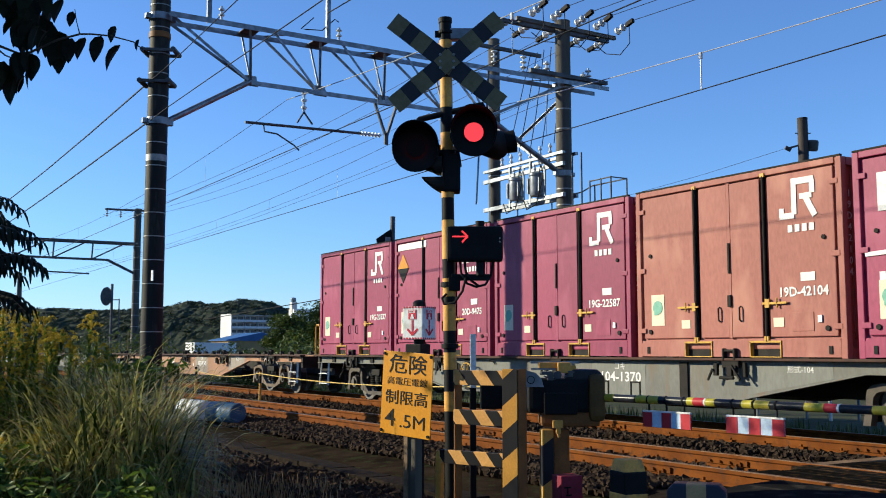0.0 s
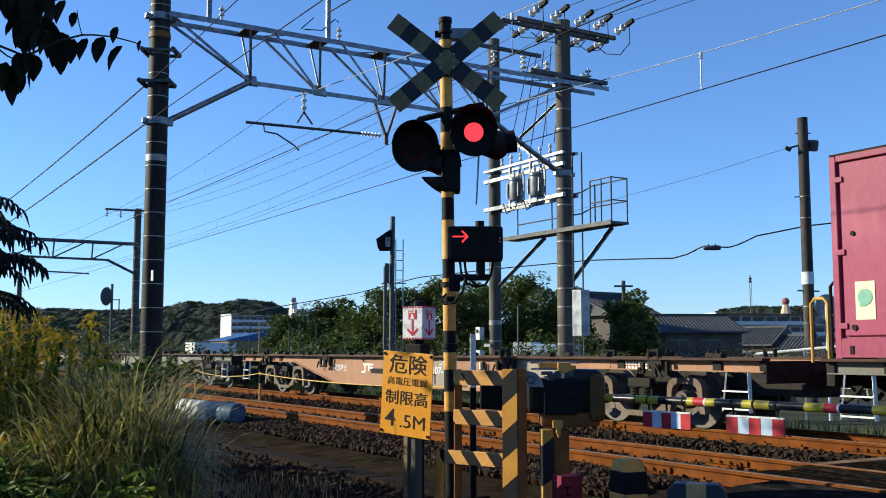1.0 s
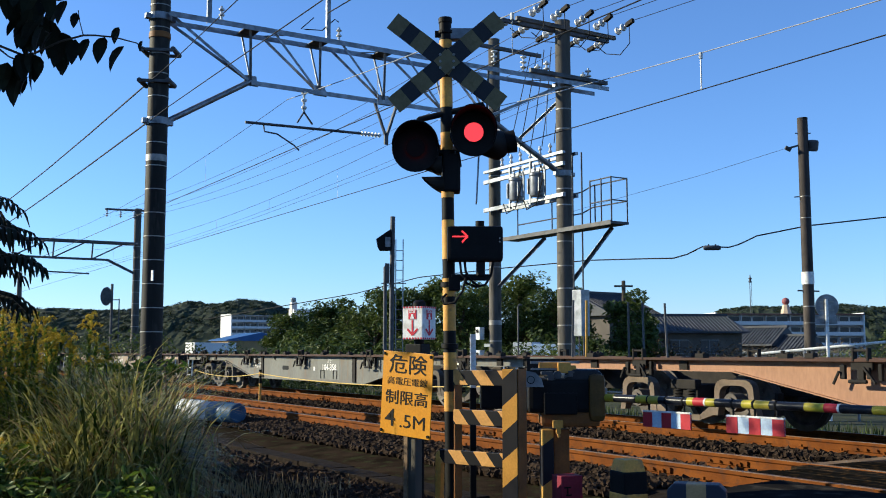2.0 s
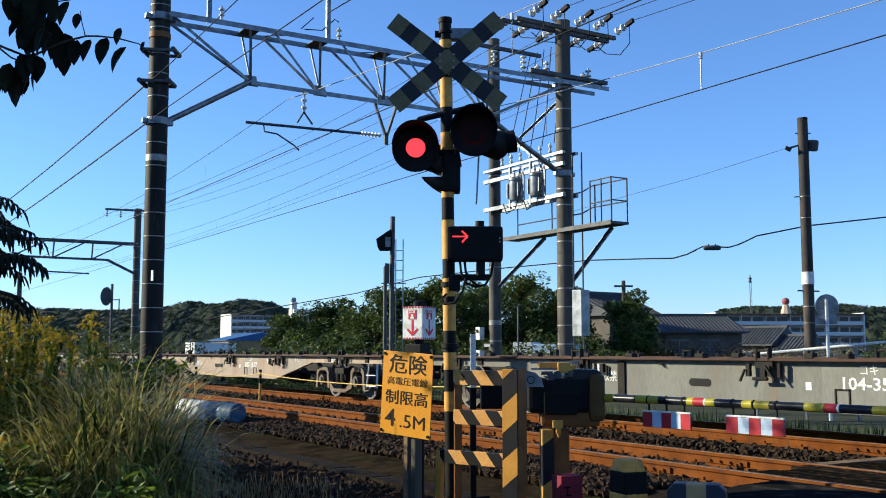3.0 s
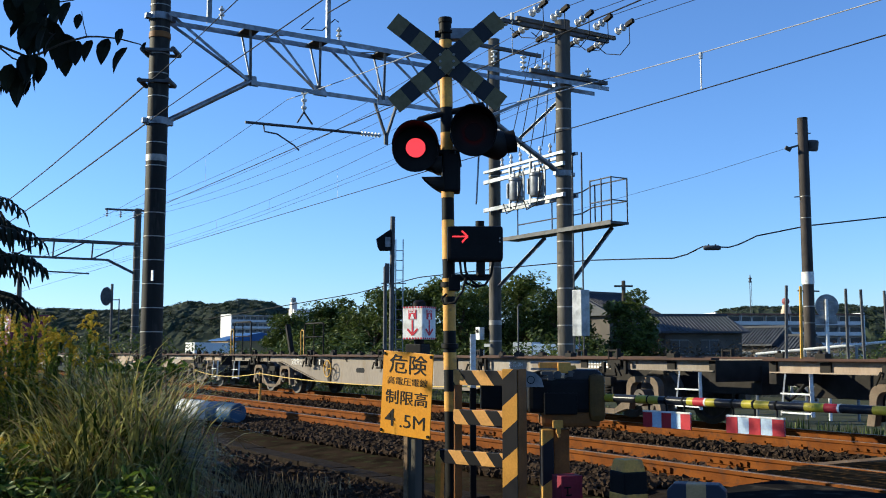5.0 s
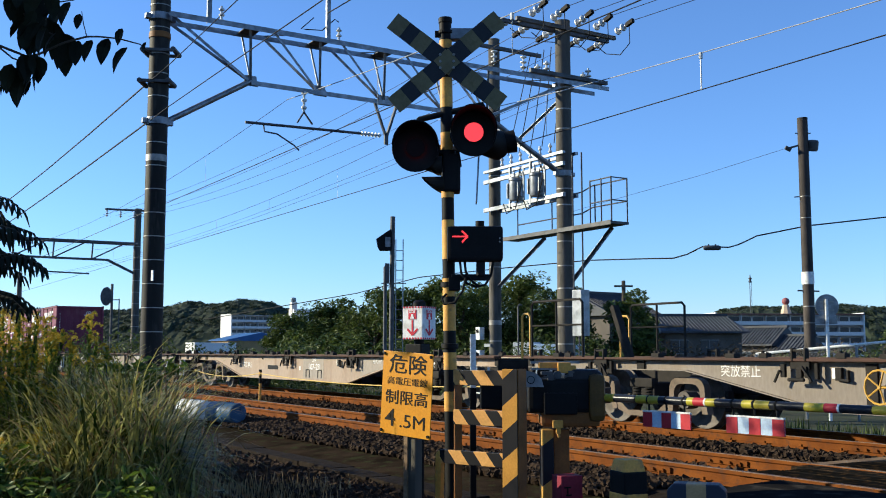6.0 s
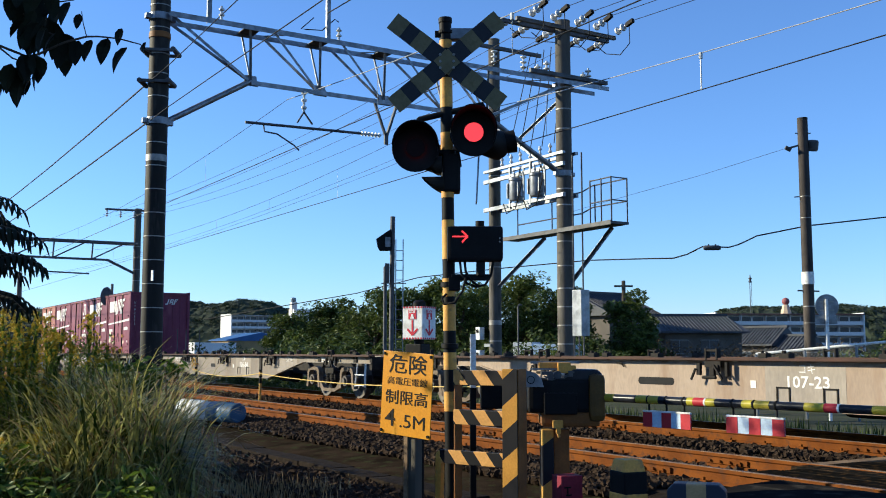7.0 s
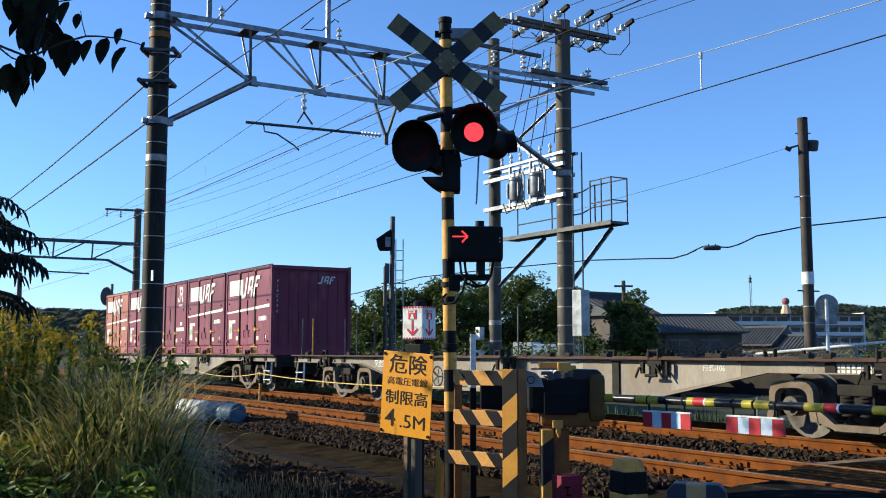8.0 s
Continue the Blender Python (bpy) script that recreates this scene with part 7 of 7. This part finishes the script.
def build_far_side():
    # fence with handrail, round sign seen from behind, shed, posts
    f = thing("chain_link_fence", pose(0, 0, 0), "chain-link fence with a pale sloping top rail", "fence")
    pa, pb = spot(7.7, 25.2, 1.07).translation, spot(12.6, 22.0, 1.62).translation
    part("top_rail", Geo().tube([pa, pb], 0.035, 8), WHITE_PAINT, f, smooth=True)
    for k in range(6):
        p = pa.lerp(pb, k / 5)
        part("post", Geo().cyl((p.x, p.y, -0.5), p, 0.035, 8), GALV, f, smooth=True)
    for k in range(70):
        p = pa.lerp(pb, k / 70)
        for s in (-1, 1):
            q = pa.lerp(pb, min(1, max(0, k / 70 + s * 0.2)))
            part("mesh_wire", Geo().cyl((p.x, p.y, p.z - 0.05), (q.x, q.y, 0.0), 0.004, 3), GALV_DULL, f)
    s = thing("road_sign", spot(9.03, 24), "round road sign seen from behind on a white pole", "road sign")
    part("pole", Geo().cyl((0, 0, -0.5), (0, 0, 2.36), 0.038, 12), WHITE_PAINT, s, smooth=True)
    part("disc", Geo().cyl((0.03, 0.05, 2.2), (0.03, 0.065, 2.2), 0.28, 28), GALV, s, "grey back of a round plate", smooth=True)
    part("plate", Geo().box((0.0, 0.055, 1.88), (0.52, 0.012, 0.2)), GALV, s, bevel=0.004)
    part("strap", Geo().box((0.02, 0.045, 2.3), (0.34, 0.012, 0.03)).box((0.02, 0.045, 2.1), (0.34, 0.012, 0.03)), BAND, s)
    s = thing("storage_shed", spot(4.1, 42, -0.5, -20), "small white and blue storage shed beyond the tracks", "shed")
    part("end_wall", Geo().box((-0.65, 0, 1.0), (0.8, 1.6, 2.0)), WHITE_PAINT, s, bevel=0.02)
    part("side_wall", Geo().box((0.6, 0, 0.97), (1.7, 1.58, 1.92)), PALE_BLUE, s, bevel=0.02)
    # trackside boxes on the slim pole, and hooped steel posts by the far track
    s = thing("signal_box_pair", pose(-22.95, 15.15, 0), "two white relay boxes fixed to a pole", "relay boxes")
    for z in (1.0, 1.62):
        part("box", Geo().box((-0.25, 0.15, z), (0.2, 0.16, 0.34)), WHITE_PAINT, s, bevel=0.01)
        part("knob", Geo().cyl((-0.25, 0.06, z + 0.06), (-0.25, 0.05, z + 0.06), 0.05, 10), INK, s)
    part("clamp", Geo().box((-0.05, 0.3, 1.3), (0.3, 0.1, 0.08)), GALV, s)
    for a, d, h in ((1.95, 26.5, 2.35), (3.6, 27, 2.0)):
        s = thing("steel_post", spot(a, d), "thin hooped steel post by the far track", "post", "thin steel posts")
        part("shaft", Geo().tube([(0, 0, -0.5), (0, 0, h - 0.05), (0.04, 0, h), (0.1, 0, h - 0.02)], 0.022, 7), GALV_DULL, s, smooth=True)
    s = thing("equipment_cabinet", spot(9.6, 19.8), "pale trackside equipment frame beyond the far track", "equipment cabinet")
    for dx in (-0.35, -0.12, 0.3):
        part("leg", Geo().box((dx, 0, 0.1), (0.07, 0.07, 1.2)), WHITE_PAINT, s)
    part("top", Geo().box((0, 0, 0.72), (0.9, 0.3, 0.06)), GALV, s)


# ---- near-side plants ----
branches = []


def build_bush():
    rnd = random.Random(8)
    tall, dry, weeds = Geo(), Geo(), Geo()
    # arching tussocks of tall grass
    for i in range(190):
        d = rnd.uniform(6.9, 11.5)
        a = -0.278 * d - 2.8 * rnd.random() ** 1.25
        m = spot(a, d).translation
        env = 0.74 if a < -0.385 * d else 1.03
        lean = rnd.uniform(0, 6.28)
        for _ in range(54):
            ln = rnd.uniform(0.8, 2.2) * env
            way = lean + rnd.gauss(0, 1.1)
            blade(tall if rnd.random() < 0.9 else dry, (m.x + rnd.gauss(0, 0.12), m.y + rnd.gauss(0, 0.12), -0.38), ln, way, rnd.uniform(0.004, 0.011), min(rnd.uniform(0.6, 2.0), 1.9 / ln), 7)
    # shorter, strongly bent blades that fill the bank's flank
    for i in range(230):
        d = rnd.uniform(6.9, 9.6)
        a = -0.262 * d - 2.3 * rnd.random()
        m = spot(a, d).translation
        for _ in range(38):
            blade(tall, (m.x + rnd.gauss(0, 0.12), m.y + rnd.gauss(0, 0.12), -0.3 + rnd.uniform(0, 0.45)), rnd.uniform(0.35, 0.95), rnd.uniform(0, 6.28), rnd.uniform(0.004, 0.009), rnd.uniform(0.9, 2.1), 5)
    solo("tall_grass", tall, GRASS, "tall arching green grass in a dense bank", "grass", kind="stuff")
    # pale dry stalks at the bank's edge
    for i in range(16):
        d = rnd.uniform(8.0, 9.8)
        a = -0.255 * d + rnd.uniform(-0.15, 0.32)
        m = spot(a, d).translation
        for _ in range(14):
            blade(dry, (m.x + rnd.gauss(0, 0.08), m.y + rnd.gauss(0, 0.08), -0.38), rnd.uniform(0.4, 1.15) * (1 if a < -0.23 * d else 0.7), rnd.uniform(0, 6.28), rnd.uniform(0.0045, 0.0075), rnd.uniform(0.1, 0.8), 5)
    for i in range(44):
        d = rnd.uniform(9.6, 11.6)
        m = spot(rnd.uniform(-0.22, -0.1) * d, d).translation
        for _ in range(14):
            blade(dry, (m.x + rnd.gauss(0, 0.12), m.y + rnd.gauss(0, 0.12), -0.38), rnd.uniform(0.08, 0.26), rnd.uniform(0, 6.28), 0.0055, rnd.uniform(0.2, 0.9), 3)
    solo("dry_grass", dry, DRY, "pale dry straw-coloured grass stalks", "dry grass", kind="stuff")
    # leafy undergrowth inside and before the bank
    for i in range(330):
        d = rnd.uniform(6.2, 11.3)
        a = -0.275 * d - 2.9 * rnd.random()
        m = spot(a, d).translation
        h = rnd.uniform(0.05, 0.62)
        leaf_cloud(weeds, (m.x, m.y, -0.25 + h), (0.26, 0.26, 0.2), 80, 0.045, rnd, shell=0.1)
    # clumps hidden behind the bank, added to throw shadow on the ballast
    for i in range(120):
        d = rnd.uniform(10.6, 13.6)
        m = spot(-0.285 * d - 2.2 * rnd.random(), d).translation
        leaf_cloud(weeds, (m.x, m.y, -0.1 + rnd.uniform(0.0, 0.75)), (0.34, 0.34, 0.3), 90, 0.055, rnd, shell=0.1)
    for i in range(14):
        m = spot(-2.28 - rnd.uniform(0, 0.55), 8.4 + rnd.uniform(-0.2, 0.4)).translation
        leaf_cloud(weeds, (m.x, m.y, 0.92 + rnd.uniform(-0.1, 0.12)), (0.13, 0.13, 0.09), 22, 0.06, rnd, shell=0.1)
    solo("undergrowth", weeds, WEED, "low green leafy weeds under the grass, with hidden shadow clumps behind", "weeds", kind="stuff")


def build_goldenrod(a, d, top, seed, full=1.0):
    rnd = random.Random(seed)
    t = thing("goldenrod", spot(a, d, -0.38), "goldenrod plant with yellow flower plumes among grass", "goldenrod", "goldenrod plants")
    stems, leaves, bloom = Geo(), Geo(), Geo()
    for i in range(int(9 * full)):
        x0, y0 = rnd.uniform(-0.2, 0.2), rnd.uniform(-0.2, 0.2)
        h = (top + 0.38) * rnd.uniform(0.84, 1.0)
        tip = Vector((x0 * 2 + rnd.uniform(-0.08, 0.08), y0 * 2, h))
        stems.tube([(x0, y0, 0), (x0 * 1.3, y0 * 1.3, h * 0.5), tip], 0.006, 5, 0.002)
        for k in range(80):
            f = rnd.uniform(0.35, 0.97)
            c = Vector((x0, y0, 0)).lerp(tip, f)
            w = rnd.uniform(0, 6.28)
            blade(leaves, c, rnd.uniform(0.07, 0.15), w, 0.012, 1.5, 3)
        for k in range(7):
            w = rnd.uniform(0, 6.28)
            r = rnd.uniform(0.03, 0.12)
            base = tip - Vector((0, 0, rnd.uniform(0.0, 0.22)))
            for j in range(13):
                f = j / 12
                c = base + Vector((math.cos(w) * r * f, math.sin(w) * r * f, 0.05 * math.sin(f * 2.6)))
                leaf_cloud(bloom, c, (0.012, 0.012, 0.012), 4, 0.0125, rnd)
    part("stem", stems, BARK, t)
    part("foliage", leaves, WEED, t, "narrow green leaves")
    part("flower_plume", bloom, FLOWER, t, "yellow flower plumes")


def hang_leaf(g, p, length, way, rnd):
    """A broad pointed leaf that hangs from its stalk, folded a little along the midrib."""
    c, s = math.cos(way), math.sin(way)
    down = Vector((c * rnd.uniform(0.1, 0.7), s * rnd.uniform(0.1, 0.7), -1)).normalized()
    side = down.cross(Vector((c, s, 0.3))).normalized()
    if side.length < 0.1:
        side = Vector((1, 0, 0))
    nrm = side.cross(down)
    k = len(g.v)
    prof = [(0.0, 0.02), (0.12, 0.2), (0.35, 0.28), (0.6, 0.24), (0.82, 0.13), (1.0, 0.0)]
    for f, w in prof:
        q = Vector(p) + down * (length * f) + nrm * (0.1 * length * math.sin(f * 3))
        g.v += [tuple(q - side * (w * length) + nrm * (w * 0.25 * length)), tuple(q), tuple(q + side * (w * length) + nrm * (w * 0.25 * length))]
    for i in range(len(prof) - 1):
        a = k + 3 * i
        g.f += [(a, a + 1, a + 4, a + 3), (a + 1, a + 2, a + 5, a + 4)]


def build_near_tree():
    """The tree at the roadside whose branches hang into view; its unseen crown is placed to shade the crossing's
    approach.
    """
    rnd = random.Random(5)
    t = thing("tree", spot(-5.3, 7.2, -0.38), "roadside tree with broad hanging leaves beside the road", "tree")
    part("trunk", Geo().tube([(0, 0, 0), (0.05, 0.02, 1.4), (-0.05, 0.1, 2.8), (0.1, 0.1, 4.2), (0.2, 0, 5.6)], 0.15, 10, 0.04).tube([(0, 0.1, 2.4), (1.0, -0.2, 3.3), (1.9, -0.3, 3.6)], 0.06, 8, 0.02).tube([(0, 0.1, 2.8), (-1.0, 0.6, 3.9), (-1.7, 0.8, 4.9)], 0.06, 8, 0.02).tube([(0.05, 0.1, 3.4), (0.3, -1.0, 4.5), (0.3, -1.8, 5.0)], 0.05, 8, 0.02), BARK, t, "brown trunk and limbs", smooth=True)
    # crown kept out of view, set to block the sun from arm and road
    crown = Geo()
    for i in range(84):
        c = Vector((rnd.uniform(-1.2, 0.5), rnd.uniform(-2.4, 2.2), 4.25 + 2.6 * rnd.random() ** 1.3))
        for _ in range(56):
            hang_leaf(crown, c + Vector((rnd.gauss(0, 0.35), rnd.gauss(0, 0.35), rnd.gauss(0, 0.28))), rnd.uniform(0.09, 0.15), rnd.uniform(0, 6.28), rnd)
    part("crown", crown, SHADED_LEAF, t, "unseen crown of broad leaves, coloured near black for shade")
    # the branch that reaches into view: a cluster of dark leaves and one long twig
    base = spot(-5.3, 7.2, -0.38).inverted()
    P = lambda a, z, d=5.0: base @ spot(a, d, z).translation
    br = Geo()
    br.tube([P(-5.2, 3.1, 7.1), P(-4.0, 3.3, 6.0), P(-3.0, 2.95), P(-2.26, 2.68), P(-2.11, 2.62), P(-1.94, 2.7), P(-1.83, 2.73), P(-1.77, 2.73), P(-1.67, 2.72), P(-1.56, 2.69), P(-1.51, 2.65)], 0.009, 6, 0.0025)
    br.tube([P(-2.6, 3.05), P(-2.25, 2.93), P(-2.05, 2.9), P(-1.9, 2.92)], 0.008, 5, 0.003).tube([P(-2.2, 2.92), P(-2.12, 2.8), P(-2.0, 2.74)], 0.006, 5, 0.003).tube([P(-2.3, 2.7), P(-2.2, 2.62), P(-2.1, 2.58)], 0.006, 5, 0.003)
    br.tube([P(-1.83, 2.73), P(-1.85, 2.8), P(-1.86, 2.86)], 0.003, 5, 0.002)
    twig = part("branch", br, BARK, t, "thin twig hanging into view")
    lv = Geo()
    for a, z, ln in ((-1.8, 2.71, 0.12), (-1.71, 2.71, 0.14), (-1.62, 2.67, 0.15), (-1.65, 2.77, 0.09), (-1.93, 2.68, 0.13), (-1.87, 2.71, 0.13), (-1.93, 2.61, 0.08), (-1.91, 2.9, 0.13), (-1.52, 2.69, 0.06), (-1.86, 2.84, 0.08)):
        hang_leaf(lv, P(a, z, 5 + rnd.uniform(-0.05, 0.05)), ln, radians(TRACK_ANGLE) + rnd.uniform(-0.5, 0.5) + 1.57, rnd)
    # the dense cluster: clumps of leaves along three shoots, with sky between them
    for a0, z0, a1, z1, count in ((-2.26, 2.97, -1.96, 2.93, 12), (-2.16, 2.93, -2.14, 2.72, 10), (-2.1, 2.9, -1.97, 2.72, 16), (-2.27, 2.62, -2.16, 2.56, 16), (-2.13, 2.64, -2.05, 2.62, 9), (-2.09, 2.76, -2.0, 2.74, 8)):
        for k in range(count):
            f = (k + rnd.random()) / count
            hang_leaf(lv, P(a0 + (a1 - a0) * f + rnd.gauss(0, 0.012), z0 + (z1 - z0) * f + rnd.gauss(0, 0.015), 5 + rnd.uniform(-0.2, 0.2)), rnd.uniform(0.1, 0.165), radians(TRACK_ANGLE) + 1.57 + rnd.uniform(-1.2, 1.2), rnd)
    # the silhouette darkness of these leaves comes from their colour
    part("foliage", lv, SHADED_LEAF, twig, "broad hanging leaves, coloured near black for shade")
    branches.append(twig)


def build_sumac():
    rnd = random.Random(6)
    t = thing("sumac_shrub", spot(-2.8, 5.6, -0.38), "dark shrub with long drooping leaflets beside the grass", "shrub")
    stems, lv = Geo(), Geo()
    for k in range(13):
        top = Vector((rnd.uniform(-0.3, 0.22), rnd.uniform(-0.3, 0.3), 1.84 + 0.045 * k))
        stems.tube([(0, 0, 0), (top.x * 0.4, top.y * 0.4, top.z * 0.6), top], 0.014, 6, 0.004)
        for j in range(3):
            w = rnd.uniform(-0.8, 0.8)
            p0 = top + Vector((0, 0, rnd.uniform(-0.12, 0.1)))
            rach = [p0 + Vector((math.cos(w) * 0.38 * f, math.sin(w) * 0.38 * f, 0.12 * math.sin(f * 2.2) - 0.12 * f * f)) for f in (0, 0.25, 0.5, 0.75, 1)]
            stems.tube(rach, 0.004, 4, 0.002)
            for f in range(4):
                for s in range(3):
                    q = rach[f].lerp(rach[f + 1], s / 3)
                    for sd in (-1, 1):
                        blade_hang(lv, q, rnd.uniform(0.08, 0.13), w + sd * 1.2, rnd)
    part("stem", stems, BARK, t)
    # leaflets share the leaf colour that has shade put in
    part("foliage", lv, SHADED_LEAF, t, "long narrow leaflets, coloured near black for shade")


def blade_hang(g, p, length, way, rnd):
    k = len(g.v)
    c, s = math.cos(way), math.sin(way)
    for i in range(4):
        f = i / 3
        o, z = length * 0.55 * f, -length * 0.75 * f * f
        w = 0.0095 * math.sin(0.5 + 2.4 * f) + 0.001
        g.v += [(p.x + c * o - s * w, p.y + s * o + c * w, p.z + z), (p.x + c * o + s * w, p.y + s * o - c * w, p.z + z)]
    g.f += [(k + 2 * i, k + 2 * i + 1, k + 2 * i + 3, k + 2 * i + 2) for i in range(3)]


def build_plants():
    build_bush()
    for i, (a, d, top, full) in enumerate(((-3.55, 8.6, 1.5, 1.4), (-3.75, 8.2, 1.3, 1.4), (-3.1, 8.7, 1.48, 1.2), (-3.85, 8.8, 1.45, 1.4), (-3.6, 9.3, 1.42, 1.2), (-3.25, 8.0, 1.05, 1.0), (-2.75, 7.6, 0.62, 1.2), (-2.7, 7.5, 0.5, 0.8), (-4.0, 8.4, 1.3, 1.4))):
        build_goldenrod(a, d, top, 40 + i, full)
    build_near_tree()
    build_sumac()


build_ground()
for yc_, lab_ in ((RAILS_NEAR, "empty rust-brown railway track on dark ballast"), (RAILS_FAR, "railway track carrying the freight train")):
    build_track(yc_, lab_)
build_crossing()
build_ballast()
build_lineside()
build_wires()
build_signal_post()
build_height_sign()
build_guard()
build_barrier()
build_small_furniture()
build_train()
build_trees()
build_distance()
build_far_side()
build_plants()


def motions():
    # the train rolls through at a steady speed, its wheels turning
    for ob, x0 in movers:
        z0 = ob.matrix_basis.translation.z
        walk(ob, [(t, pose(x0 + SPEED * t, RAILS_FAR, z0)) for t in (0.0, 2.0, 4.0, 6.0, 8.0)])
    for ob, x0 in spinners:
        walk(ob, [(k / 30, pose(x0, 0, WHEEL_R, 0, math.degrees(SPEED * k / 30 / WHEEL_R), 0)) for k in range(241)])
    # the two lamps alternate every 0.6 s; the discs turn over to imitate the switching
    for disc, cx, cz, side in lamp_discs:
        lit = side > 0
        rows, turn = [(0.0, 0 if lit else 180)], 0 if lit else 180
        t = 4 / 30
        while t < 8.0:
            rows += [(t - 1 / 30, turn), (t, turn + 60), (t + 1 / 30, turn + 120), (t + 2 / 30, turn + 180)]
            turn += 180
            t += 0.6
        rows.append((8.1, turn))
        walk(disc, [(a, pose(cx, -0.2, cz, 90, 0, 0) @ pose(0, 0, 0, 0, b, 0)) for a, b in rows])
    # the overhanging twig stirs in the breeze
    for ob in branches:
        walk(ob, [(t, pose(0.55 * k, 0, -0.2 * k)) for t, k in ((0.0, 0.0), (1.0, 0.02), (1.5, 0.025), (3.5, 0.06), (4.5, 0.065), (6.5, 0.065), (8.0, 0.055))])


motions()
